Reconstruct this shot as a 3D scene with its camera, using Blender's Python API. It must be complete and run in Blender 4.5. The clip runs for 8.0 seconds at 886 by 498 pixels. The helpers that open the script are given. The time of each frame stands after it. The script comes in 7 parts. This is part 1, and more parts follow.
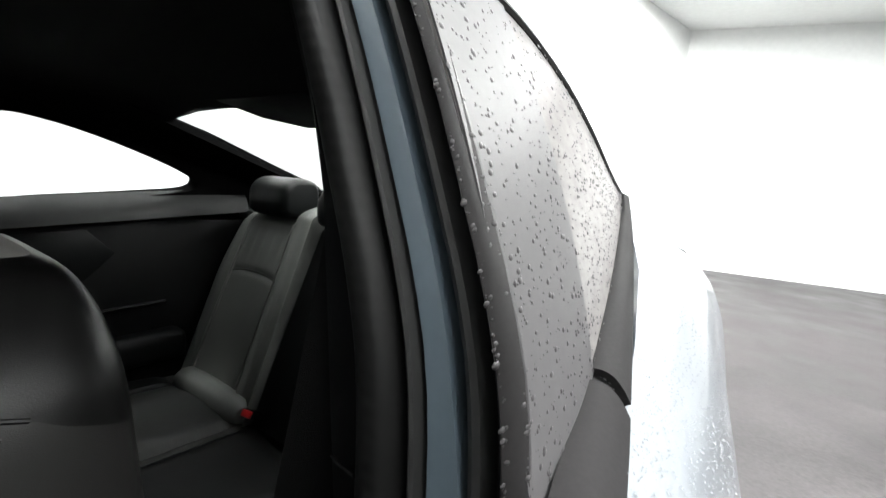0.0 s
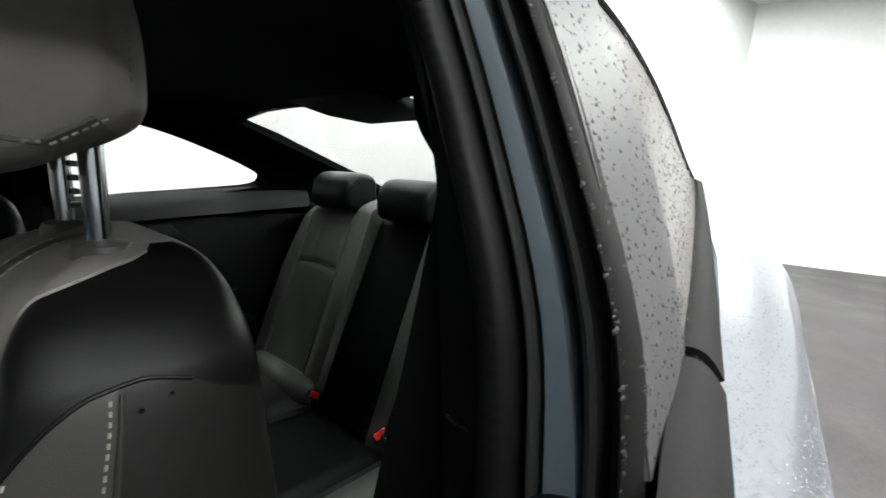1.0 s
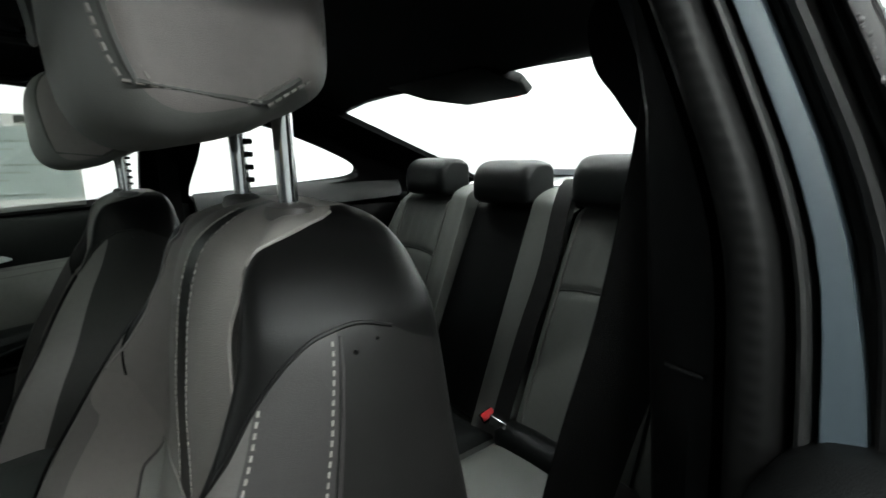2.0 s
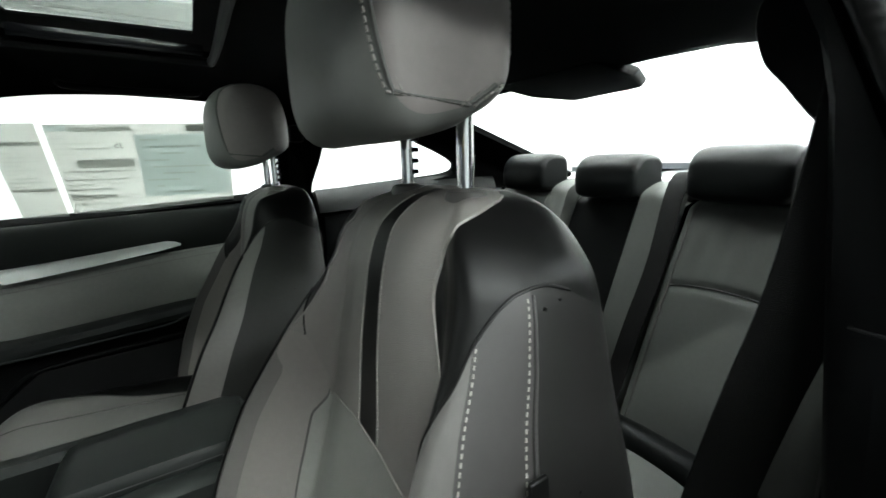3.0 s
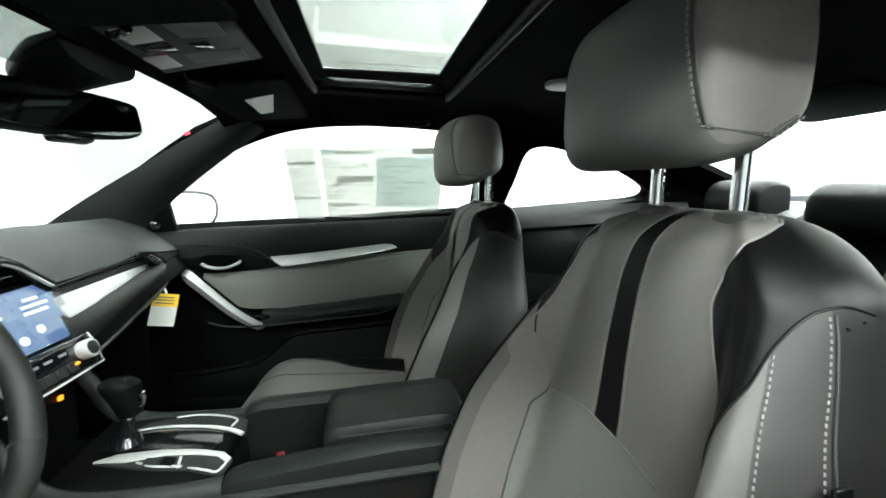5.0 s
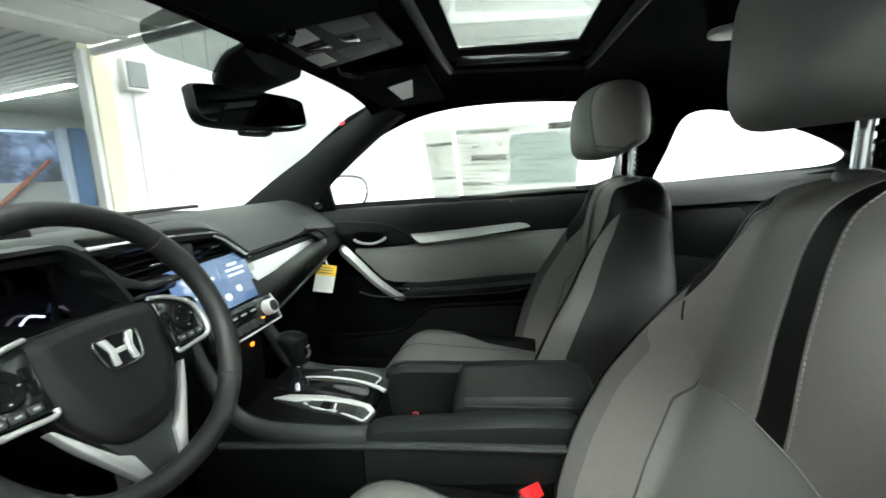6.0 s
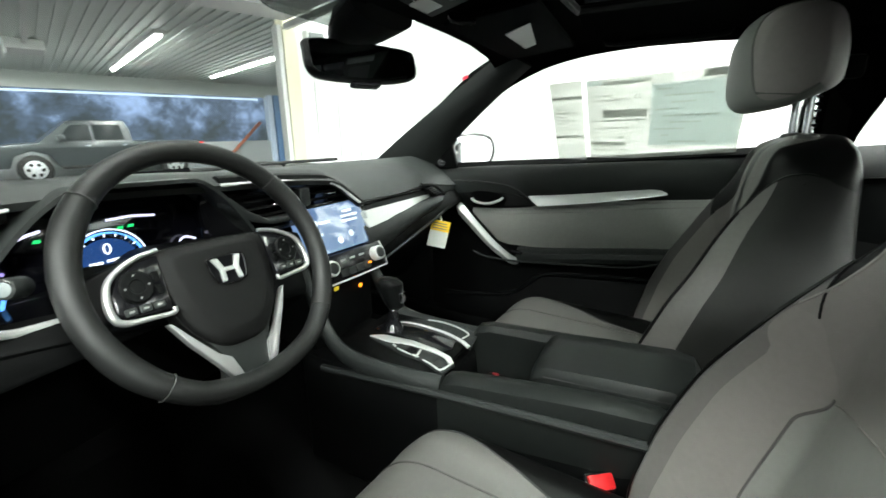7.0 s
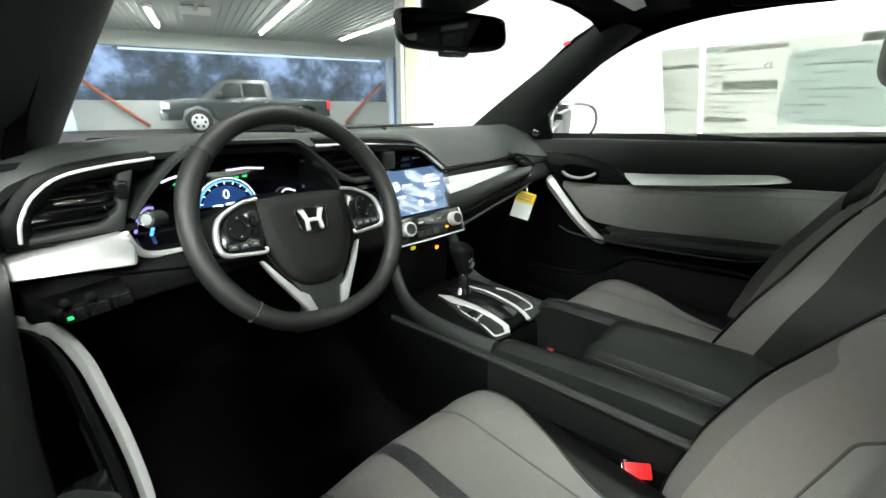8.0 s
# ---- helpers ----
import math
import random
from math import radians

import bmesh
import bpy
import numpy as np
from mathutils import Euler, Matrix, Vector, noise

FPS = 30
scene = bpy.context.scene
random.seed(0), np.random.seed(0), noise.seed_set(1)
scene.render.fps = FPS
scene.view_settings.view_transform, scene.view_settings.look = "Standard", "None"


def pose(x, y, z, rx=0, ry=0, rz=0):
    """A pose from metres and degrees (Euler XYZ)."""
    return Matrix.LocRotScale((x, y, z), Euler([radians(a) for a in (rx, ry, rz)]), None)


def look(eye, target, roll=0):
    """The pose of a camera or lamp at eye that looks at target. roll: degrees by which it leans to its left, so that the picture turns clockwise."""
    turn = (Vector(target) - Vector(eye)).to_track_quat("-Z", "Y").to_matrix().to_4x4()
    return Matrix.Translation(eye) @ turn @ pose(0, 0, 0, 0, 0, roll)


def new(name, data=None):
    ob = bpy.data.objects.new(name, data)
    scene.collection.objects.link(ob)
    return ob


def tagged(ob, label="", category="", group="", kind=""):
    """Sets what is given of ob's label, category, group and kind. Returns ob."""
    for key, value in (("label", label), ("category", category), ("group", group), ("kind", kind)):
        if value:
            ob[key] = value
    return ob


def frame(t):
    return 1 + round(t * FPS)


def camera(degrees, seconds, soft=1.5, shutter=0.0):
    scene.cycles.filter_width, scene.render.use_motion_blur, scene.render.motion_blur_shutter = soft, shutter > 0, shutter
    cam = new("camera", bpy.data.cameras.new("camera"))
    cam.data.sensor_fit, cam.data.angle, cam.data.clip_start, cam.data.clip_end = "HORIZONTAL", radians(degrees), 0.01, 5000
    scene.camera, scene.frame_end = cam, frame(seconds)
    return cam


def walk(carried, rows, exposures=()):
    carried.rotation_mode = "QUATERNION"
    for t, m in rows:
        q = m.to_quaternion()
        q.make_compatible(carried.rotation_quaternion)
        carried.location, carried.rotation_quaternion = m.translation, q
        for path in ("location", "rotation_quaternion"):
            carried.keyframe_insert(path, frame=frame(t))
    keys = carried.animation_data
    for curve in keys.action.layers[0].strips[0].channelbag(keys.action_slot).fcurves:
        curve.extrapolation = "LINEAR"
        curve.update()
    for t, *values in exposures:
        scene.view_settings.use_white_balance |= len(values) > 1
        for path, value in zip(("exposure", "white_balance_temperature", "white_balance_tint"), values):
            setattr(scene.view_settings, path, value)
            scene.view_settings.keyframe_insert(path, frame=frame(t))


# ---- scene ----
cam = camera(93.0, 8.0, shutter=0.3)
PATH = [
    (0, (-0.826, -0.788, 1.078), (0.271, -2.435, 0.789), 5.1),
    (0.5, (-0.831, -0.775, 1.077), (0.33, -2.37, 0.748), 4.1),
    (1, (-0.812, -0.749, 1.072), (0.444, -2.268, 0.734), 3.9),
    (1.5, (-0.786, -0.723, 1.057), (0.568, -2.148, 0.688), 4.0),
    (2, (-0.757, -0.697, 1.039), (0.732, -1.975, 0.653), 0.6),
    (3.5, (-0.756, -0.553, 1.031), (1.021, -1.394, 0.66), 0.5),
    (4, (-0.766, -0.519, 1.033), (1.093, -1.186, 0.714), 0.5),
    (5.5, (-0.792, -0.442, 1.025), (1.175, -0.535, 0.679), 0.9),
    (6, (-0.787, -0.466, 1.021), (1.152, -0.18, 0.625), -0.9),
    (6.5, (-0.762, -0.518, 1.01), (1.08, 0.124, 0.569), -1.2),
    (7, (-0.731, -0.56, 0.996), (0.96, 0.359, 0.452), -0.5),
    (7.5, (-0.717, -0.593, 0.992), (0.797, 0.559, 0.374), -0.2),
    (8, (-0.715, -0.634, 1.007), (0.657, 0.645, 0.314), 0.9),
]
walk(cam, [(t, look(eye, target, roll)) for t, eye, target, roll in PATH],
     [(0, -0.5, 6500, 11), (0.5, -0.75, 6500, 11), (1, -1.0, 6500, 10), (2, -0.6, 6400, 5), (3.5, 0.22, 6350, 4), (4, 0.4, 6350, 4), (5.5, 0.42, 6350, 3), (6.5, 0.38, 6450, 2), (8, 0.45, 6600, 3)])

# ---- light ----
world = bpy.data.worlds.new("world")
scene.world = world
world.use_nodes = True
wn = world.node_tree.nodes
sky = wn.new("ShaderNodeTexSky")
sky.sky_type, sky.sun_disc = "NISHITA", False
sky.sun_elevation, sky.sun_rotation = radians(12), radians(200)
world.node_tree.links.new(sky.outputs[0], wn["Background"].inputs[0])
wn["Background"].inputs[1].default_value = 0.06
scene.view_settings.exposure = 0.0


def area_lamp(name, x, y, z, sx, sy, watts, colour=(1, 1, 1), turn=(0, 0, 0)):
    data = bpy.data.lights.new(name, "AREA")
    data.shape, data.size, data.size_y, data.energy, data.color = "RECTANGLE", sx, sy, watts, colour
    ob = new(name, data)
    ob.matrix_world = pose(x, y, z, *turn)
    return ob


def in_bay(x, y, z):
    p = pose(2.85, 3.36, -0.1, 0, 0, -18) @ Vector((x, y, z))
    return p.x, p.y, p.z


# The bay's rows of ceiling tubes.
for lx in (-7.5, -4.6, -1.7, 1.0):
    for ly in (-11.0, -7.6, -4.9):
        area_lamp("ceiling_tube_light", *in_bay(lx, ly, 4.46), 0.3, 2.4, 1.3 * (160 if lx > -3 else 195) * (2.6 if ly < -10 else 1), (0.97, 1.0, 0.98), (0, 0, -18))
# The next bay, less bright.
for lx, ly in ((-0.45, 5.7), (1.7, 6.2), (-2.75, 6.9), (-4.1, 5.6)):
    area_lamp("far_tube_light", *in_bay(lx, ly, 2.46), 0.15, 4.0, 250, (0.95, 1.0, 0.97), (0, 0, -18))

# ---- small tools ----
V = Vector
I4 = Matrix.Identity(4)


def thing(name, label, category, place=(0, 0, 0), group="", kind=""):
    ob = new(name)
    ob.empty_display_size = 0.05
    ob.location = place
    return tagged(ob, label, category, group, kind)


def part(name, bm, material, parent=None, label="", smooth=True, kind="", category=""):
    """Link a bmesh as one mesh object; its coordinates are the world's, also under a parent."""
    bmesh.ops.recalc_face_normals(bm, faces=bm.faces)
    me = bpy.data.meshes.new(name)
    bm.to_mesh(me)
    bm.free()
    if smooth:
        for p in me.polygons:
            p.use_smooth = True
        me.set_sharp_from_angle(angle=radians(38))
    me.materials.append(material)
    ob = new(name, me)
    if parent:
        ob.parent = parent
        base = V(parent.location)
        up = parent.parent
        while up:
            base += up.location
            up = up.parent
        if base.length > 0:
            me.transform(Matrix.Translation(-base))
    return tagged(ob, label, category, "", kind)


def join(*bms):
    out = bms[0]
    for b in bms[1:]:
        me = bpy.data.meshes.new("t")
        b.to_mesh(me)
        b.free()
        out.from_mesh(me)
        bpy.data.meshes.remove(me)
    return out


def box(x0, x1, y0, y1, z0, z1, bev=0.004, seg=2, m=I4):
    bm = bmesh.new()
    bmesh.ops.create_cube(bm, size=1)
    for v in bm.verts:
        v.co = V(((x0 + x1) / 2 + v.co.x * (x1 - x0), (y0 + y1) / 2 + v.co.y * (y1 - y0), (z0 + z1) / 2 + v.co.z * (z1 - z0)))
    if bev:
        bmesh.ops.bevel(bm, geom=bm.edges[:], offset=bev, segments=seg, profile=0.5, affect="EDGES")
    bm.transform(m)
    return bm


def prism(pts, way, bev=0.003, seg=2):
    """A plane outline of 3D points, pushed along way, with rounded edges."""
    bm = bmesh.new()
    a = [bm.verts.new(p) for p in pts]
    b = [bm.verts.new(V(p) + V(way)) for p in pts]
    n = len(pts)
    bm.faces.new(a)
    bm.faces.new(b[::-1])
    for i in range(n):
        bm.faces.new((a[i], a[(i + 1) % n], b[(i + 1) % n], b[i]))
    bmesh.ops.recalc_face_normals(bm, faces=bm.faces)
    if bev:
        rim = [e for e in bm.edges if len(e.link_faces) == 2 and e.calc_face_angle(0) > 0.5]
        bmesh.ops.bevel(bm, geom=rim, offset=bev, segments=seg, profile=0.5, affect="EDGES", clamp_overlap=True)
    return bm


def spline(pts, n, closed=False):
    """n points along a smooth curve through pts."""
    pts = [V(p) for p in pts]
    k, out = len(pts), []
    spans = k if closed else k - 1
    for i in range(n):
        t = i * spans / (n if closed else n - 1)
        j = min(int(t), spans - 1)
        f = t - j
        if closed:
            p0, p1, p2, p3 = (pts[(j + d) % k] for d in (-1, 0, 1, 2))
        else:
            p1, p2 = pts[j], pts[j + 1]
            p0 = pts[j - 1] if j else p1 * 2 - p2
            p3 = pts[j + 2] if j + 2 < k else p2 * 2 - p1
        out.append(0.5 * (2 * p1 + (p2 - p0) * f + (2 * p0 - 5 * p1 + 4 * p2 - p3) * f * f + (3 * p1 - p0 - 3 * p2 + p3) * f ** 3))
    return out


def lerp_table(t, table):
    """Smooth value from rows (t, value), without overshoot."""
    if t <= table[0][0]:
        return table[0][1]
    if t >= table[-1][0]:
        return table[-1][1]
    i = max(k for k in range(len(table) - 1) if table[k][0] <= t)
    slope = [(table[k + 1][1] - table[k][1]) / (table[k + 1][0] - table[k][0]) for k in range(len(table) - 1)]

    def tangent(k):
        a, b = slope[max(k - 1, 0)], slope[min(k, len(slope) - 1)]
        return 2 * a * b / (a + b) if a * b > 0 else 0.0

    (x0, v0), (x1, v1) = table[i], table[i + 1]
    h = x1 - x0
    f = (t - x0) / h
    return v0 * (2 * f ** 3 - 3 * f * f + 1) + v1 * (3 * f * f - 2 * f ** 3) + h * (tangent(i) * (f ** 3 - 2 * f * f + f) + tangent(i + 1) * (f ** 3 - f * f))


def loft(rings, caps=True, closed=True):
    """A skin over rings of points."""
    bm = bmesh.new()
    vs = [[bm.verts.new(p) for p in r] for r in rings]
    n = len(rings[0])
    for a, b in zip(vs, vs[1:]):
        for i in range(n if closed else n - 1):
            j = (i + 1) % n
            bm.faces.new((a[i], a[j], b[j], b[i]))
    if caps and closed:
        bm.faces.new(vs[0])
        bm.faces.new(vs[-1][::-1])
    return bm


def sweep(path, profile, up=(0, 0, 1), closed=False, size=None):
    """A profile of (side, up) offsets carried along a path."""
    path = [V(p) for p in path]
    n, rings = len(path), []
    for i, p in enumerate(path):
        if closed:
            d = path[(i + 1) % n] - path[i - 1]
        else:
            d = path[min(i + 1, n - 1)] - path[max(i - 1, 0)]
        d.normalize()
        side = d.cross(V(up)).normalized()
        u = side.cross(d)
        k = size(i / max(n - 1, 1)) if size else 1
        rings.append([p + side * a * k + u * b * k for a, b in profile])
    if closed:
        rings.append(rings[0])
        bm = loft(rings, caps=False)
        bmesh.ops.remove_doubles(bm, verts=bm.verts, dist=1e-6)
        return bm
    return loft(rings)


def ring(r, n=10, rx=None):
    return [((rx or r) * math.cos(2 * math.pi * i / n), r * math.sin(2 * math.pi * i / n)) for i in range(n)]


def tube(path, r, n=8, up=(0, 0, 1), closed=False, size=None):
    return sweep(path, ring(r, n), up, closed, size)


def sheet(f, nu, nv, thick):
    """A curved sheet f(u, v), with its thickness away from the front side."""
    g = [[V(f(i / nu, j / nv)) for j in range(nv + 1)] for i in range(nu + 1)]
    bm = bmesh.new()

    def normal(i, j):
        du = g[min(i + 1, nu)][j] - g[max(i - 1, 0)][j]
        dv = g[i][min(j + 1, nv)] - g[i][max(j - 1, 0)]
        return du.cross(dv).normalized()

    a = [[bm.verts.new(g[i][j]) for j in range(nv + 1)] for i in range(nu + 1)]
    b = [[bm.verts.new(g[i][j] - normal(i, j) * thick) for j in range(nv + 1)] for i in range(nu + 1)]
    for i in range(nu):
        for j in range(nv):
            bm.faces.new((a[i][j], a[i + 1][j], a[i + 1][j + 1], a[i][j + 1]))
            bm.faces.new((b[i][j], b[i][j + 1], b[i + 1][j + 1], b[i + 1][j]))
    for i in range(nu):
        bm.faces.new((a[i][0], b[i][0], b[i + 1][0], a[i + 1][0]))
        bm.faces.new((a[i][nv], a[i + 1][nv], b[i + 1][nv], b[i][nv]))
    for j in range(nv):
        bm.faces.new((a[0][j], a[0][j + 1], b[0][j + 1], b[0][j]))
        bm.faces.new((a[nu][j], b[nu][j], b[nu][j + 1], a[nu][j + 1]))
    return bm


def plate(outer, holes, place, way):
    """A flat plate with holes: outlines in 2D, place() lays them into the world, way is the thickness."""
    bm = bmesh.new()
    edges = []
    for loop in [outer, *holes]:
        vs = [bm.verts.new((p[0], p[1], 0)) for p in loop]
        edges += [bm.edges.new((vs[i], vs[(i + 1) % len(vs)])) for i in range(len(vs))]
    bmesh.ops.triangle_fill(bm, edges=edges, use_beauty=True)
    for v in bm.verts:
        v.co = V(place(v.co.x, v.co.y))
    made = bmesh.ops.extrude_face_region(bm, geom=bm.faces[:])
    for v in made["geom"]:
        if isinstance(v, bmesh.types.BMVert):
            v.co += V(way)
    return bm


def disc(c, r, depth, axis=(0, -1, 0), n=24, bev=0.0015):
    bm = bmesh.new()
    bmesh.ops.create_cone(bm, cap_ends=True, segments=n, radius1=r, radius2=r, depth=depth)
    if bev:
        bmesh.ops.bevel(bm, geom=[e for e in bm.edges if e.calc_face_angle(0) > 0.8], offset=bev, segments=2, profile=0.5, affect="EDGES")
    bm.transform(Matrix.Translation(c) @ V((0, 0, 1)).rotation_difference(V(axis)).to_matrix().to_4x4())
    return bm


def mirrored(bm):
    for v in bm.verts:
        v.co.x = -v.co.x
    return bm


def split(polys, g):
    """Cut polygons of (point, data) corners along g = 0; g reads the corner. Returns both sides."""
    pos, neg = [], []
    for poly in polys:
        vals = [g(c) for c in poly]
        for keep, sign in ((pos, 1), (neg, -1)):
            out = []
            for i, c in enumerate(poly):
                d, va, vb = poly[(i + 1) % len(poly)], vals[i] * sign, vals[(i + 1) % len(poly)] * sign
                if va >= 0:
                    out.append(c)
                if (va > 0 > vb) or (va < 0 < vb):
                    f = va / (va - vb)
                    out.append((c[0].lerp(d[0], f), tuple(x + (y - x) * f for x, y in zip(c[1], d[1]))))
            if len(out) > 2:
                keep.append(out)
    return pos, neg


def from_polys(polys):
    bm, seen = bmesh.new(), {}
    for poly in polys:
        vs = []
        for p, _ in poly:
            key = (round(p.x, 5), round(p.y, 5), round(p.z, 5))
            if key not in seen:
                seen[key] = bm.verts.new(p)
            if seen[key] not in vs:
                vs.append(seen[key])
        if len(vs) > 2:
            try:
                bm.faces.new(vs)
            except ValueError:
                pass
    return bm

# ---- materials ----
def mat(name, colour, rough=0.5, metal=0.0, spread=0.12, scale=30.0, bump=0.0, bump_scale=400.0, coat=0.0, spec=0.5, rough_spread=0.1, emit=None, power=0.0):
    """A procedural surface: colour with broad and fine variation, and fine relief."""
    m = bpy.data.materials.new(name)
    m.use_nodes = True
    nt = m.node_tree
    b = nt.nodes["Principled BSDF"]
    co = nt.nodes.new("ShaderNodeTexCoord")

    def noise_node(s, detail=4):
        n = nt.nodes.new("ShaderNodeTexNoise")
        n.inputs["Scale"].default_value, n.inputs["Detail"].default_value = s, detail
        nt.links.new(co.outputs["Object"], n.inputs["Vector"])
        return n

    wide, fine = noise_node(scale * 0.15), noise_node(scale * 4)
    both = nt.nodes.new("ShaderNodeMath")
    both.operation = "ADD"
    nt.links.new(wide.outputs["Fac"], both.inputs[0])
    nt.links.new(fine.outputs["Fac"], both.inputs[1])
    ramp = nt.nodes.new("ShaderNodeMapRange")
    ramp.inputs["From Min"].default_value, ramp.inputs["From Max"].default_value = 0.6, 1.4
    ramp.inputs["To Min"].default_value, ramp.inputs["To Max"].default_value = 1 - spread, 1 + spread
    nt.links.new(both.outputs[0], ramp.inputs["Value"])
    mix = nt.nodes.new("ShaderNodeVectorMath")
    mix.operation = "SCALE"
    mix.inputs[0].default_value = colour
    nt.links.new(ramp.outputs[0], mix.inputs["Scale"])
    nt.links.new(mix.outputs[0], b.inputs["Base Color"])
    rr = nt.nodes.new("ShaderNodeMapRange")
    rr.inputs["To Min"].default_value, rr.inputs["To Max"].default_value = max(rough - rough_spread, 0.02), min(rough + rough_spread, 1)
    nt.links.new(wide.outputs["Fac"], rr.inputs["Value"])
    nt.links.new(rr.outputs[0], b.inputs["Roughness"])
    b.inputs["Metallic"].default_value = metal
    b.inputs["Coat Weight"].default_value = coat
    b.inputs["Specular IOR Level"].default_value = spec
    if bump:
        v = nt.nodes.new("ShaderNodeTexVoronoi")
        v.inputs["Scale"].default_value = bump_scale
        nt.links.new(co.outputs["Object"], v.inputs["Vector"])
        bn = nt.nodes.new("ShaderNodeBump")
        bn.inputs["Strength"].default_value, bn.inputs["Distance"].default_value = bump, 0.001
        nt.links.new(v.outputs["Distance"], bn.inputs["Height"])
        nt.links.new(bn.outputs[0], b.inputs["Normal"])
    if emit:
        b.inputs["Emission Color"].default_value = (*emit, 1)
        b.inputs["Emission Strength"].default_value = power
    return m


def glass(name, tint=(1, 1, 1), gloss=1.0, rough=0.0):
    m = bpy.data.materials.new(name)
    m.use_nodes = True
    nt = m.node_tree
    out = nt.nodes["Material Output"]
    nt.nodes.remove(nt.nodes["Principled BSDF"])
    clear, shine, mix, fr, bend = (nt.nodes.new(k) for k in ("ShaderNodeBsdfTransparent", "ShaderNodeBsdfGlossy", "ShaderNodeMixShader", "ShaderNodeLayerWeight", "ShaderNodeMath"))
    clear.inputs[0].default_value = (*tint, 1)
    shine.inputs["Roughness"].default_value = rough
    bend.operation, bend.inputs[1].default_value = "POWER", 5.0
    lift = nt.nodes.new("ShaderNodeMath")
    lift.operation, lift.inputs[1].default_value, lift.inputs[2].default_value = "MULTIPLY_ADD", 1.15 * gloss, 0.04 * gloss
    nt.links.new(fr.outputs["Facing"], bend.inputs[0])
    nt.links.new(bend.outputs[0], lift.inputs[0])
    nt.links.new(lift.outputs[0], mix.inputs[0])
    nt.links.new(clear.outputs[0], mix.inputs[1])
    nt.links.new(shine.outputs[0], mix.inputs[2])
    nt.links.new(mix.outputs[0], out.inputs[0])
    return m


GREY = mat("grey_leather", (0.168, 0.156, 0.146), 0.5, spread=0.07, bump=0.14, bump_scale=1500)
GREYLT = mat("light_grey_leather", (0.180, 0.180, 0.168), 0.5, spread=0.07, bump=0.14, bump_scale=1500)
GREYDK = mat("dark_grey_leather", (0.06, 0.057, 0.054), 0.45, spread=0.1, bump=0.14, bump_scale=1500)
BLACKL = mat("black_leather", (0.0040, 0.0040, 0.0040), 0.36, spread=0.15, bump=0.1, bump_scale=1500, spec=0.15)
THREAD = mat("pale_thread", (0.225, 0.214, 0.198), 0.8)
DARKTHREAD = mat("dark_thread", (0.03, 0.03, 0.03), 0.8)
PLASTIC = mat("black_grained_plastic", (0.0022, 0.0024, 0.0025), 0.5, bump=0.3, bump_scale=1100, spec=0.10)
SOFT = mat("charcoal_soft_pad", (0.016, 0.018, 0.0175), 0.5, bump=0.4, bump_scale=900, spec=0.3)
DOORL = mat("door_grey_leather", (0.200, 0.201, 0.188), 0.5, spread=0.08, bump=0.15, bump_scale=1400)
CONSL = mat("console_black_leather", (0.0085, 0.0098, 0.0093), 0.42, spread=0.12, bump=0.12, bump_scale=1400, spec=0.25)
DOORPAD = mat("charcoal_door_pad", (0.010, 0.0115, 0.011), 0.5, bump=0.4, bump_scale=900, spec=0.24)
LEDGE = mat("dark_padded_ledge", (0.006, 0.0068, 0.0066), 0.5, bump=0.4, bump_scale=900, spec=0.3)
GLOSSBLACK = mat("gloss_black_plastic", (0.006, 0.006, 0.007), 0.12, rough_spread=0.04)
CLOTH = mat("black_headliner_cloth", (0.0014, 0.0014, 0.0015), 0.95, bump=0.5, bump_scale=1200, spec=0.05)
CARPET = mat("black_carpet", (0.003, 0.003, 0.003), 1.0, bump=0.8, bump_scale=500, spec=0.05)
RUBBER = mat("black_rubber", (0.005, 0.005, 0.005), 0.55, spec=0.2)
SILVERW = mat("dark_satin_silver", (0.5, 0.5, 0.5), 0.3, 0.75, spread=0.05)
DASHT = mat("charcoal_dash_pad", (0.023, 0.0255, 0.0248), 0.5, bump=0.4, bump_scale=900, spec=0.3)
SILVERD = mat("satin_silver", (0.60, 0.61, 0.60), 0.34, 0.7, spread=0.05)
SILVERM = mat("satin_silver_metal", (0.64, 0.65, 0.64), 0.36, 0.4, spread=0.05)
SILVER = mat("satin_silver_trim", (0.68, 0.69, 0.68), 0.36, 0.4, spread=0.05)
CHROME = mat("chrome", (0.8, 0.8, 0.8), 0.12, 1.0, spread=0.03, rough_spread=0.04)
PAINT = mat("silver_car_paint", (0.22, 0.235, 0.26), 0.35, 0.35, spread=0.04, coat=0.6)
JAMB = mat("blue_grey_jamb_paint", (0.075, 0.098, 0.118), 0.45, 0.1, spread=0.06)
WHITEWALL = mat("white_wall_panel", (0.8, 0.81, 0.8), 0.6, spread=0.05, scale=3)
FLOOR = mat("damp_concrete", (0.036, 0.0315, 0.033), 0.5, spread=0.55, scale=11.0, bump=0.2, bump_scale=60, rough_spread=0.3, spec=0.3)
GLASS = glass("clear_glass")
ROOFGLASS = glass("tinted_roof_glass", (0.58, 0.60, 0.58))
TINT = glass("tinted_quarter_glass", (0.07, 0.07, 0.075), gloss=0.9, rough=0.2)
# A grey diffuse layer paints in the bay's reflection on the wet glass.
tn_ = TINT.node_tree
sheen_fill, film_, speck = tn_.nodes.new("ShaderNodeBsdfDiffuse"), tn_.nodes.new("ShaderNodeMixShader"), tn_.nodes.new("ShaderNodeTexNoise")
sheen_fill.inputs["Color"].default_value = (0.30, 0.285, 0.28, 1)
speck.inputs["Scale"].default_value = 25
amount = tn_.nodes.new("ShaderNodeMapRange")
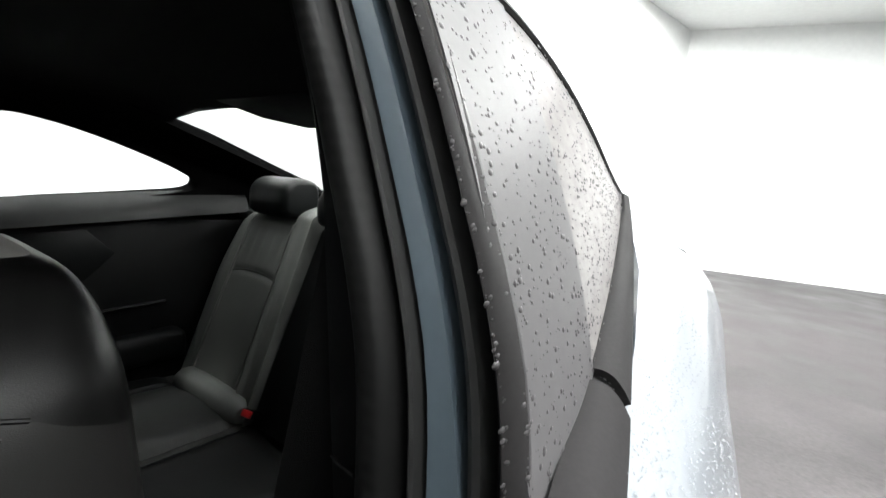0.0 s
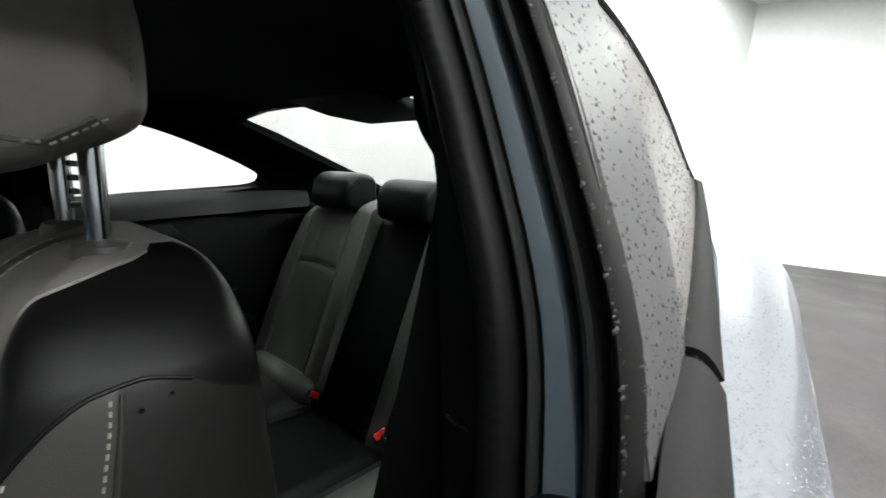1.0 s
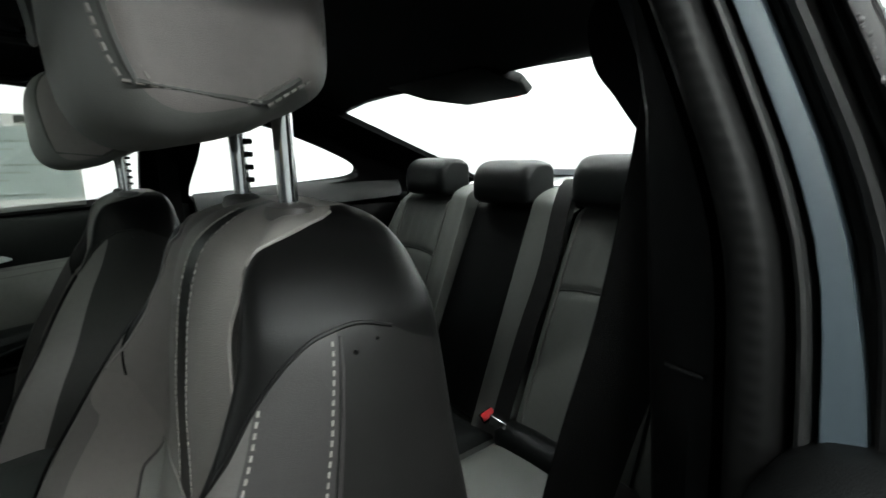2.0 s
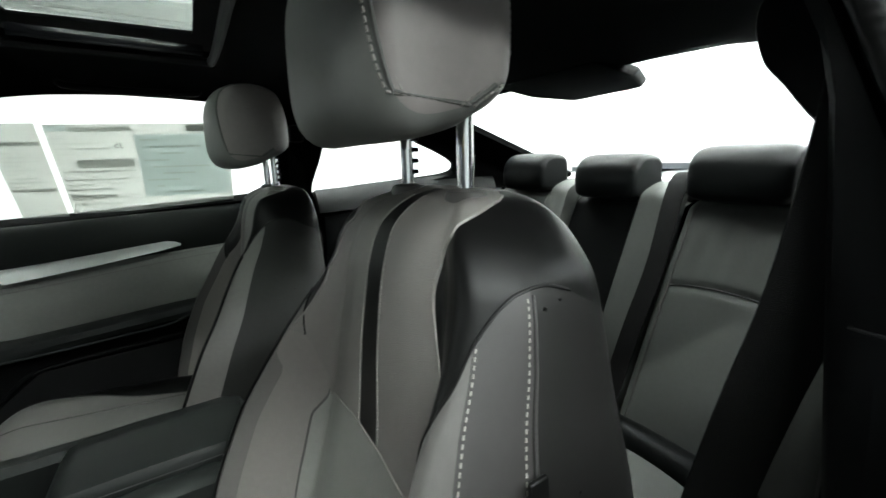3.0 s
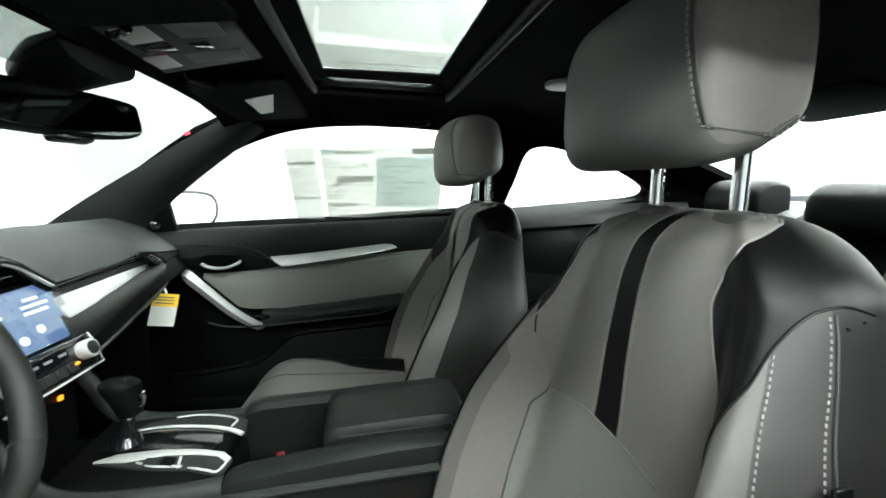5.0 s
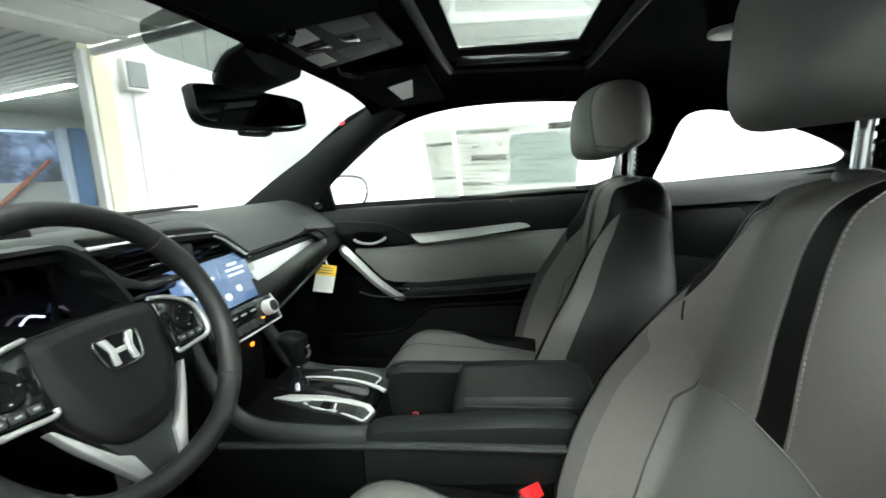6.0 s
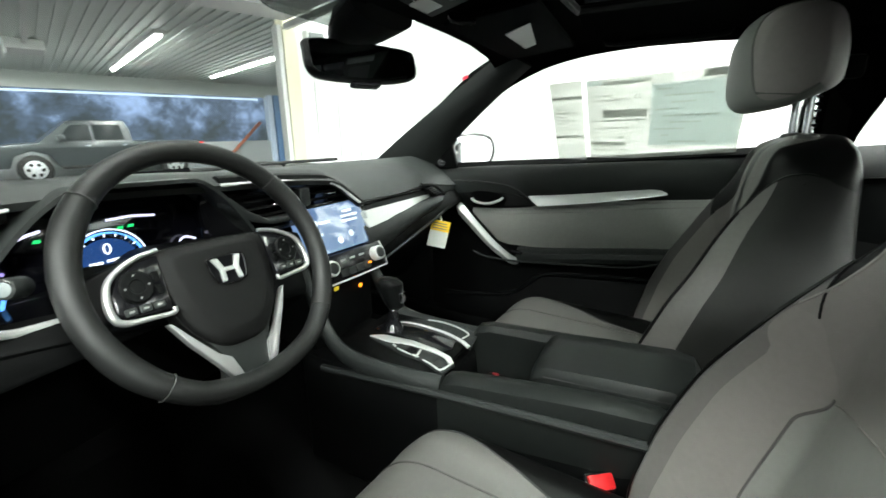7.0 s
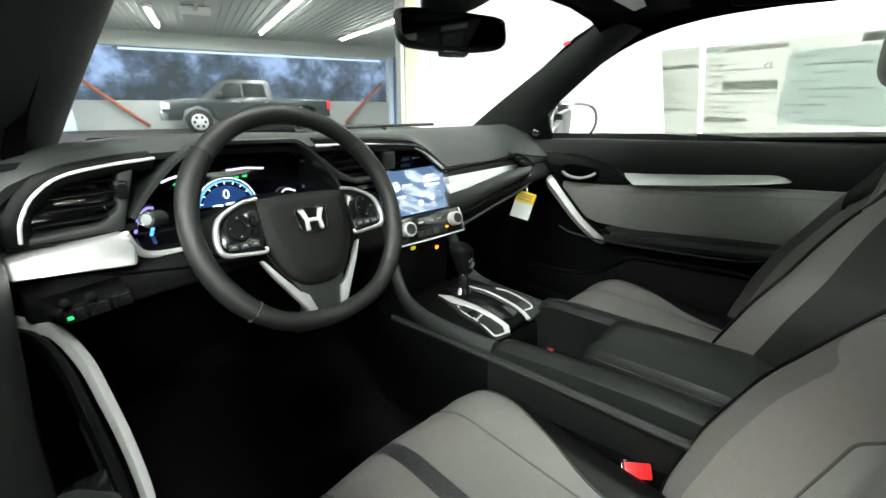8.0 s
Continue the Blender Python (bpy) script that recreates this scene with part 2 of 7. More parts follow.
amount.inputs["To Min"].default_value, amount.inputs["To Max"].default_value = 0.45, 0.75
old = tn_.nodes["Material Output"].inputs[0].links[0].from_socket
tn_.links.new(speck.outputs["Fac"], amount.inputs["Value"])
tn_.links.new(amount.outputs[0], film_.inputs[0])
tn_.links.new(old, film_.inputs[1])
tn_.links.new(sheen_fill.outputs[0], film_.inputs[2])
tn_.links.new(film_.outputs[0], tn_.nodes["Material Output"].inputs[0])
REDD = mat("dull_red_plastic", (0.20, 0.012, 0.016), 0.5)
RED = mat("red_plastic", (0.62, 0.02, 0.025), 0.35)
BELT = mat("black_webbing", (0.005, 0.005, 0.005), 0.8, bump=0.5, bump_scale=1500, spec=0.1)
GREYDK2 = mat("mid_grey_leather", (0.078, 0.079, 0.073), 0.5, spread=0.08, bump=0.15, bump_scale=1400)
GREYDK3 = mat("taupe_leather", (0.195, 0.177, 0.170), 0.5, spread=0.07, bump=0.14, bump_scale=1500)
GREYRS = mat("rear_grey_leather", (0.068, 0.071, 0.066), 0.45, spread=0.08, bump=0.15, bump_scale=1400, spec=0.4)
# Bolster side and edge leathers, lowered to put the side faces' shade into colour.
GREYSD = mat("shaded_bolster_side_leather", (0.0248, 0.0232, 0.0229), 0.45, spread=0.1, bump=0.14, bump_scale=1500, spec=0.4)
GREYBE = mat("shaded_bolster_edge_leather", (0.105, 0.099, 0.094), 0.48, spread=0.08, bump=0.14, bump_scale=1500)
# Seat leather darkened for the cushions: weaker light from above is in the colour.
GREYCU = mat("shaded_cushion_leather", (0.113, 0.108, 0.102), 0.5, spread=0.08, bump=0.14, bump_scale=1500)
# Copy of GREYRS for the cushion, its shade put into the colour.
GREYRC = mat("shaded_rear_leather", (0.017, 0.018, 0.017), 0.45, spread=0.1, bump=0.15, bump_scale=1400, spec=0.2)
# Restraint leather blackened: the shadow on the fronts is in this colour.
GREYRS2 = mat("shaded_restraint_leather", (0.0036, 0.0041, 0.0041), 0.36, spread=0.08, bump=0.15, bump_scale=1400, spec=0.12)
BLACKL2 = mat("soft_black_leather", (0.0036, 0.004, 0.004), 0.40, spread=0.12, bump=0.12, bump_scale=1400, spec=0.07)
PERF = mat("perforated_grey_leather", (0.155, 0.145, 0.136), 0.55, spread=0.06, bump=0.3, bump_scale=900)
THREAD2 = mat("grey_thread", (0.17, 0.165, 0.155), 0.8)
SHADE = glass("grey_shade_band", (0.5, 0.52, 0.51), gloss=0.1)

PAPER = mat("white_paper", (0.72, 0.74, 0.71), 0.7, spread=0.03)
YELLOW = mat("yellow_card", (0.85, 0.55, 0.02), 0.6, spread=0.04)
MIRROR = mat("mirror_glass", (0.85, 0.87, 0.88), 0.02, 1.0, spread=0.0, rough_spread=0.0)
# Mirror colour lowered to stand in for the dark headliner it reflects.
DARKREFL = mat("dark_reflection_mirror_glass", (0.16, 0.17, 0.17), 0.03, 1.0, spread=0.0, rough_spread=0.0)
LENS = mat("frosted_lens", (0.6, 0.62, 0.6), 0.35, spread=0.03)
GLOWB = mat("blue_display", (0.01, 0.02, 0.05), 0.3, emit=(0.12, 0.38, 1.0), power=1.6)
GLOWW = mat("white_display", (0.3, 0.3, 0.3), 0.3, emit=(0.8, 0.87, 1.0), power=1.6)
GLOWV = mat("violet_display", (0.05, 0.03, 0.1), 0.3, emit=(0.45, 0.36, 1.0), power=0.8)
GLOWG = mat("green_lamp", (0.0, 0.1, 0.0), 0.3, emit=(0.05, 0.9, 0.25), power=0.8)
GLOWR = mat("red_lamp", (0.2, 0.0, 0.0), 0.3, emit=(1.0, 0.05, 0.08), power=1.2)
GLOWO = mat("orange_lamp", (0.2, 0.05, 0.0), 0.3, emit=(1.0, 0.28, 0.02), power=2.0)
PANEL = mat("display_panel", (0.01, 0.016, 0.03), 0.06, rough_spread=0.02, spread=0.3, emit=(0.22, 0.34, 0.62), power=0.7)
GREY2 = mat("restraint_grey_leather", (0.128, 0.130, 0.121), 0.5, spread=0.06, bump=0.14, bump_scale=1500)
# Dark side leathers, pushed darker still to hold the shade on the sides.
GREYSI = mat("shaded_seat_side_leather", (0.015, 0.015, 0.014), 0.5, spread=0.1, bump=0.14, bump_scale=1500, spec=0.25)
GREYDK4 = mat("shaded_charcoal_leather", (0.008, 0.0077, 0.0075), 0.45, spread=0.1, bump=0.14, bump_scale=1500, spec=0.25)
RIBBED = mat("ribbed_black_leather", (0.02, 0.02, 0.021), 0.4, spread=0.1, bump=0.8, bump_scale=260)
HUBM = mat("black_grained_hub", (0.006, 0.006, 0.006), 0.45, bump=0.5, bump_scale=1100, spec=0.2)
WHEELL = mat("charcoal_wheel_leather", (0.0095, 0.0098, 0.0096), 0.42, bump=0.35, bump_scale=900, spec=0.35)
PANELK = mat("cluster_gloss", (0.004, 0.004, 0.006), 0.08, rough_spread=0.03)
GLOWBD = mat("dim_blue_display", (0.004, 0.008, 0.03), 0.2, emit=(0.03, 0.10, 0.35), power=0.5)
GLOWV2 = mat("pale_display", (0.2, 0.2, 0.25), 0.3, emit=(0.75, 0.72, 1.0), power=1.3)
GLOWW2 = mat("soft_white_display", (0.2, 0.2, 0.2), 0.3, emit=(0.75, 0.88, 1.0), power=1.3)
GLOWY = mat("dim_yellow_lamp", (0.1, 0.08, 0.0), 0.3, emit=(0.8, 0.6, 0.05), power=0.5)
FILM = glass("wrinkled_film", (0.92, 0.94, 0.96), gloss=3.0, rough=0.04)
fn = FILM.node_tree
wr, wb, wc = fn.nodes.new("ShaderNodeTexNoise"), fn.nodes.new("ShaderNodeBump"), fn.nodes.new("ShaderNodeTexCoord")
wr.inputs["Scale"].default_value, wr.inputs["Detail"].default_value, wr.inputs["Distortion"].default_value = 55, 3, 1.6
wb.inputs["Strength"].default_value, wb.inputs["Distance"].default_value = 1.0, 0.012
fn.links.new(wc.outputs["Object"], wr.inputs["Vector"])
fn.links.new(wr.outputs["Fac"], wb.inputs["Height"])
for node in fn.nodes:
    if node.bl_idname == "ShaderNodeBsdfGlossy":
        fn.links.new(wb.outputs[0], node.inputs["Normal"])

TRIMB = mat("black_pillar_trim", (0.0032, 0.0034, 0.0036), 0.6, bump=0.15, bump_scale=2600, spec=0.09)
LIPR = mat("worn_grey_rubber", (0.022, 0.022, 0.022), 0.5, spec=0.3)
WETTRIM = mat("wet_grey_trim", (0.024, 0.0225, 0.023), 0.42, 0.0, spec=0.25, spread=0.2, scale=80, rough_spread=0.12)
WETTRIM2 = mat("wet_dark_trim", (0.016, 0.015, 0.0155), 0.75, 0.0, spec=0.12, spread=0.25, scale=80, rough_spread=0.12)
FRIT = mat("misted_glass_border", (0.074, 0.071, 0.073), 0.5, spread=0.10, scale=40, spec=0.35)
WATERD = mat("water_drop", (0.055, 0.052, 0.054), 0.4, spec=0.25, rough_spread=0.02)
WATERL = mat("water_bead", (0.22, 0.23, 0.25), 0.15, spec=0.6, rough_spread=0.03)
REDP = mat("red_paper", (0.75, 0.03, 0.06), 0.6)
CREAM = mat("cream_paint", (0.72, 0.70, 0.52), 0.5, spread=0.08, scale=4)
GREYWALL = mat("grey_painted_steel", (0.66, 0.68, 0.66), 0.5, spread=0.1, scale=5)
GREYWALL2 = mat("dull_white_panel", (0.55, 0.60, 0.57), 0.6, spread=0.08, scale=3)
BOXLID = mat("dark_grey_enamel", (0.16, 0.18, 0.18), 0.4)
CEILM = mat("corrugated_white_metal", (0.66, 0.71, 0.67), 0.45, 0.1, spread=0.1, scale=3)
CONCRETE = mat("grey_block_wall", (0.30, 0.32, 0.33), 0.8, spread=0.2, scale=4)
WHITEBLUE = mat("pale_blue_paint", (0.62, 0.72, 0.88), 0.5)
BLUEPAINT = mat("mid_blue_paint", (0.14, 0.26, 0.48), 0.5)
RUST = mat("rust_red_steel", (0.28, 0.09, 0.05), 0.7, spread=0.25)
TUBE = mat("lit_tube", (0.9, 0.9, 0.9), 0.4, emit=(0.96, 1.0, 0.98), power=24.0)
TRUCKP = mat("dark_grey_truck_paint", (0.016, 0.021, 0.023), 0.35, 0.1, coat=0.15)
TRUCKG = mat("truck_dark_glass", (0.006, 0.008, 0.009), 0.4, spec=0.08)
ALLOY = mat("light_alloy", (0.55, 0.58, 0.6), 0.3, 0.8)
ALLOYD = mat("dull_alloy", (0.2, 0.22, 0.24), 0.4, 0.5)
HEADL = mat("headlight_lens", (0.5, 0.6, 0.75), 0.1)
TAIL = mat("tail_light_lens", (0.65, 0.02, 0.02), 0.15, emit=(1.0, 0.04, 0.04), power=0.25)


def dusk(name):
    """Blue evening sky with a ragged dark line of trees, as a glowing far backdrop."""
    m = bpy.data.materials.new(name)
    m.use_nodes = True
    nt = m.node_tree
    nt.nodes.remove(nt.nodes["Principled BSDF"])
    co, n1, n2, ramp, em = (nt.nodes.new(k) for k in ("ShaderNodeTexCoord", "ShaderNodeTexNoise", "ShaderNodeTexNoise", "ShaderNodeValToRGB", "ShaderNodeEmission"))
    sep, add, add2 = (nt.nodes.new(k) for k in ("ShaderNodeSeparateXYZ", "ShaderNodeMath", "ShaderNodeMath"))
    n1.inputs["Scale"].default_value, n1.inputs["Detail"].default_value, n1.inputs["Roughness"].default_value = 0.9, 7, 0.65
    n2.inputs["Scale"].default_value = 0.25
    nt.links.new(co.outputs["Object"], n1.inputs["Vector"])
    nt.links.new(co.outputs["Object"], n2.inputs["Vector"])
    nt.links.new(co.outputs["Object"], sep.inputs[0])
    add.operation, add.inputs[1].default_value = "MULTIPLY_ADD", 2.0
    add2.operation, add2.inputs[1].default_value = "MULTIPLY_ADD", 1.4
    high = nt.nodes.new("ShaderNodeMath")
    high.operation, high.inputs[1].default_value, high.inputs[2].default_value = "MULTIPLY_ADD", 0.16, -1.5
    nt.links.new(sep.outputs["Z"], high.inputs[0])
    nt.links.new(n2.outputs["Fac"], add2.inputs[0])
    nt.links.new(high.outputs[0], add2.inputs[2])
    nt.links.new(n1.outputs["Fac"], add.inputs[0])
    nt.links.new(add2.outputs[0], add.inputs[2])
    el = ramp.color_ramp.elements
    el[0].position, el[0].color = 0.25, (0.045, 0.060, 0.072, 1)
    el[1].position, el[1].color = 0.95, (0.30, 0.42, 0.68, 1)
    mid = el.new(0.55)
    mid.color = (0.085, 0.12, 0.18, 1)
    nt.links.new(add.outputs[0], ramp.inputs[0])
    nt.links.new(ramp.outputs[0], em.inputs[0])
    em.inputs[1].default_value = 1.3
    nt.links.new(em.outputs[0], nt.nodes["Material Output"].inputs[0])
    return m


DUSK = dusk("evening_distance")


def paper(name, colour):
    """Thin film print that lets the daylight behind it through."""
    m = bpy.data.materials.new(name)
    m.use_nodes = True
    nt = m.node_tree
    nt.nodes.remove(nt.nodes["Principled BSDF"])
    d, t, mix = (nt.nodes.new(k) for k in ("ShaderNodeBsdfDiffuse", "ShaderNodeBsdfTransparent", "ShaderNodeMixShader"))
    n, r = nt.nodes.new("ShaderNodeTexNoise"), nt.nodes.new("ShaderNodeMix")
    n.inputs["Scale"].default_value = 60
    r.data_type = "RGBA"
    r.inputs["A"].default_value, r.inputs["B"].default_value = (*(c * 0.92 for c in colour), 1), (*colour, 1)
    nt.links.new(n.outputs["Fac"], r.inputs["Factor"])
    for b in (d, t):
        nt.links.new(r.outputs["Result"], b.inputs["Color"])
    mix.inputs[0].default_value = 0.7
    nt.links.new(d.outputs[0], mix.inputs[1])
    nt.links.new(t.outputs[0], mix.inputs[2])
    nt.links.new(mix.outputs[0], nt.nodes["Material Output"].inputs[0])
    return m


PAPERT, PAPERL = paper("backlit_paper", (0.89, 0.90, 0.875)), paper("light_print", (0.86, 0.87, 0.85))
PAPERB = paper("pale_teal_print", (0.935, 0.985, 0.985))
PAPERG, PAPERD = paper("grey_print", (0.78, 0.79, 0.77)), paper("dark_print", (0.58, 0.59, 0.57))
SKYB = mat("pale_evening_sky", (0.1, 0.1, 0.1), 0.8, emit=(0.62, 0.78, 1.0), power=1.1)

# ---- the workshop bay round the car, turned against the car's line ----
GROUND = -0.1
BAY = Matrix.Translation((2.85, 3.36, GROUND)) @ pose(0, 0, 0, 0, 0, -18)


def built(name, bm, material, parent=None, label="", smooth=False, kind="structure"):
    bm.transform(BAY)
    return part(name, bm, material, parent, label, smooth, kind if not parent else "")


part("floor", box(-30, 40, -40, 60, GROUND - 0.2, GROUND, 0), FLOOR, None, "", False, "structure")
part("wall_south", box(-14, 12, -0.3, 0, GROUND, 4.6, 0, 1, pose(0, -10.6, 0, 0, 0, 12)), WHITEWALL, None, "", False, "structure")
# Unseen wall; its dark grey is chosen to weaken light deep in the cabin.
built("unseen_wall_west", box(-12.2, -12, -16, 0.0, 0, 4.6, 0), CONCRETE)
built("wall_east", box(1.9, 2.05, -16, 0.0, 0, 4.6, 0), WHITEWALL)
built("ceiling", box(-12.2, 2.05, -16, 0.15, 4.6, 4.7, 0), WHITEWALL)
built("wall_north_jamb", box(0.16, 1.9, 0.0, 0.15, 0, 4.6, 0), WHITEWALL)
built("wall_north_header", box(-12.2, 0.16, 0.0, 0.15, 2.32, 4.6, 0), WHITEWALL)
built("trim_post", box(0.0, 0.16, -0.04, 0.15, 0, 2.32, 0.006), CREAM)
built("trim_post_edge", box(-0.05, 0.0, -0.02, 0.12, 0, 2.2, 0.004), GREYWALL)
for i in range(6):
    built("trim_batten", box(0.34 + 0.29 * i, 0.37 + 0.29 * i, -0.022, 0.0, 0, 3.2, 0.004), WHITEWALL)
box_ = thing("control_box", "grey electric control box on the white wall", "control box", BAY @ V((0.35, -0.1, 2.1)))
built("case", box(0.24, 0.46, -0.12, 0.0, 1.88, 2.18, 0.012), GREYWALL, box_)
built("lid", box(0.26, 0.44, -0.14, -0.115, 1.91, 2.15, 0.008), BOXLID, box_)
built("conduit", tube([(0.35, -0.05, 2.18), (0.35, -0.05, 3.2)], 0.018, 8, (1, 0, 0)), GREYWALL, box_)
# the raised sectional door overhead
sd = thing("sectional_door", "white sectional garage door raised under the ceiling", "garage door", BAY @ V((-3, -1.5, 2.3)))
for r in range(5):
    built("panel", box(-6.0, 0.0, -0.12 - 0.55 * (r + 1) + 0.02, -0.12 - 0.55 * r, 2.22, 2.27, 0.006), WHITEWALL, sd)
    built("rail", box(-6.0, 0.0, -0.14 - 0.55 * (r + 1), -0.10 - 0.55 * (r + 1), 2.19, 2.225, 0.004), GREYWALL, sd)
for x in (-0.9, -1.9, -2.9, -3.9, -4.9):
    built("stile", box(x - 0.03, x + 0.03, -2.9, -0.12, 2.185, 2.222, 0.004), GREYWALL, sd)
for x in (-6.05, 0.03):
    built("track", box(x - 0.025, x + 0.025, -3.1, -0.05, 2.15, 2.21, 0.004), GREYWALL, sd)
# tubes of the near bay
for lx in (-7.5, -4.6, -1.7, 1.0):
    for ly in (-11.0, -7.6, -4.9):
        fx = thing("tube_light", "white fluorescent tube fixture on the bay ceiling", "ceiling light", BAY @ V((lx, ly, 4.55)), "bay ceiling lights")
        built("housing", box(lx - 0.1, lx + 0.1, ly - 1.25, ly + 1.25, 4.565, 4.6, 0.006), WHITEWALL, fx)
        for dx in (-0.05, 0.05):
            built("tube", tube([(lx + dx, ly - 1.2, 4.545), (lx + dx, ly + 1.2, 4.545)], 0.018, 8), TUBE, fx, "", True)

# ---- the bay beyond ----
built("far_ceiling", join(box(-9, 12, 0.15, 10.55, 2.62, 2.66, 0), *[box(-9 + 0.15 * i, -8.92 + 0.15 * i, 0.16, 10.4, 2.595, 2.62, 0) for i in range(140)]), CEILM)
built("far_wall_strip", box(-9, 12, 10.4, 10.6, 2.22, 2.7, 0), GREYWALL2)
built("far_low_wall", box(-9, 12, 10.4, 10.6, 0, 0.80, 0), CONCRETE)
built("far_wall_east", box(6.6, 6.8, 0.15, 10.6, 0, 2.7, 0), GREYWALL2)
built("far_pier", box(3.95, 4.12, 10.3, 10.62, 0, 2.3, 0.01), WHITEBLUE)
built("far_pier", box(-5.6, -5.2, 10.3, 10.62, 0, 2.3, 0.01), WHITEBLUE)
built("far_pier", box(4.16, 4.55, 10.28, 10.62, 0, 2.3, 0.01), BLUEPAINT)
for x0, x1 in ((-5.25, -3.5), (3.6, 2.25)):
    br = thing("diagonal_brace", "rust red diagonal steel brace on the far wall", "brace", BAY @ V((x0, 10.3, 1)), "braces")
    built("bar", tube([(x0, 10.26, 1.7 if x0 < 0 else 1.4), (x1, 10.26, 0.1)], 0.05, 6, (0, 1, 0)), RUST, br)
part("sky_strip", box(-3.9, 3.75, 0, 0.02, 2.13, 2.19, 0, 1, BAY @ Matrix.Translation((0, 10.62, 0))), SKYB, None, "", False, "structure")
for (xa, ya), (xb, yb) in (((-0.45, 3.2), (-0.45, 8.3)), ((1.7, 4.1), (1.7, 8.3)), ((-2.75, 5.6), (-2.75, 8.3)), ((-4.1, 3.0), (-4.1, 8.3))):
    fx = thing("tube_light", "lit fluorescent tube fixture on the corrugated ceiling", "ceiling light", BAY @ V((xa, ya, 2.55)), "far ceiling lights")
    built("housing", box(xa - 0.08, xa + 0.08, ya, yb, 2.54, 2.60, 0.01), WHITEWALL, fx)
    built("tube", tube([(xa, ya + 0.05, 2.515), (xa, yb - 0.05, 2.515)], 0.03, 8), TUBE, fx, "", True)
opener = thing("door_opener", "grey door opener motor hanging from the ceiling", "door opener", BAY @ V((-2.6, 5.5, 2.4)))
built("case", box(-2.2, -1.7, 5.2, 5.9, 2.42, 2.58, 0.02), GREYWALL, opener)
built("rail", box(-1.98, -1.92, 1.0, 5.2, 2.5, 2.55, 0.004), GREYWALL, opener)
part("backdrop", box(-20, 20, 0, 0.05, -1, 6, 0, 1, BAY @ Matrix.Translation((2, 17, 0))), DUSK, None, "", False, "structure")

# ---- pickup in the far bay ----
TR = BAY @ Matrix.Translation((-3.03, 8.95, 0)) @ pose(0, 0, 0, 0, 0, 2) @ Matrix.Diagonal((0.835, 0.835, 0.86, 1))
truck = thing("pickup_truck", "dark grey crew cab pickup parked side on", "pickup", TR @ V((2.5, 0, 0)))


def truck_part(name, bm, m, parent=None, label=""):
    bm.transform(TR)
    return part(name, bm, m, parent or truck, label)


L_, W_ = 5.1, 1.75
tb = truck_part("body", prism([(x, -W_ / 2, z) for x, z in ((0.0, 0.42), (0.0, 0.72), (0.05, 0.92), (0.18, 0.99), (1.25, 1.05), (3.25, 1.06), (5.05, 1.03), (5.1, 0.95), (5.1, 0.5), (4.7, 0.45), (4.55, 0.75), (4.2, 0.85), (3.85, 0.75), (3.7, 0.42), (1.45, 0.40), (1.30, 0.72), (0.95, 0.84), (0.6, 0.72), (0.48, 0.42))], (0, W_, 0), 0.04, 2), TRUCKP)
truck_part("cab", loft([[(x, s * w, z) for x, w, z in ((x0, W_ / 2 - 0.02 - t, z0), (x1, W_ / 2 - 0.02 - t, z0))] + [(x, -s * 1 * w, z) for x, w, z in ((x1, W_ / 2 - 0.02 - t, z0), (x0, W_ / 2 - 0.02 - t, z0))] for x0, x1, z0, t, s in ((1.12, 3.22, 1.04, 0.0, -1), (1.5, 3.18, 1.35, 0.10, -1), (1.78, 3.1, 1.58, 0.17, -1), (1.9, 3.0, 1.62, 0.22, -1))]), TRUCKP, None, "")
for x0, x1, xt0, xt1 in ((1.5, 2.25, 1.85, 2.25), (2.32, 3.02, 2.32, 2.95)):
    truck_part("side_window", prism([(x0, -W_ / 2 + 0.0, 1.09), (x1, -W_ / 2 + 0.0, 1.09), (xt1, -W_ / 2 + 0.12, 1.50), (xt0, -W_ / 2 + 0.12, 1.50)], (0, 0.03, 0.01), 0.004), TRUCKG, None, "dark side window")
for x in (0.95, 4.2):
    wh = truck_part("wheel", disc((x, -W_ / 2 + 0.06, 0.37), 0.37, 0.24, (0, -1, 0), 32, 0.04), RUBBER, None, "")
    truck_part("rim", disc((x, -W_ / 2 - 0.05, 0.37), 0.24, 0.03, (0, -1, 0), 24, 0.01), ALLOY, wh, "light alloy rim")
    for k in range(6):
        a = k * math.pi / 3
        truck_part("slot", disc((x + 0.15 * math.cos(a), -W_ / 2 - 0.066, 0.37 + 0.15 * math.sin(a)), 0.045, 0.006, (0, -1, 0), 10, 0), RUBBER, wh)
truck_part("headlight", box(-0.02, 0.22, -W_ / 2 - 0.01, -W_ / 2 + 0.3, 0.74, 0.92, 0.03), HEADL, None, "pale blue headlight")
truck_part("bumper", box(-0.08, 0.16, -W_ / 2, W_ / 2, 0.42, 0.68, 0.04), ALLOYD, None, "grey front bumper")
truck_part("tail_light", box(5.0, 5.12, -W_ / 2 - 0.01, -W_ / 2 + 0.14, 0.72, 1.0, 0.02), TAIL, None, "red tail light")
truck_part("wing_mirror", box(1.5, 1.68, -W_ / 2 - 0.2, -W_ / 2, 1.08, 1.24, 0.03), TRUCKP, None, "")
for x in (2.2, 3.05):
    truck_part("door_handle", box(x - 0.12, x, -W_ / 2 - 0.025, -W_ / 2, 0.93, 0.96, 0.008), ALLOYD, None, "")
truck_part("sill", box(1.5, 3.7, -W_ / 2 - 0.02, -W_ / 2 + 0.1, 0.36, 0.44, 0.02), RUBBER, None, "")

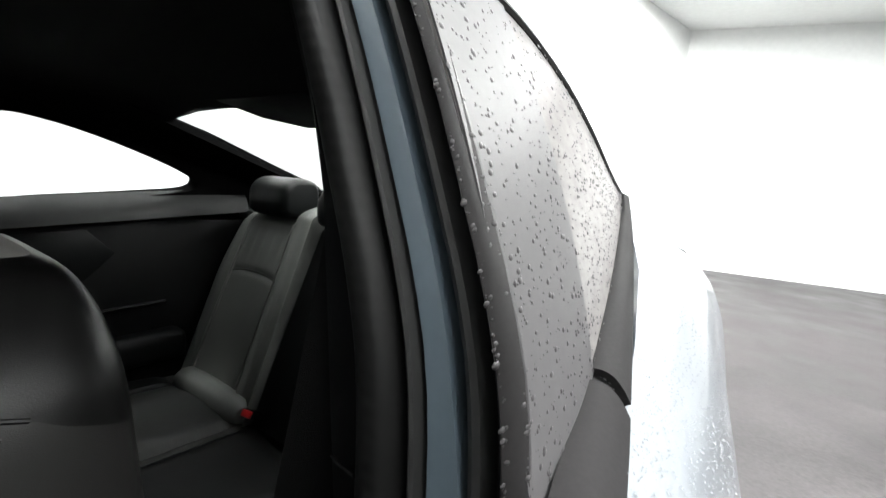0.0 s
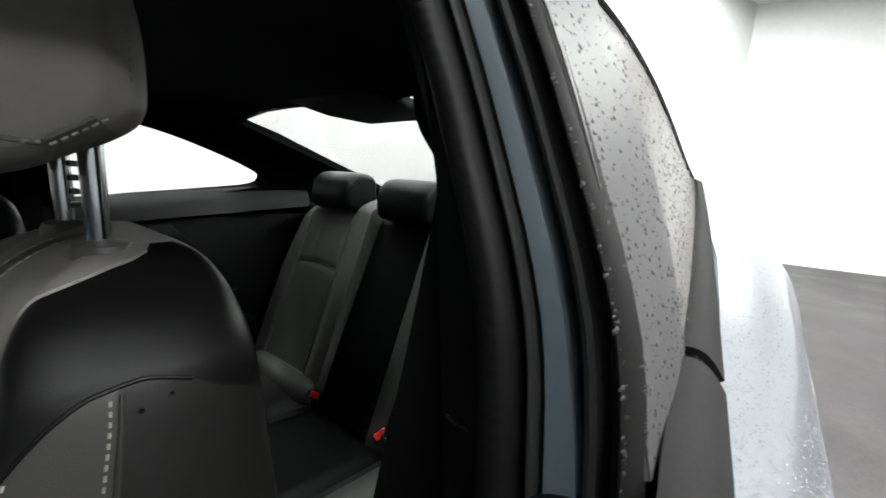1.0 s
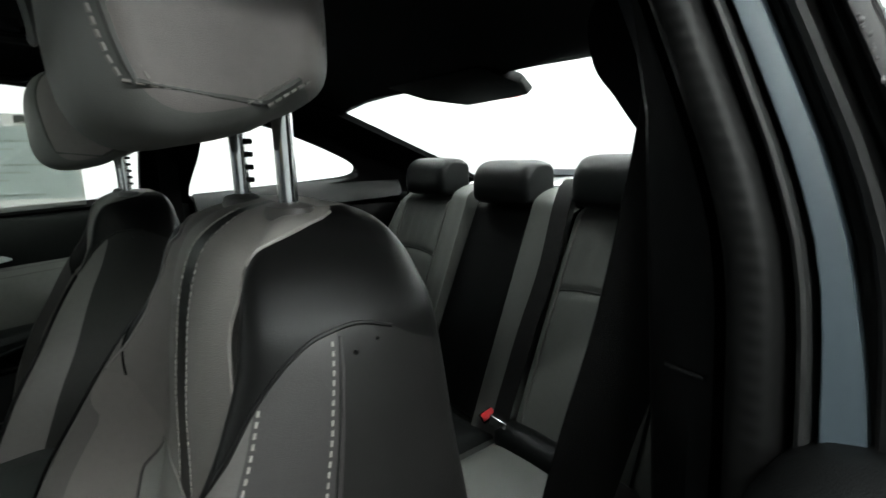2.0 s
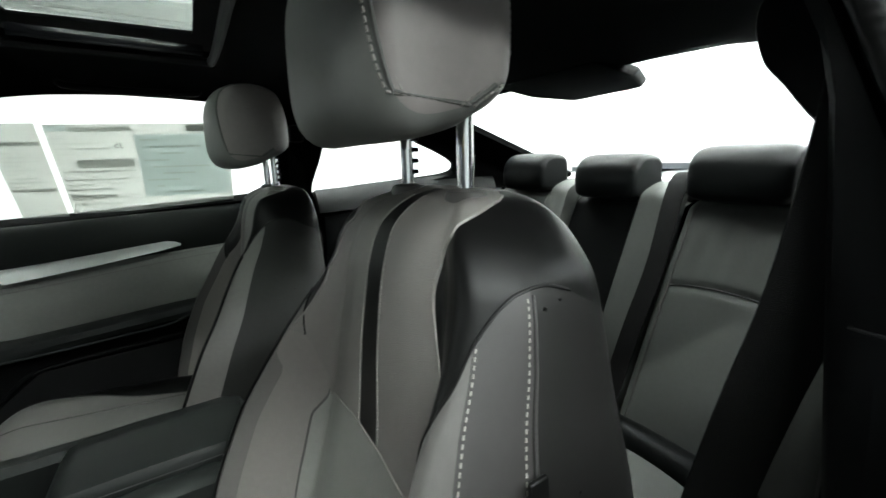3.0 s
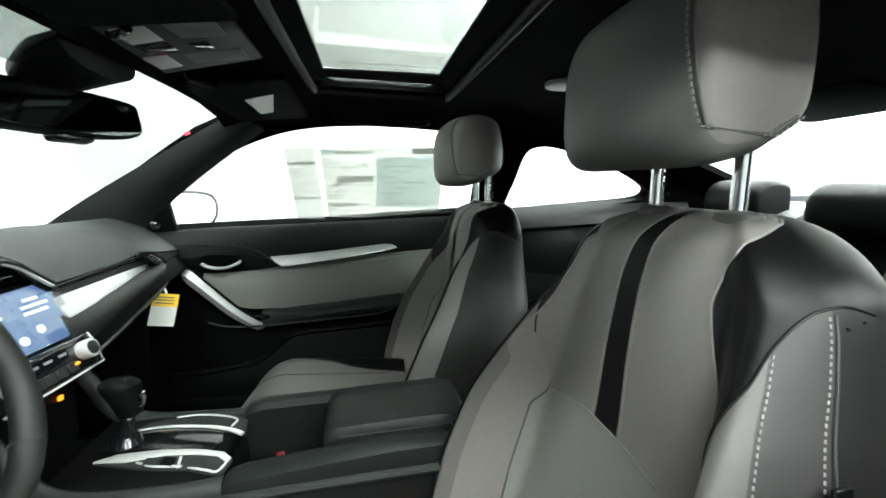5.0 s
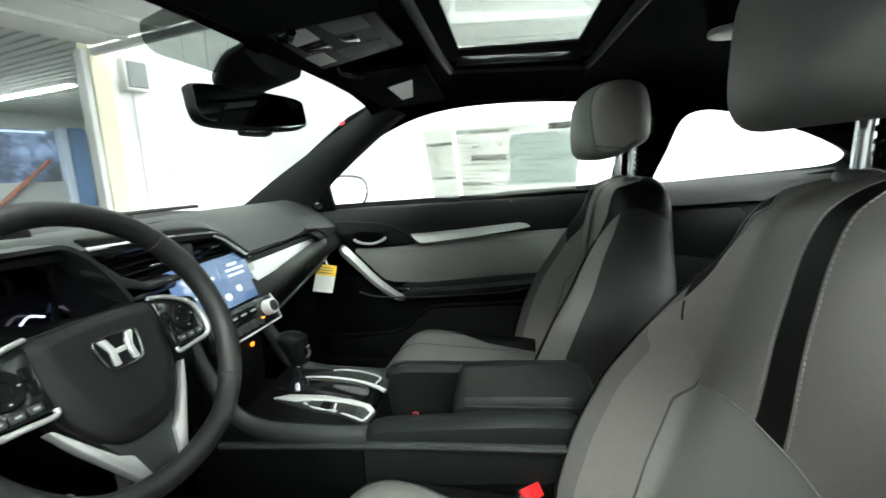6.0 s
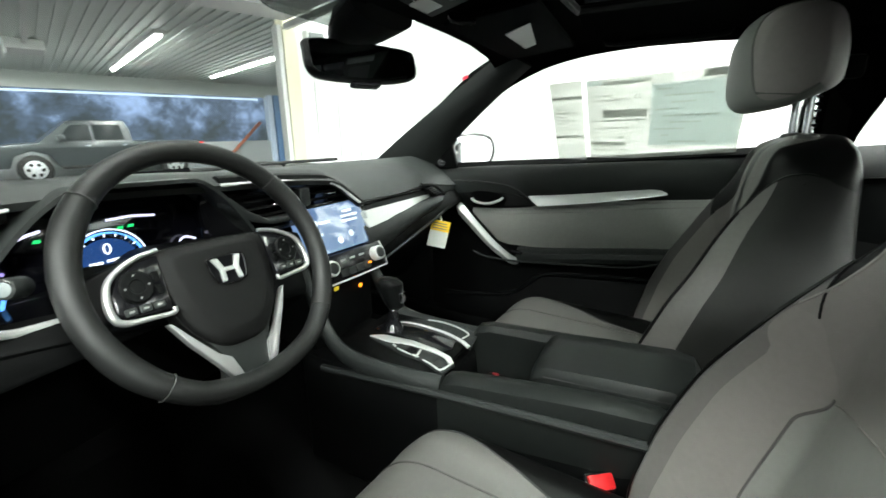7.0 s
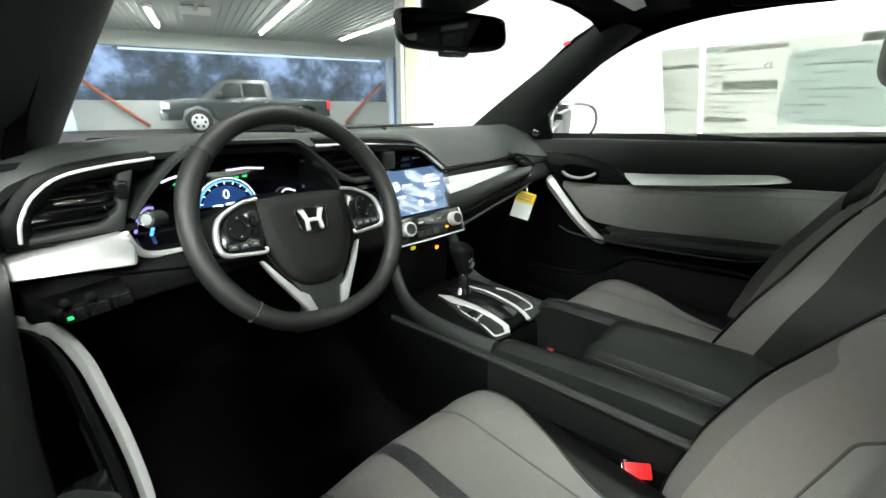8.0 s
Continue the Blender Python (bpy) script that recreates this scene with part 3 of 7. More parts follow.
# ---- the car's shell ----
def side_x(z):
    """How far out the cabin's side stands at a height."""
    return 0.70 - 0.36 * max(0.0, z - 0.88)


def on_side(s, inset=0.0):
    return lambda y, z: (s * (side_x(z) - inset), y, z)


def flat(pts, n, closed=True):
    return [(p.x, p.y) for p in spline([(a, b, 0) for a, b in pts], n, closed)]


WIN_FRONT = [(0.215, 0.858)] + flat([(0.155, 0.978), (0.06, 1.044), (-0.04, 1.105), (-0.12, 1.143), (-0.20, 1.171), (-0.29, 1.189), (-0.38, 1.198), (-0.50, 1.203), (-0.64, 1.200), (-0.77, 1.192), (-0.815, 1.176), (-0.831, 1.14)], 45, False) + [(-0.828, 1.05), (-0.822, 0.934), (-0.703, 0.925), (-0.335, 0.894)]
WIN_REAR = flat([(-0.945, 0.930), (-0.965, 1.06), (-0.985, 1.135), (-1.02, 1.16), (-1.08, 1.162), (-1.2, 1.137), (-1.36, 1.085), (-1.465, 1.040), (-1.495, 1.012), (-1.46, 0.986), (-1.3, 0.966), (-1.1, 0.946)], 60)
RAIL = [(0.62, 0.80), (0.40, 0.93), (0.2, 1.075), (0.05, 1.175), (-0.06, 1.225), (-0.3, 1.255), (-0.7, 1.27), (-1.0, 1.262), (-1.3, 1.235), (-1.55, 1.17), (-1.8, 1.09), (-2.0, 1.03), (-2.1, 0.94), (-2.0, 0.80)]
shell = thing("cabin_shell", "coupe cabin shell lined in black cloth and carpet", "car body")
part("side_frame", plate(RAIL + [(-0.5, 0.80)], [WIN_FRONT, WIN_REAR], on_side(1), (0.05, 0, 0.015)), CLOTH, shell)
OPEN = [(0.30, 0.80), (0.215, 0.858), (0.155, 0.978), (0.02, 1.085), (-0.11, 1.168), (-0.24, 1.19), (-0.44, 1.2), (-0.72, 1.197), (-0.86, 1.19), (-1.0, 1.175), (-1.08, 1.162), (-1.2, 1.137), (-1.36, 1.085), (-1.465, 1.040), (-1.495, 1.012), (-1.46, 0.986), (-1.3, 0.966), (-1.1, 0.946), (-0.96, 0.957), (-0.95, 0.80)]
part("side_frame", plate(RAIL[:10] + [(-1.62, 1.10), (-1.56, 1.0), (-1.5, 0.80)] + OPEN[::-1], [], on_side(-1), (-0.02, 0, 0.006)), CLOTH, shell)


def roof_z(y):
    return lerp_table(-y, [(0.04, 1.212), (0.1, 1.228), (0.2, 1.25), (0.35, 1.264), (0.75, 1.262), (1.1, 1.248), (1.36, 1.222)])


def roof_at(x, y, lift=0.0):
    return V((x, y, roof_z(y) + lift - 0.05 * abs(x / 0.58) ** 5))


def strip_sheet(x0, x1, y0, y1, lift, thick, nu=10, nv=12):
    return sheet(lambda u, v: roof_at(x0 + (x1 - x0) * u, y0 + (y1 - y0) * v, lift), nu, nv, thick)


HOLE = (-0.36, 0.36, -0.315, -0.67)
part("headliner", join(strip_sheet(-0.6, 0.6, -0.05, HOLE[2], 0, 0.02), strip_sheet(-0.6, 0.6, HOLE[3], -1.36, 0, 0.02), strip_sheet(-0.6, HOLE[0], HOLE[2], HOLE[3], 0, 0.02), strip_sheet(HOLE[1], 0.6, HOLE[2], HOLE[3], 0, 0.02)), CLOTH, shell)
roof = part("roof_panel", plate([(-0.60, -0.02), (0.62, -0.02), (0.62, -1.0), (0.5, -1.38), (-0.48, -1.38), (-0.58, -0.95)], [[(-0.332, -0.348), (0.332, -0.348), (0.312, -0.632), (-0.312, -0.632)]], lambda x, y: (x, y, 1.298), (0, 0, 0.006)), CLOTH, shell)
lip = [roof_at(x, y, -0.004) for x, y in ((-0.35, -0.325), (0, -0.318), (0.33, -0.322), (0.357, -0.345), (0.36, -0.5), (0.357, -0.64), (0.33, -0.665), (0, -0.67), (-0.33, -0.665), (-0.357, -0.64), (-0.36, -0.5), (-0.357, -0.345))]
part("sunroof_lip", tube(spline(lip, 72, True), 0.009, 8, (0, 0, 1), True), RUBBER, shell, "black padded edge round the sunroof opening")
for s in (-1, 1):
    part("sunroof_rail", box(min(s * 0.335, s * 0.352), max(s * 0.335, s * 0.352), -0.65, -0.34, 1.262, 1.285, 0.003), GLOSSBLACK, shell)
part("sunroof_glass", box(-0.34, 0.34, -0.64, -0.34, 1.307, 1.311, 0), ROOFGLASS, shell, "tinted sunroof glass")
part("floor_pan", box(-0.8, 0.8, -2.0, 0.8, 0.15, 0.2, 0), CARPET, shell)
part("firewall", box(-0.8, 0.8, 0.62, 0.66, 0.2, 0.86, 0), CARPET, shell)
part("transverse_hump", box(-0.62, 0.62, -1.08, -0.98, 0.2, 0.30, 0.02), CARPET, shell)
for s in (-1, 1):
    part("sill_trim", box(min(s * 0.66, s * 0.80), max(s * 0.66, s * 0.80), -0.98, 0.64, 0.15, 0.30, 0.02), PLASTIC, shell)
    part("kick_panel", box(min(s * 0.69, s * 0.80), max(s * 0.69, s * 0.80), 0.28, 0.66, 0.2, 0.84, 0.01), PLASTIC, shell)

# windscreen pillars
for s in (-1, 1):
    def pillar(u, v, s=s):
        y = 0.50 - 0.56 * u
        zw = lerp_table(u, [(0, 0.868), (1, 1.205)])
        zw = 0.868 + (1.205 - 0.868) * u ** 0.93
        yd = 0.255 - 0.40 * u
        zd = 0.85 + 0.335 * u ** 0.8
        bulge = 0.022 * math.sin(math.pi * v)
        xw, xd = 0.645 - (0.09 if s > 0 else 0.106) * u, side_x(zd) - (0.004 if s > 0 else -0.06)
        return (s * (xw + (xd - xw) * v - bulge), y + (yd - y) * v - bulge, zw + (zd - zw) * v)
    part("windscreen_pillar_trim", sheet(pillar, 24, 8, 0.012 * s), SOFT, shell, "dark grey moulded windscreen pillar trim")


def screen_pt(u, v):
    x = (-0.66 + 1.32 * u) * (1 - 0.15 * v)
    base_y, top_y = 0.62 - 0.14 * (2 * u - 1) ** 2, -0.06 - 0.03 * (2 * u - 1) ** 2
    bow = 0.02 * math.sin(math.pi * v)
    return (x, base_y + (top_y - base_y) * v + bow, 0.862 + (1.212 + 0.016 * (1 - (2 * u - 1) ** 2) - 0.862) * v + bow)


ws = part("windscreen", sheet(screen_pt, 24, 14, 0.005), GLASS, shell, "clear curved windscreen glass")
ws.visible_shadow = False
band = part("windscreen_shade_band", sheet(lambda u, v: V(screen_pt(0.25 + 0.20 * u, 0.865 + 0.06 * max(0, 1 - u / 0.4) ** 2 + (0.135 - 0.06 * max(0, 1 - u / 0.4) ** 2) * v)) + V((0, -0.006, -0.004)), 12, 10, 0.001), SHADE, shell, "grey dotted band on the windscreen round the mirror mount")
band.visible_shadow = False
part("cowl", box(-0.66, 0.66, 0.50, 0.9, 0.80, 0.862, 0.01), RUBBER, shell)
wip = thing("windscreen_wiper", "black windscreen wiper resting along the glass base", "wiper")
part("blade", tube(spline([(-0.1, 0.66, 0.885), (0.2, 0.635, 0.893), (0.5, 0.56, 0.895)], 14), 0.006, 6), RUBBER, wip)
part("arm", tube(spline([(0.35, 0.67, 0.875), (0.3, 0.65, 0.893), (0.2, 0.64, 0.897)], 8), 0.005, 6), RUBBER, wip)

# rear window and what frames it


def rear_glass(u, v):
    k = 1 - (2 * u - 1) ** 2
    x = (-0.46 + 0.92 * u) * (1 + 0.13 * v)
    return (x, -1.34 - 0.66 * v - 0.05 * k * v, 1.205 - 0.215 * v + 0.03 * k)


part("rear_window", sheet(rear_glass, 16, 10, -0.004), GLASS, shell).visible_shadow = False
for s in (-1, 1):
    part("rear_pillar_trim", sheet(lambda u, v, s=s: (s * (0.47 + 0.07 * u + (0.14 - 0.03 * u) * v), -1.24 - 0.76 * u, 1.215 - 0.235 * u - 0.05 * v + 0.012 * math.sin(math.pi * v)), 16, 6, 0.02 * -s), CLOTH, shell)
part("rear_shelf", box(-0.70, 0.70, -2.12, -1.66, 0.90, 0.935, 0.012), SOFT, shell, "dark grey parcel shelf under the rear window")
brake = thing("high_brake_light", "black wedge shaped brake light housing at the rear glass", "brake light")
part("housing", prism([(-0.15, -1.30, 1.226), (-0.19, -1.37, 1.200), (-0.15, -1.455, 1.192), (0.05, -1.47, 1.190), (0.12, -1.39, 1.200), (0.17, -1.30, 1.226)], (0, -0.02, 0.02), 0.006), PLASTIC, brake)
part("lens", box(-0.1, 0.04, -1.492, -1.482, 1.198, 1.210, 0.002), RED, brake)

# quarter trims beside the rear bench
for s in (-1, 1):
    qt = thing("rear_quarter_trim", "black moulded quarter trim with a grey padded ledge", "side trim", group="quarter trims")
    fix = (lambda b: b) if s > 0 else mirrored
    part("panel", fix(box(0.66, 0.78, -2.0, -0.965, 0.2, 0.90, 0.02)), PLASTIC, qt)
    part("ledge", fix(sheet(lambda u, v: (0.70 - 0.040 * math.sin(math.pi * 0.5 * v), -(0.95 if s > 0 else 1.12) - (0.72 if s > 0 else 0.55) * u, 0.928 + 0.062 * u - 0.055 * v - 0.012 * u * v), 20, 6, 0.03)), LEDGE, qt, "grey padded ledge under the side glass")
    if s > 0:
        # Grey insert given black leather so that its shade sits in the colour.
        part("insert", fix(prism([(0.658, -0.97, 0.86), (0.658, -1.2, 0.875), (0.658, -1.27, 0.80), (0.658, -1.17, 0.70), (0.658, -0.97, 0.72)], (0.012, 0, 0), 0.006)), BLACKL2, qt, "grey leather insert, darkened as shaded")
    part("crease", fix(tube(spline([(0.656, -1.0, 0.60), (0.654, -1.2, 0.625), (0.656, -1.4, 0.63)], 12), 0.006, 6)), PLASTIC, qt)
    if s > 0:
        part("armrest", fix(box(0.60, 0.70, -1.45, -1.0, 0.44, 0.54, 0.03, 3)), PLASTIC, qt)

# ---- doors ----
def shift(bm, dx):
    for v in bm.verts:
        v.co.x += dx
    return bm


BELT_LINE = [(0.26, 0.846), (0.19, 0.858), (-0.335, 0.894), (-0.70, 0.922), (-0.94, 0.948)]


def belt_z(y):
    return lerp_table(-y, [(-a, b) for a, b in BELT_LINE])


def yz(x, pts):
    return [(x, a, b) for a, b in pts]


for s, lab in ((1, "closed coupe door with grey leather insert and silver trim"), (-1, "closed coupe door with its frameless window wound down")):
    fix = (lambda b: b) if s > 0 else (lambda b: mirrored(shift(b, 0.07)))
    door = thing("front_door", lab, "car door", group="front doors")
    part("door_panel", fix(prism(yz(0.70, [(0.27, 0.25), (0.27, 0.82), (-0.935, 0.86), (-0.935, 0.25)]), (0.09, 0, 0), 0.01)), PLASTIC, door)

    def top_pad(u, v):
        y = 0.26 - 1.195 * u
        z = belt_z(y) - (0.02 * max(0, (u - 0.93) / 0.07) ** 2)
        prof = spline([(0.69, -0.155, 0), (0.668, -0.11, 0), (0.662, -0.06, 0), (0.672, -0.018, 0), (0.695, -0.001, 0), (0.74, -0.004, 0), (0.752, -0.02, 0)], 17)
        p = prof[round(v * 16)]
        return (p.x - (0.030 * max(0, u - 0.5) ** 0.8 - 0.003 if s < 0 else 0), y, z + p.y)
    # The driver's pad is blackened with PLASTIC: its shade is put into the material.
    part("upper_pad", fix(sheet(top_pad, 30, 16, 0.01)), DOORPAD if s > 0 else PLASTIC, door, "charcoal soft padded door top, darkened on the driver side as shaded")
    part("belt_seal", fix(tube([(0.748, y / 100, belt_z(y / 100) + 0.002) for y in range(22, -93, -5)], 0.006, 6)), RUBBER, door)
    if s > 0:
        part("silver_strip", fix(prism([(0.653 + 0.9 * (b_ - 0.765 + 0.125 * (a_ + 0.15)), a_, b_) for a_, b_ in ((-0.128, 0.780), (-0.15, 0.762), (-0.178, 0.748), (-0.35, 0.772), (-0.50, 0.797), (-0.556, 0.809), (-0.54, 0.818), (-0.512, 0.824), (-0.35, 0.801), (-0.2, 0.784))], (0.02, 0, 0), 0.004)), SILVER, door, "brushed silver trim strip")
        part("dark_channel", fix(prism(yz(0.676, [(-0.10, 0.79), (-0.12, 0.755), (-0.9, 0.835), (-0.9, 0.868)]), (0.03, 0, 0), 0.004)), GLOSSBLACK, door)
        bez = part("handle_bezel", fix(prism(yz(0.664, [(p.x, p.y) for p in spline([(0.135, 0.79, 0), (0.09, 0.728, 0), (-0.03, 0.728, 0), (-0.165, 0.748, 0), (-0.08, 0.782, 0), (0.03, 0.80, 0)], 28, True)]), (0.03, 0, 0), 0.006)), PLASTIC, door, "black inner handle surround")
        part("bezel_rim", fix(tube(spline([(0.672, 0.25, 0.806), (0.664, 0.17, 0.815), (0.660, 0.08, 0.819), (0.658, -0.03, 0.814), (0.657, -0.09, 0.800), (0.656, -0.135, 0.772), (0.658, -0.165, 0.748)], 36), 0.0028, 6, (1, 0, 0))), SOFT, bez)
        part("handle_cup", fix(prism(yz(0.6620, [(p.x, p.y) for p in spline([(0.075, 0.78, 0), (0.075, 0.738, 0), (0.02, 0.732, 0), (-0.045, 0.742, 0), (-0.055, 0.772, 0), (0.0, 0.785, 0)], 28, True)]), (0.01, 0, 0), 0.004)), CLOTH, bez)
        part("handle_lever", fix((sweep(spline([(0.650, 0.07, 0.757), (0.642, 0.045, 0.747), (0.642, 0.0, 0.745), (0.648, -0.035, 0.757), (0.656, -0.045, 0.766)], 20), ring(0.0075, 10, 0.005), (1, 0, 0)))), SILVERM, bez, "chrome inner door lever")
        part("lock_knob", fix(disc((0.657, -0.04, 0.762), 0.006, 0.01, (-1, 0, 0), 14)), PLASTIC, bez)

    def leather(u, v):
        y = 0.075 - 0.98 * u
        zt = lerp_table(u, [(0, 0.72), (0.12, 0.731), (0.25, 0.748), (0.65, 0.80), (1, 0.83)])
        zb = lerp_table(u, [(0, 0.69), (0.14, 0.60), (0.3, 0.60), (0.7, 0.635), (1, 0.66)])
        return (0.684 + (0 if s > 0 else 0.022) - 0.014 * math.sin(math.pi * v) * min(1, u * 8), y, zt + (zb - zt) * v)
    part("leather_insert", fix(sheet(leather, 28, 8, 0.01)), DOORL, door, "grey leather door insert with twin stitching")
    for dz in (0.0, 0.008):
        part("stitch_line", fix(tube([V(leather(i / 24, 0.09 + dz * 12)) - V((0.0108, 0, 0)) for i in range(2, 25)], 0.0011, 5)), THREAD2, door)
    pull = [(0.655, 0.122, 0.722), (0.630, 0.10, 0.715), (0.622, 0.05, 0.672), (0.630, -0.02, 0.602), (0.650, -0.085, 0.549), (0.672, -0.105, 0.54)]
    if s < 0:
        pull = [(0.680, 0.128, 0.700), (0.662, 0.118, 0.700), (0.640, 0.10, 0.688), (0.624, 0.05, 0.657), (0.618, 0.0, 0.623), (0.613, -0.05, 0.58), (0.612, -0.10, 0.525), (0.62, -0.14, 0.49)]
    slim = 1 if s > 0 else 0.62
    # The driver's handle takes the paler SILVERM, putting the light on it into colour.
    part("grab_handle", fix(sweep(spline(pull, 30), [(0.015 * slim * math.cos(a) ** 3 * 1.2, 0.012 * slim * math.sin(a)) for a in [2 * math.pi * i / 12 for i in range(12)]], (1, 0.2, 0), size=lambda t: (1.12 if s > 0 else 1.5) - (0.35 if s > 0 else 0.6) * t)), SILVERD if s > 0 else SILVERM, door, "curved satin silver pull handle")
    part("handle_back", fix(sweep(spline([(x + 0.022, y, z - 0.004) for x, y, z in pull], 24), ring(0.014 * slim, 8, 0.02), (1, 0.2, 0))), PLASTIC, door)
    part("armrest", fix(loft([[(0.70 + a * 1.0, y, z0 + b) for a, b in ((0, -0.036), (-0.045, -0.036), (-0.066 * k, -0.030), (-0.074 * k, -0.014), (-0.070 * k, 0.002), (-0.060 * k, 0.009), (-0.02, 0.013), (0, 0.01))] for y, z0, k in ((-0.10, 0.575, 0.55), (-0.13, 0.580, 0.85), (-0.18, 0.586, 1), (-0.3, 0.600, 1.05), (-0.5, 0.624, 1.05), (-0.58, 0.631, 0.95), (-0.74, 0.638, 0.6), (-0.86, 0.640, 0.3))])), SOFT, door, "black padded armrest")
    part("armrest_edge", fix(tube(spline([(0.648, 0.06, 0.562), (0.645, 0.01, 0.548), (0.640, -0.095, 0.548), (0.630, -0.2, 0.557), (0.628, -0.345, 0.570), (0.630, -0.50, 0.586), (0.640, -0.575, 0.612)], 40), 0.0035, 8)), SOFT, door)
    part("switch_pad", fix(box(0.640, 0.672, -0.17, -0.085, 0.572, 0.584, 0.003)), GLOSSBLACK, door)
    part("pocket_lip", fix(tube(spline([(0.672, 0.20, 0.375), (0.664, 0.1, 0.385), (0.662, -0.08, 0.412), (0.660, -0.15, 0.47), (0.660, -0.21, 0.508), (0.66, -0.4, 0.53), (0.665, -0.7, 0.555)], 36), 0.006, 8)), PLASTIC, door)
    part("pocket", fix(prism(yz(0.665, [(0.20, 0.26), (0.20, 0.36), (0.0, 0.385), (-0.12, 0.43), (-0.2, 0.50), (-0.7, 0.54), (-0.88, 0.5), (-0.88, 0.26)]), (0.04, 0, 0), 0.008)), PLASTIC, door)
    part("mirror_sail", fix(prism([(side_x(z) - 0.012, y, z) for y, z in ((0.275, 0.85), (0.15, 0.858), (0.16, 0.965))], (0.02, 0, 0), 0.004)), PLASTIC, door)
    part("tweeter", fix(disc((0.682, 0.21, 0.878), 0.016, 0.012, (-1, -0.3, 0.2), 20)), GLOSSBLACK, door)
    if s > 0:
        pane = part("window_pane", plate(WIN_FRONT, [], on_side(1, -0.025), (0.004, 0, 0.0014)), GLASS, door)
        pane.visible_shadow = False
pq = part("quarter_pane", plate(WIN_REAR, [], on_side(1, -0.025), (0.004, 0, 0.0014)), GLASS, shell)
pq.visible_shadow = False

# ---- front seats ----
# Outline of the backrest's half section: across, how much of the bolster, how far to the rear.
BACK = [(0, 0, 0), (0.30, 0, 0), (0.50, 0.0, 0.03), (0.66, 0.08, 0.07), (0.78, 0.60, 0.03), (0.88, 1.0, 0.01), (0.94, 0.86, 0.09), (0.985, 0.5, 0.26), (1.0, 0.15, 0.45), (0.998, 0.0, 0.62), (0.985, 0.0, 0.77), (0.93, 0.0, 0.91), (0.8, 0.0, 0.975), (0.5, 0, 1.0), (0, 0, 1.0)]


def even(pts, n):
    """Points of a dense line, spaced evenly as the section stands at mid height."""
    dense = spline(pts, 400)
    at = [0.0]
    for p, q in zip(dense, dense[1:]):
        at.append(at[-1] + math.hypot((q.x - p.x) * 0.21, (q.y - p.y) * 0.05 - (q.z - p.z) * 0.15))
    out, k = [], 0
    for i in range(n):
        want = at[-1] * i / (n - 1)
        while k < len(at) - 2 and at[k + 1] < want:
            k += 1
        out.append(dense[k].lerp(dense[k + 1], (want - at[k]) / max(1e-9, at[k + 1] - at[k])))
    return out


HALF = even(BACK, 81)
WIDTH = [(-0.07, 0.222), (0.0, 0.242), (0.10, 0.258), (0.19, 0.256), (0.27, 0.240), (0.33, 0.220), (0.38, 0.203), (0.43, 0.189), (0.47, 0.176), (0.49, 0.161), (0.506, 0.145), (0.519, 0.126), (0.53, 0.101), (0.5365, 0.075)]
FACE = [(-0.07, 0.01), (0.0, 0.0), (0.08, -0.027), (0.18, -0.053), (0.29, -0.073), (0.37, -0.077), (0.41, -0.081), (0.45, -0.086), (0.48, -0.093), (0.50, -0.101), (0.515, -0.115), (0.53, -0.140), (0.5365, -0.165)]
REAR = [(-0.07, -0.17), (0.0, -0.185), (0.23, -0.225), (0.32, -0.238), (0.38, -0.237), (0.46, -0.235), (0.50, -0.230), (0.52, -0.224), (0.53, -0.217), (0.5365, -0.205)]
BOLSTER = [(-0.07, 0.10), (0.03, 0.112), (0.10, 0.118), (0.21, 0.103), (0.31, 0.066), (0.38, 0.032), (0.42, 0.011), (0.46, 0.0), (0.54, 0.0)]
ARC = [(0.30, 0.335), (0.335, 0.375), (0.36, 0.41), (0.38, 0.44), (0.42, 0.460), (0.47, 0.470), (0.53, 0.473), (0.587, 0.467), (0.62, 0.457), (0.7, 0.44), (1.0, 0.42)]
EDGE = [(0.20, 0.32), (0.30, 0.31), (0.335, 0.298), (0.38, 0.247), (0.415, 0.219), (0.457, 0.208), (0.485, 0.228), (0.495, 0.248), (0.504, 0.30), (0.513, 0.338), (0.518, 0.367), (0.523, 0.41), (0.527, 0.45), (0.532, 0.53), (0.5365, 0.56)]
CENTRE = [(-0.1, 0.235), (0.0, 0.24), (0.14, 0.247), (0.205, 0.247), (0.245, 0.225), (0.30, 0.262), (0.335, 0.30), (0.36, 0.5), (0.6, 0.5)]
FIRST = [(-0.1, 0.405), (0.30, 0.403), (0.35, 0.399), (0.37, 0.396), (0.406, 0.386), (0.44, 0.378), (0.5, 0.36)]


INNER = [(-0.1, 1.0), (0.28, 1.0), (0.36, 0.95), (0.44, 0.90), (0.6, 0.90)]


def edge_at(cx, q, s_):
    """Where the grey front ends and the black shoulder begins."""
    return lerp_table(s_, EDGE) + (lerp_table(s_, [(0.28, 0.0), (0.31, 0.035), (0.345, 0.05), (0.38, 0.075), (0.41, 0.10), (0.435, 0.115), (0.485, 0.09), (0.505, 0.0), (0.6, 0.0)]) if q * cx < 0 else 0)


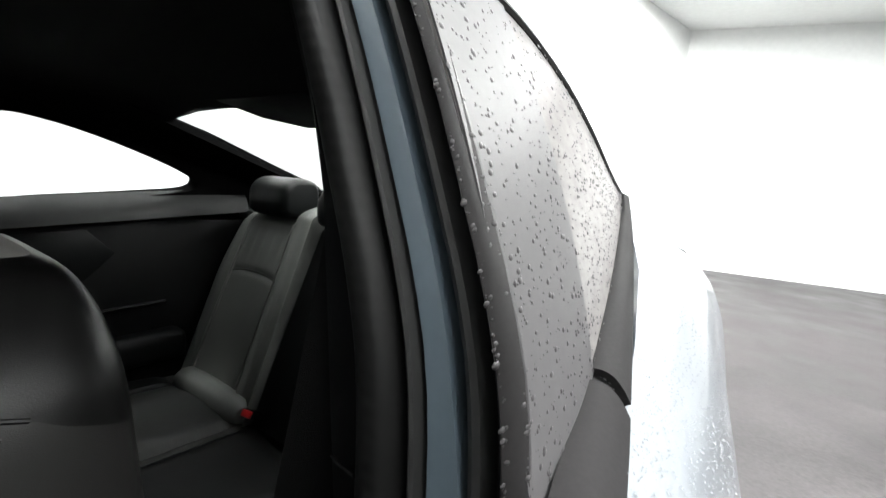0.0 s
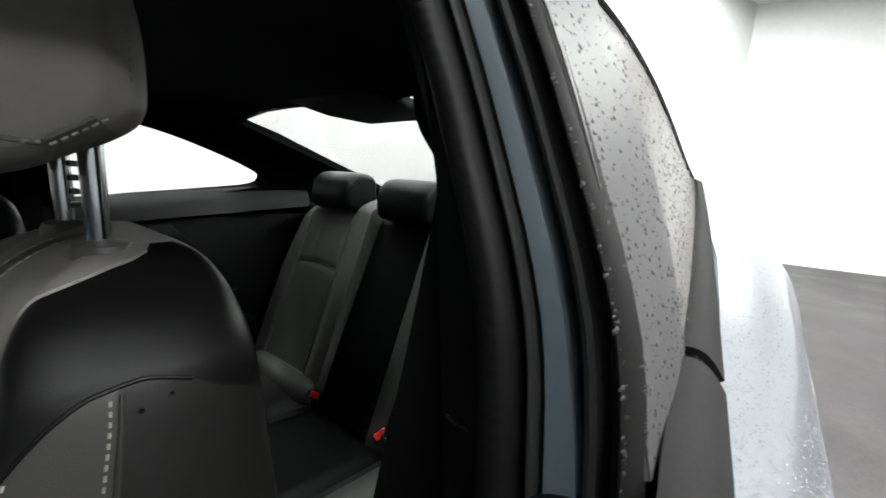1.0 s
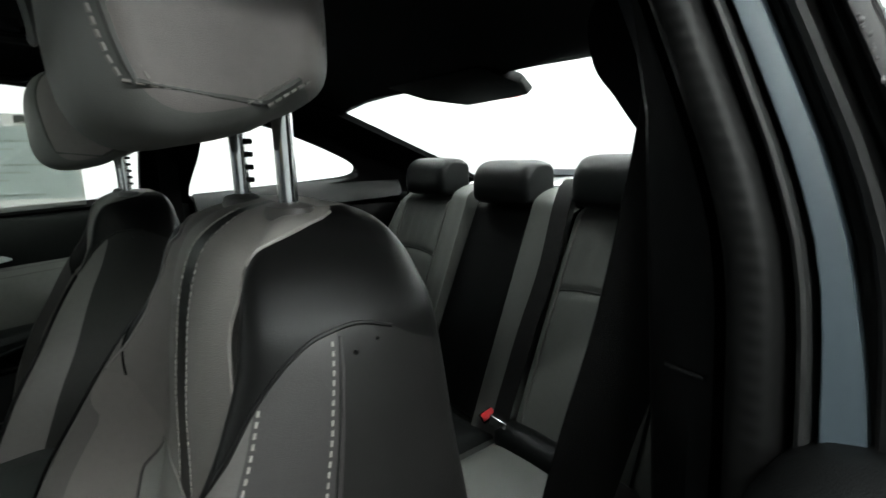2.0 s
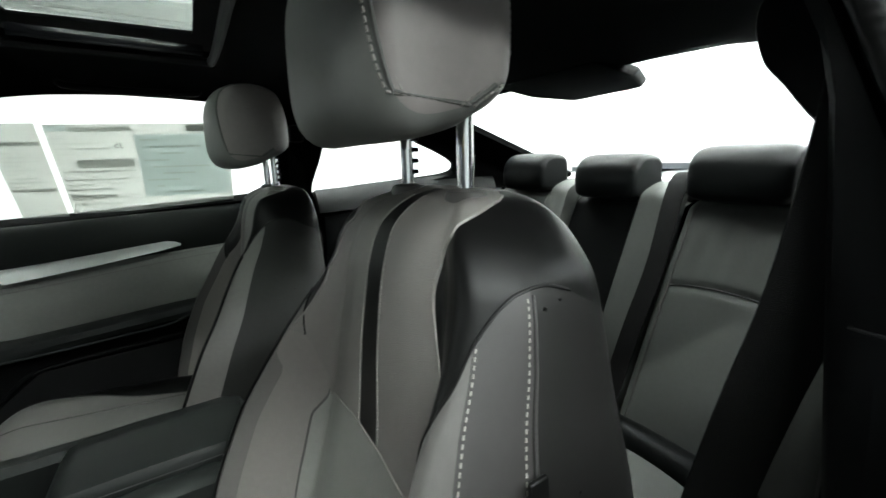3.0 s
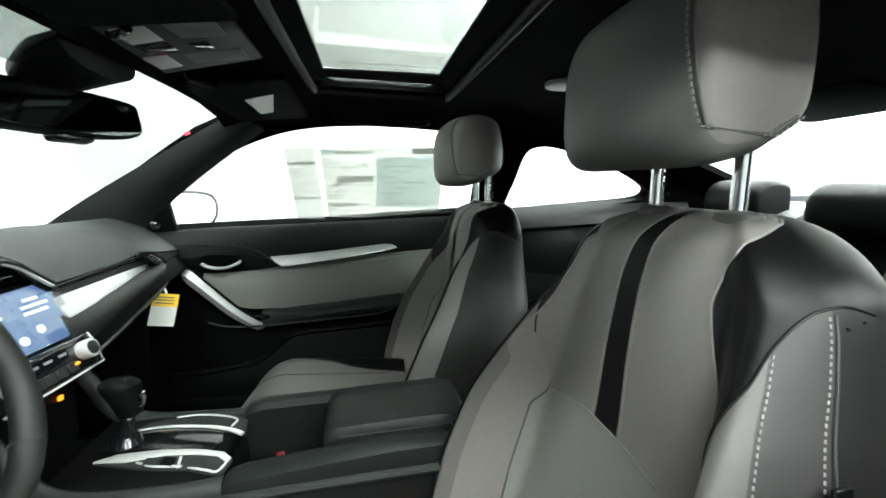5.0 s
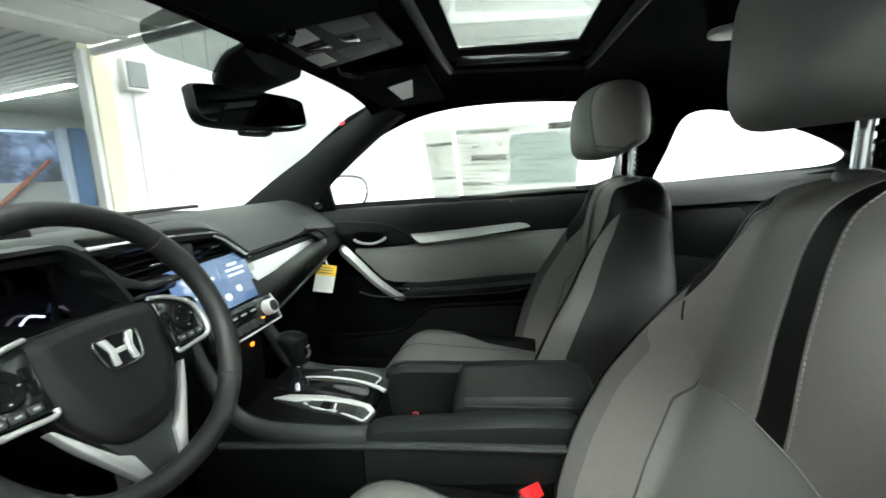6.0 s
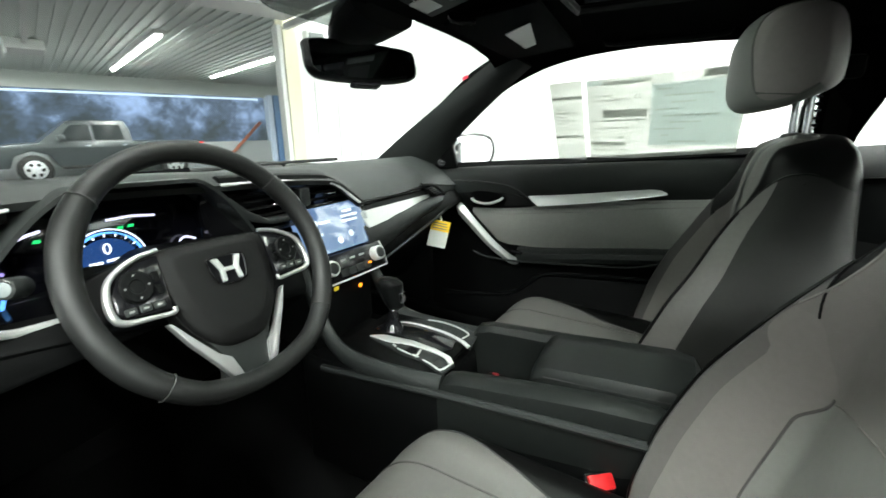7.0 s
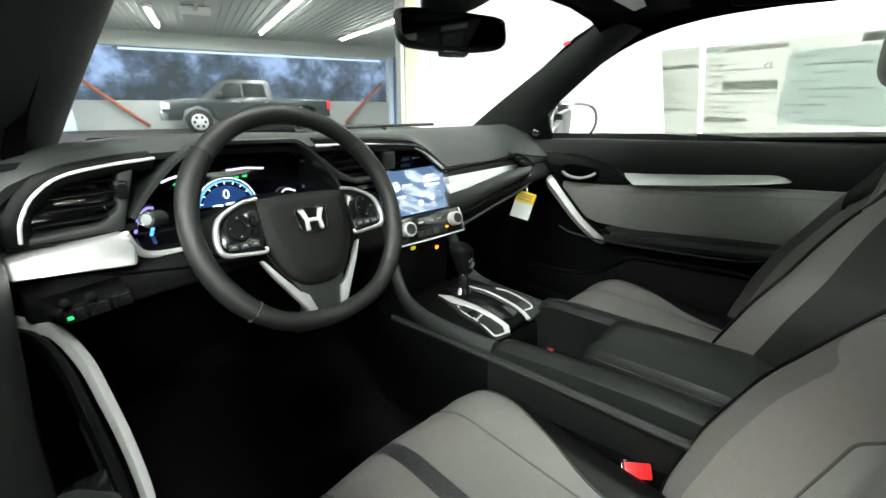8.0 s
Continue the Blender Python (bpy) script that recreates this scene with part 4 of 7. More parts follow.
def back_point(cx, q, s_, by, bz):
    """q runs from -1 (rear middle) over 0 (front middle) to 1; s_ is the height over the backrest's foot."""
    k = min(int(abs(q) * 80 + 0.0001), 79)
    p = HALF[k].lerp(HALF[k + 1], abs(q) * 80 - k)
    w, front, rear = lerp_table(s_, WIDTH), lerp_table(s_, FACE), lerp_table(s_, REAR)
    if q * cx < 0:
        w *= lerp_table(s_, INNER)
    y = by + front + p.y * lerp_table(s_, BOLSTER) + p.z * (rear - front)
    return V((cx + math.copysign(1, q) * p.x * w, y, bz + s_))


def stitched(line, gap=0.0068, r=0.0012, long=0.62):
    """Single stitches along a line of points."""
    bm, left, at = bmesh.new(), 0.0, V(line[0])
    for a, b in zip(line, line[1:]):
        a, b = V(a), V(b)
        d = (b - a).length
        t = left
        while t < d:
            p = a.lerp(b, t / d) if d else a
            way = (b - a).normalized() * gap * long
            m = tube([p, p + way * 0.5, p + way], r, 5, (0.31, 1, 0.13))
            bm = join(bm, m)
            t += gap
        left = t - d
    return bm


def islands(bm):
    """The separate pieces of a mesh, specks left out."""
    bm.faces.index_update()
    todo, found = set(bm.faces), []
    while todo:
        stack, group = [todo.pop()], []
        while stack:
            f = stack.pop()
            group.append(f.index)
            for e in f.edges:
                for g in e.link_faces:
                    if g in todo:
                        todo.remove(g)
                        stack.append(g)
        found.append(set(group))
    for group in found:
        if len(group) > 6:
            one = bm.copy()
            bmesh.ops.delete(one, geom=[f for i, f in enumerate(one.faces) if i not in group], context="FACES")
            yield one


def both_sides(name, polys, material, parent, label):
    for half in split(polys, lambda c: c[1][0]):
        for piece in islands(from_polys(half)) if half else ():
            part(name, piece, material, parent, label)


def front_seat(cx, by, bz, cz, lab):
    st = thing("front_seat", lab, "car seat", (cx, by, 0.2), "front seats")
    nq, ns = 168, 64
    rows = [-0.07 + 0.6065 * (1 - (1 - j / ns) ** 1.6) for j in range(ns + 1)]
    P = [[(back_point(cx, -1 + 2 * i / nq, r, by, bz), (-1 + 2 * i / nq, r)) for i in range(nq + 1)] for r in rows]
    polys = [[P[j][i], P[j][i + 1], P[j + 1][i + 1], P[j + 1][i]] for j in range(ns) for i in range(nq)]
    rest = part("backrest", from_polys([[P[-1][i] for i in range(nq)]]), GREY, st)
    above, below = split(polys, lambda c: c[1][1] - lerp_table(abs(c[1][0]), ARC))
    # upper half: stripe, panels, shoulders
    front_up, shoulder = split(above, lambda c: edge_at(cx, *c[1]) - abs(c[1][0]))
    front_low, outer = split(below, lambda c: edge_at(cx, *c[1]) - abs(c[1][0]))
    front = front_up + front_low
    upper, lower = split(front, lambda c: c[1][1] - 0.273 + 0.4 * max(0, abs(c[1][0]) - 0.05) ** 1.5)
    stripe, upper = split(upper, lambda c: 0.034 - abs(c[1][0]))
    bolster, lower = split(lower, lambda c: abs(c[1][0]) - lerp_table(c[1][1], CENTRE))
    cheek, upper = split(upper, lambda c: abs(c[1][0]) - lerp_table(c[1][1], CENTRE))
    part("centre_stripe", from_polys(stripe), BLACKL, rest, "black ribbed leather stripe down the middle")
    both_sides("upper_panel", upper, PERF, rest, "grey perforated leather upper panel")
    part("centre_panel", from_polys(lower), GREYLT, rest, "light grey smooth leather panel")
    fore, flank = split(outer, lambda c: (lerp_table(c[1][1], FIRST) if c[1][0] * cx >= 0 else 0.425) - abs(c[1][0]))
    flank, inner = split(flank, lambda c: c[1][0] * cx)
    part("inner_side_panel", from_polys(inner), GREYSI, rest, "dark grey leather side beside the console, darkened as shaded")
    welt, fore = split(fore, lambda c: c[1][0] * cx)
    both_sides("front_bolster", bolster, GREY, rest, "grey leather side bolster")
    both_sides("upper_bolster", cheek, GREY, rest, "grey leather upper bolster")
    # Both strips are bolster leather, darkened against the window light they catch.
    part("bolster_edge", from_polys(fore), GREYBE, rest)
    part("bolster_welt", from_polys(welt), GREYDK, rest, "grey leather strip along the bolster, darkened as shaded")
    part("shoulder", from_polys(shoulder), BLACKL, rest, "black leather shoulder and rear shell")
    rear, side = split(flank, lambda c: abs(c[1][0]) - 0.497)
    back, rear = split(rear, lambda c: abs(c[1][0]) - 0.74)
    part("side_panel", from_polys(side), GREYSD, rest, "dark grey leather side panel, darkened as shaded")
    part("rear_side_panel", from_polys(rear), GREYDK4, rest, "charcoal leather rear side panel, darkened as shaded")
    part("rear_panel", from_polys(back), BLACKL2, rest, "black leather seat back")
    for s in (-1, 1):
        on = lambda q, h, s=s: back_point(cx, s * q, h, by, bz)
        part("piping", tube([on(edge_at(cx, s, h), h) for h in [0.345 + 0.188 * i / 60 for i in range(61)]], 0.0019, 6), GREY, rest)
        part("seam", tube([on(0.30 + 0.29 * i / 60, lerp_table(0.30 + 0.29 * i / 60, ARC)) for i in range(61)], 0.0014, 6), BLACKL, rest)
        part("seam", tube([on(lerp_table(h, CENTRE), h) for h in [-0.05 + 0.30 * i / 40 for i in range(41)]], 0.0018, 5), GREYDK, rest)
        if s * cx > 0:
            part("piping", tube([on(0.503, -0.05 + 0.518 * i / 30) for i in range(31)], 0.0014, 6), GREYSD, rest)
            tag_at = on(0.503, 0.33)
            label = part("airbag_label", box(-0.002, 0.002, -0.008, 0.008, -0.03, 0.03, 0.001, 1, Matrix.Translation(tag_at + V((s * 0.002, 0.002, 0))) @ pose(0, 0, 0, -6, 0, 0)), BLACKL, rest, "small black sewn label")
            for k in range(3):
                part("print_bar", box(-0.0008, 0.0008, -0.005, 0.005, -0.0015, 0.0015, 0, 1, Matrix.Translation(tag_at + V((s * 0.0042, 0.002, 0.012 - 0.012 * k)))), GREYDK2, label)
        if s * cx < 0:
            part("edge_binding", tube([on(0.358, -0.05 + 0.450 * i / 40) for i in range(41)], 0.0032, 6), BLACKL, rest, "black bound bolster edge")
        for shift_q, top_h in ((0.006, 0.437), (0.0, 0.466)) if s * cx > 0 else ():
            line = [on(lerp_table(h, FIRST) + shift_q if shift_q else 0.488, h) for h in [top_h - 0.48 * i / 60 for i in range(61)]]
            part("stitching", stitched(line, 0.0056, 0.00095, 0.55), THREAD if s * cx > 0 and cx < 0 else THREAD2, rest, "pale contrast stitching", kind="stuff")
        line = [on(0.042, h) for h in [0.530 - 0.255 * i / 50 for i in range(51)]]
        part("stitching", stitched(line, 0.006, 0.0010), THREAD, rest, "", kind="stuff")
    part("panel_seam", tube([on_ for on_ in [back_point(cx, -0.22 + 0.44 * i / 40, 0.273 - 0.4 * max(0, abs(-0.22 + 0.44 * i / 40) - 0.05) ** 1.5, by, bz) for i in range(41)]], 0.0015, 5), GREY, rest)
    for q0, h0 in ((-0.527, 0.457), (-0.565, 0.4615), (-0.56, 0.33)):
        m = back_point(cx, q0, h0, by, bz)
        part("snap_mark", disc(m, 0.0016 if q0 == -0.527 else 0.0011, 0.002, (-1, 0.1, 0), 10, 0), BLACKL, rest)
    # cushion
    side_line = [(0.222, 0.0), (0.238, 0.08), (0.236, 0.14), (0.217, 0.171), (0.182, 0.176), (0.138, 0.158), (0.068, 0.148)]
    prof = spline([(-a, b, 0) for a, b in side_line] + [(0, 0.146, 0)] + [(a, b, 0) for a, b in side_line[::-1]], 85)
    ny = 44
    grid = []
    for j in range(ny + 1):
        t = j / ny
        y = by + 0.04 + 0.47 * t
        fall = max(0, (t - 0.70) / 0.30)
        row = []
        for i, p in enumerate(prof):
            nose = 0.05 * (1 - (p.x / 0.238) ** 2) * min(1, t * 1.6)
            k = 1 - 0.10 * fall ** 2 - 0.05 * (1 - t)
            z = cz - 0.148 + p.y * (1 - 0.75 * fall ** 3) + 0.018 * t - 0.02 * fall
            row.append((V((cx + p.x * k, y + nose, z)), (p.x, t)))
        grid.append(row)
    tip = [(V((cx + (p[0].x - cx) * 0.9, p[0].y - 0.012, cz - 0.17)), p[1]) for p in grid[-1]]
    polys = [[a[i], a[i + 1], b[i + 1], b[i]] for a, b in zip(grid, grid[1:] + [tip]) for i in range(len(prof) - 1)]
    SEAM = [(0.0, 0.135), (0.28, 0.155), (0.5, 0.186), (0.68, 0.206), (1.0, 0.206)]
    cush = part("cushion", box(cx - 0.22, cx + 0.22, by + 0.02, by + 0.42, 0.25, cz - 0.05, 0.02), BLACKL, st)
    mid, sides = split(polys, lambda c: lerp_table(c[1][1], SEAM) - abs(c[1][0]))
    bars, mid = split(mid, lambda c: 0.0165 - abs(c[1][0]))
    centre, wings = split(mid, lambda c: min(0.118 + 0.025 * c[1][1], lerp_table(c[1][1], SEAM) - 0.012) - abs(c[1][0]))
    both_sides("side_cover", sides, BLACKL, cush, "black leather cushion side")
    part("centre_stripe", from_polys(bars), RIBBED, cush, "black ribbed leather stripe")
    both_sides("centre_panel", centre, GREYCU, cush, "grey leather cushion middle, darkened as shaded")
    both_sides("wing", wings, GREYCU, cush, "grey leather cushion wing, darkened as shaded")
    for s in (-1, 1):
        for lim in (0.204, 0.13):
            line = []
            for row in grid[4:]:
                want = s * (lerp_table(row[0][1][1], SEAM) if lim > 0.19 else min(lim, lerp_table(row[0][1][1], SEAM) - 0.012))
                a, b = next((a, b) for a, b in zip(row, row[1:]) if a[1][0] <= want <= b[1][0])
                line.append(a[0].lerp(b[0], (want - a[1][0]) / max(1e-9, b[1][0] - a[1][0])))
            part("seam", tube(line, 0.002, 5), DARKTHREAD if lim > 0.19 else GREYDK, cush)
        part("side_valance", box(cx + s * 0.228 - 0.012, cx + s * 0.228 + 0.012, by + 0.02, by + 0.40, 0.25, cz - 0.04, 0.012), PLASTIC, st)
        part("seat_rail", box(cx + s * 0.2 - 0.02, cx + s * 0.2 + 0.02, by - 0.05, by + 0.44, 0.2, 0.27, 0.006), PLASTIC, st)
    # head restraint: two chrome posts and the padded block
    ty, pz = by - 0.158, bz + 0.533
    side = spline([(0.055, 0.055, 0), (0.100, 0.046, 0), (0.124, 0.068, 0), (0.129, 0.125, 0), (0.125, 0.182, 0), (0.103, 0.216, 0), (0.052, 0.225, 0), (0.008, 0.212, 0), (-0.008, 0.17, 0), (-0.012, 0.125, 0), (-0.009, 0.096, 0), (0.008, 0.079, 0), (0.03, 0.067, 0)], 48, True)
    field = lambda dy, dz: dy - lerp_table(dz, [(0.0, -0.02), (0.06, -0.008), (0.10, 0.016), (0.147, 0.036), (0.18, 0.043), (0.25, 0.040)])
    INSET = [(0.04, 0.99), (0.07, 0.98), (0.11, 0.95), (0.16, 0.90), (0.20, 0.87), (0.25, 0.86)]
    secs, n = [], len(side)
    for i in range(33):
        u = -math.cos(math.pi * i / 32)
        k = 0.72 + 0.28 * max(0.0, 1 - abs(u) ** 9) ** 0.45
        secs.append([(V((cx + 0.119 * u, ty + 0.046 + (p.x + 0.02 * max(0, (p.x - 0.06) / 0.068) - 0.014 * max(0, (0.05 - p.x) / 0.062) - 0.06) * (0.4 + 0.6 * k) - 0.022 * abs(u) ** 2.5 * max(0, (p.x - 0.06) / 0.06) + 0.034 * abs(u) ** 2.6 * max(0, (0.05 - p.x) / 0.062), pz + 0.145 + (p.y - 0.145) * k)), (u, min(field(p.x, p.y), 0.08 * (lerp_table(p.y, INSET) - abs(u))))) for p in side])
    polys = [[a[i], a[(i + 1) % n], b[(i + 1) % n], b[i]] for a, b in zip(secs, secs[1:]) for i in range(n)]
    hr = part("head_restraint", box(cx - 0.08, cx + 0.08, ty + 0.03, ty + 0.08, pz + 0.10, pz + 0.2, 0.02), GREYDK, st)
    polys += [secs[0][::-1], secs[-1]]
    face, cover = split(polys, lambda c: c[1][1])
    part("front_cover", from_polys(face), GREY2, hr, "smooth grey leather front cover")
    part("rear_cover", from_polys(cover), GREYDK3, hr, "taupe grey leather rear cover")

    front = [i for i in range(n) if secs[16][i][1][1] > 0]
    turn = next((k for k in range(len(front) - 1) if front[k + 1] - front[k] > 1), -1) + 1
    front = front[turn:] + front[:turn]
    for s in (-1, 1):
        line = []
        for i in front:
            run = [secs[16 + s * j][i] for j in range(17)]
            hit = next((j for j in range(16) if run[j + 1][1][1] < 0), None)
            if hit is not None:
                a, b = run[hit], run[hit + 1]
                line.append(a[0].lerp(b[0], a[1][1] / (a[1][1] - b[1][1])))
        line = [p for p in line if p.z > pz + 0.072]
        out = V((s * 0.0012, 0, 0))
        part("seam", tube([p + out * 0.3 for p in line], 0.0022, 5, (0.3, 1, 0.1)), GREYDK2, hr)
        for dy in (0.0062, -0.0062) if s * cx > 0 else ():
            part("stitching", stitched([p + out + V((0, dy, 0)) for p in line], 0.006, 0.0012), THREAD, hr, "pale contrast stitching", kind="stuff")
        if s * cx > 0:
            edge = [p + out * 0.2 for p, c in secs[16 + s * 11] if c[1] < -0.035 and p.z > pz + 0.095]
            part("stitching", stitched(edge, 0.006, 0.0008), THREAD, hr, "pale contrast stitching", kind="stuff")
        post = part("post", tube([(cx + s * 0.062, ty + 0.004 * t / 6, pz - 0.03 + 0.15 * t / 6) for t in range(7)], 0.0078, 14, (0, 1, 0)), CHROME, st, "chrome head restraint post")
        if s * cx < 0:
            for i in range(5):
                part("notch", box(cx + s * 0.062 - 0.009, cx + s * 0.062 + 0.009, ty - 0.0095, ty - 0.002, pz + 0.018 + 0.0125 * i, pz + 0.0235 + 0.0125 * i, 0.001, 1), GLOSSBLACK, post)
        part("post_collar", loft([[(cx + s * 0.062 + a * r, ty + b * r * 0.75, pz + h) for a, b in ring(1, 20)] for r, h in ((0.026, -0.012), (0.026, -0.001), (0.0235, 0.004), (0.015, 0.006), (0.0105, 0.007))]), GREYDK, st, "grey plastic post collar")
    return st


front_seat(-0.36, -0.665, 0.47, 0.43, "grey and black leather driver seat with pale stitching")
front_seat(0.362, -0.612, 0.445, 0.42, "grey and black leather passenger seat with pale stitching")

# ---- rear bench ----
bench = thing("rear_bench", "grey and black leather rear bench with three head restraints", "car seat", (0, -1.5, 0.2))


def bench_back(cx, w, lean=0.0, zt=0.955, depth=0.045, roll=0.03, pleats=0.0):
    """One padded section of the bench's back, with bolstered edges."""
    def f(u, v):
        a = 2 * u - 1
        x = cx + w * a * (1 - 0.06 * v ** 3)
        y = -1.405 - 0.205 * v - lean + depth * (1 - a * a) * 0.25 + roll * abs(a) ** 3 * (1 - 0.6 * v)
        z = 0.40 + (zt - 0.40) * v
        edge = max(0, abs(a) - 0.86) / 0.14
        y -= 0.05 * edge ** 2.2
        y -= 0.06 * max(0, (v - 0.93) / 0.07) ** 2.5
        cut = max(0.0, 1 - max(0.0, (abs(a) - 0.72) / 0.12) ** 2)
        y -= pleats * 0.007 * math.exp(-((v - 0.66 + 0.03 * a * a) / 0.016) ** 2) * cut
        y += pleats * 0.0016 * math.sin(19 * a + 3 * v) * cut * max(0.0, 1 - abs(v - 0.80) / 0.13)
        return (x, y, z)
    return sheet(f, 60, 72, -0.05), f


for cx, s in ((0.365, 1), (-0.322, -1)):
    bm, f = bench_back(cx, 0.142 if s > 0 else 0.138, pleats=1.0)
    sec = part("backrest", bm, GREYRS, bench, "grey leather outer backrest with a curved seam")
    part("seam", tube([V(f(0.10 + 0.8 * i / 30, 0.66 - 0.03 * (2 * (0.10 + 0.8 * i / 30) - 1) ** 2)) + V((0, 0.001, 0)) for i in range(31)], 0.003, 5), DARKTHREAD, sec)
    for e in (0.10, 0.90):
        part("piping", tube([V(f(e, 0.03 + 0.94 * i / 30)) + V((0, 0.002, 0)) for i in range(31)], 0.0022, 5), GREYDK, sec)

    def wing(u, v, s=s):
        far = 0.655 - 0.11 * max(0, (v - 0.55) / 0.45) ** 1.6
        near = 0.500 if s > 0 else 0.452
        fold = math.sin(math.pi * min(1, u * 1.02)) ** 0.7
        return (s * (near + (far - near) * u), -1.44 - 0.205 * v + 0.055 * fold - 0.05 * u - 0.06 * max(0, (v - 0.88) / 0.12) ** 2.5, 0.40 + 0.56 * v)
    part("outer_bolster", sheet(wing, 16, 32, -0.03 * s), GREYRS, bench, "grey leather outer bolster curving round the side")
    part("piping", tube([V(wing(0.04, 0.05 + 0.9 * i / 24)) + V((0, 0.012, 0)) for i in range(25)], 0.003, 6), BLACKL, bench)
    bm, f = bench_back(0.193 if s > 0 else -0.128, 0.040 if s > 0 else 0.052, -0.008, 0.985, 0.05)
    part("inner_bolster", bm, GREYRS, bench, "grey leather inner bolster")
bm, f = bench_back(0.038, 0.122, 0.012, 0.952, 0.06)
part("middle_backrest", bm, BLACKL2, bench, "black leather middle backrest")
part("rear_board", box(-0.60, 0.60, -1.72, -1.66, 0.3, 0.95, 0.02), CARPET, bench)


def rear_restraint(cx, w, zb, zt, mat_):
    secs = []
    side = spline([(0.055, 0.0, 0), (0.075, 0.03, 0), (0.07, 0.085, 0), (0.03, 0.118, 0), (-0.045, 0.112, 0), (-0.06, 0.06, 0), (-0.05, 0.005, 0)], 32, True)
    for i in range(25):
        u = -math.cos(math.pi * i / 24)
        k = 0.70 + 0.30 * max(0, 1 - abs(u) ** 7) ** 0.5
        secs.append([(cx + w * u, -1.625 + 0.01 + (p.x - 0.01) * k, zb + 0.06 + (p.y - 0.06) * k * (zt - zb) / 0.118) for p in side])
    return loft(secs)


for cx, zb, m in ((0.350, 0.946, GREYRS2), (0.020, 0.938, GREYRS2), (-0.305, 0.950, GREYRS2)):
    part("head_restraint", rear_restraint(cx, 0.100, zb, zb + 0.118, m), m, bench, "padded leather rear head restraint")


def bench_seat(u, v):
    a = 2 * u - 1
    x = 0.63 * a
    seat_dip = 0.02 * math.cos(2 * math.pi * abs(a)) * (0.3 + 0.7 * (1 - v))
    z = 0.415 + 0.035 * v - seat_dip - 0.02
    z -= 0.10 * max(0, (v - 0.86) / 0.14) ** 2.2
    return (x, -1.42 + 0.50 * v, z)


part("cushion", sheet(bench_seat, 60, 40, 0.12), GREYRC, bench, "grey leather rear seat cushion, darkened as shaded")


def cushion_pad(x0, x1, y0, y1):
    def f(u, v):
        p = V(bench_seat((x0 + (x1 - x0) * u) / 1.26 + 0.5, (y0 + (y1 - y0) * v + 1.42) / 0.50))
        e = min(u, 1 - u, v, 1 - v)
        return p + V((0, 0, 0.016 * min(1, e / 0.10) ** 0.5 + 0.001))
    return sheet(f, 24, 20, 0.01)


part("middle_pad", cushion_pad(-0.15, 0.15, -1.40, -0.94), BLACKL2, bench, "black leather middle cushion")
for s in (-1, 1):
    # Pads match in reality; the light on each side is put into its material.
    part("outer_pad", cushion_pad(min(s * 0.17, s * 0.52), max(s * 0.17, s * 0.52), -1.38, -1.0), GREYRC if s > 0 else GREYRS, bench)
    part("side_cover", cushion_pad(min(s * 0.53, s * 0.62), max(s * 0.53, s * 0.62), -1.38, -0.95), BLACKL2, bench)
    # The driver side roll is blackened to hold its shade.
    part("back_roll", loft([[(s * x, -1.385 + a * 0.045 * k, 0.425 + b * 0.042 * k) for a, b in ring(1, 16)] for x, k in ((0.17, 0.5), (0.19, 0.9), (0.25, 1), (0.40, 1), (0.48, 0.9), (0.50, 0.5))]), GREYRS if s > 0 else BLACKL2, bench, "leather roll where back meets cushion, darkened on the shaded side")
part("front_seam", tube([V(bench_seat(0.16 + 0.68 * i / 40, 0.80)) + V((0, 0, 0.018)) for i in range(41)], 0.002, 5), DARKTHREAD, bench)


# ---- belts and buckles ----
def ribbon(path, wide, thick, across):
    return sweep(path, [(-thick, -wide), (thick, -wide), (thick, wide), (-thick, wide)], across)


def belt(name, path, across, lab, wide=0.024):
    b = thing(name, lab, "seat belt", group="seat belts")
    part("webbing", ribbon(spline(path, 30), wide, 0.0012, across), BELT, b)
    return b


b1 = belt("seat_belt", [(-0.650, -0.978, 1.15), (-0.653, -0.972, 1.07), (-0.645, -0.958, 0.95), (-0.625, -0.957, 0.85), (-0.607, -0.957, 0.75), (-0.585, -0.95, 0.58), (-0.570, -0.935, 0.34)], (0.75, 0.66, 0), "black webbing driver belt hanging from the door pillar", 0.025)
COVER = [(p.x, p.y) for p in spline([(-0.576, 1.150, 0), (-0.581, 1.112, 0), (-0.599, 1.088, 0), (-0.622, 1.060, 0), (-0.640, 1.052, 0), (-0.660, 1.062, 0), (-0.668, 1.110, 0), (-0.655, 1.165, 0), (-0.610, 1.180, 0)], 36, True)]
part("anchor_cover", loft([[(-0.625 + (x + 0.625) * k, y, 1.112 + (z - 1.112) * k) for x, z in COVER] for k, y in ((0.92, -1.004), (1.0, -0.999), (1.0, -0.990), (0.94, -0.984))]), PLASTIC, b1, "black rounded belt anchor cover")
b1b = belt("seat_belt", [(0.612, -0.885, 1.13), (0.640, -0.888, 1.03), (0.640, -0.892, 0.7), (0.635, -0.89, 0.4)], (0.25, -1, 0), "black webbing passenger belt hanging from the pillar", 0.025)
part("loop", box(0.585, 0.618, -0.905, -0.865, 1.10, 1.15, 0.008), PLASTIC, b1b)
b2 = belt("seat_belt", [(-0.162, -1.68, 1.005), (-0.168, -1.615, 1.0), (-0.178, -1.565, 0.95), (-0.188, -1.505, 0.80), (-0.184, -1.445, 0.66), (-0.182, -1.39, 0.52), (-0.18, -1.365, 0.45)], (1, 0, 0.2), "black webbing rear belt lying over the backrest", 0.022)
part("guide", box(-0.225, -0.165, -1.66, -1.60, 0.963, 0.985, 0.006), PLASTIC, b2)
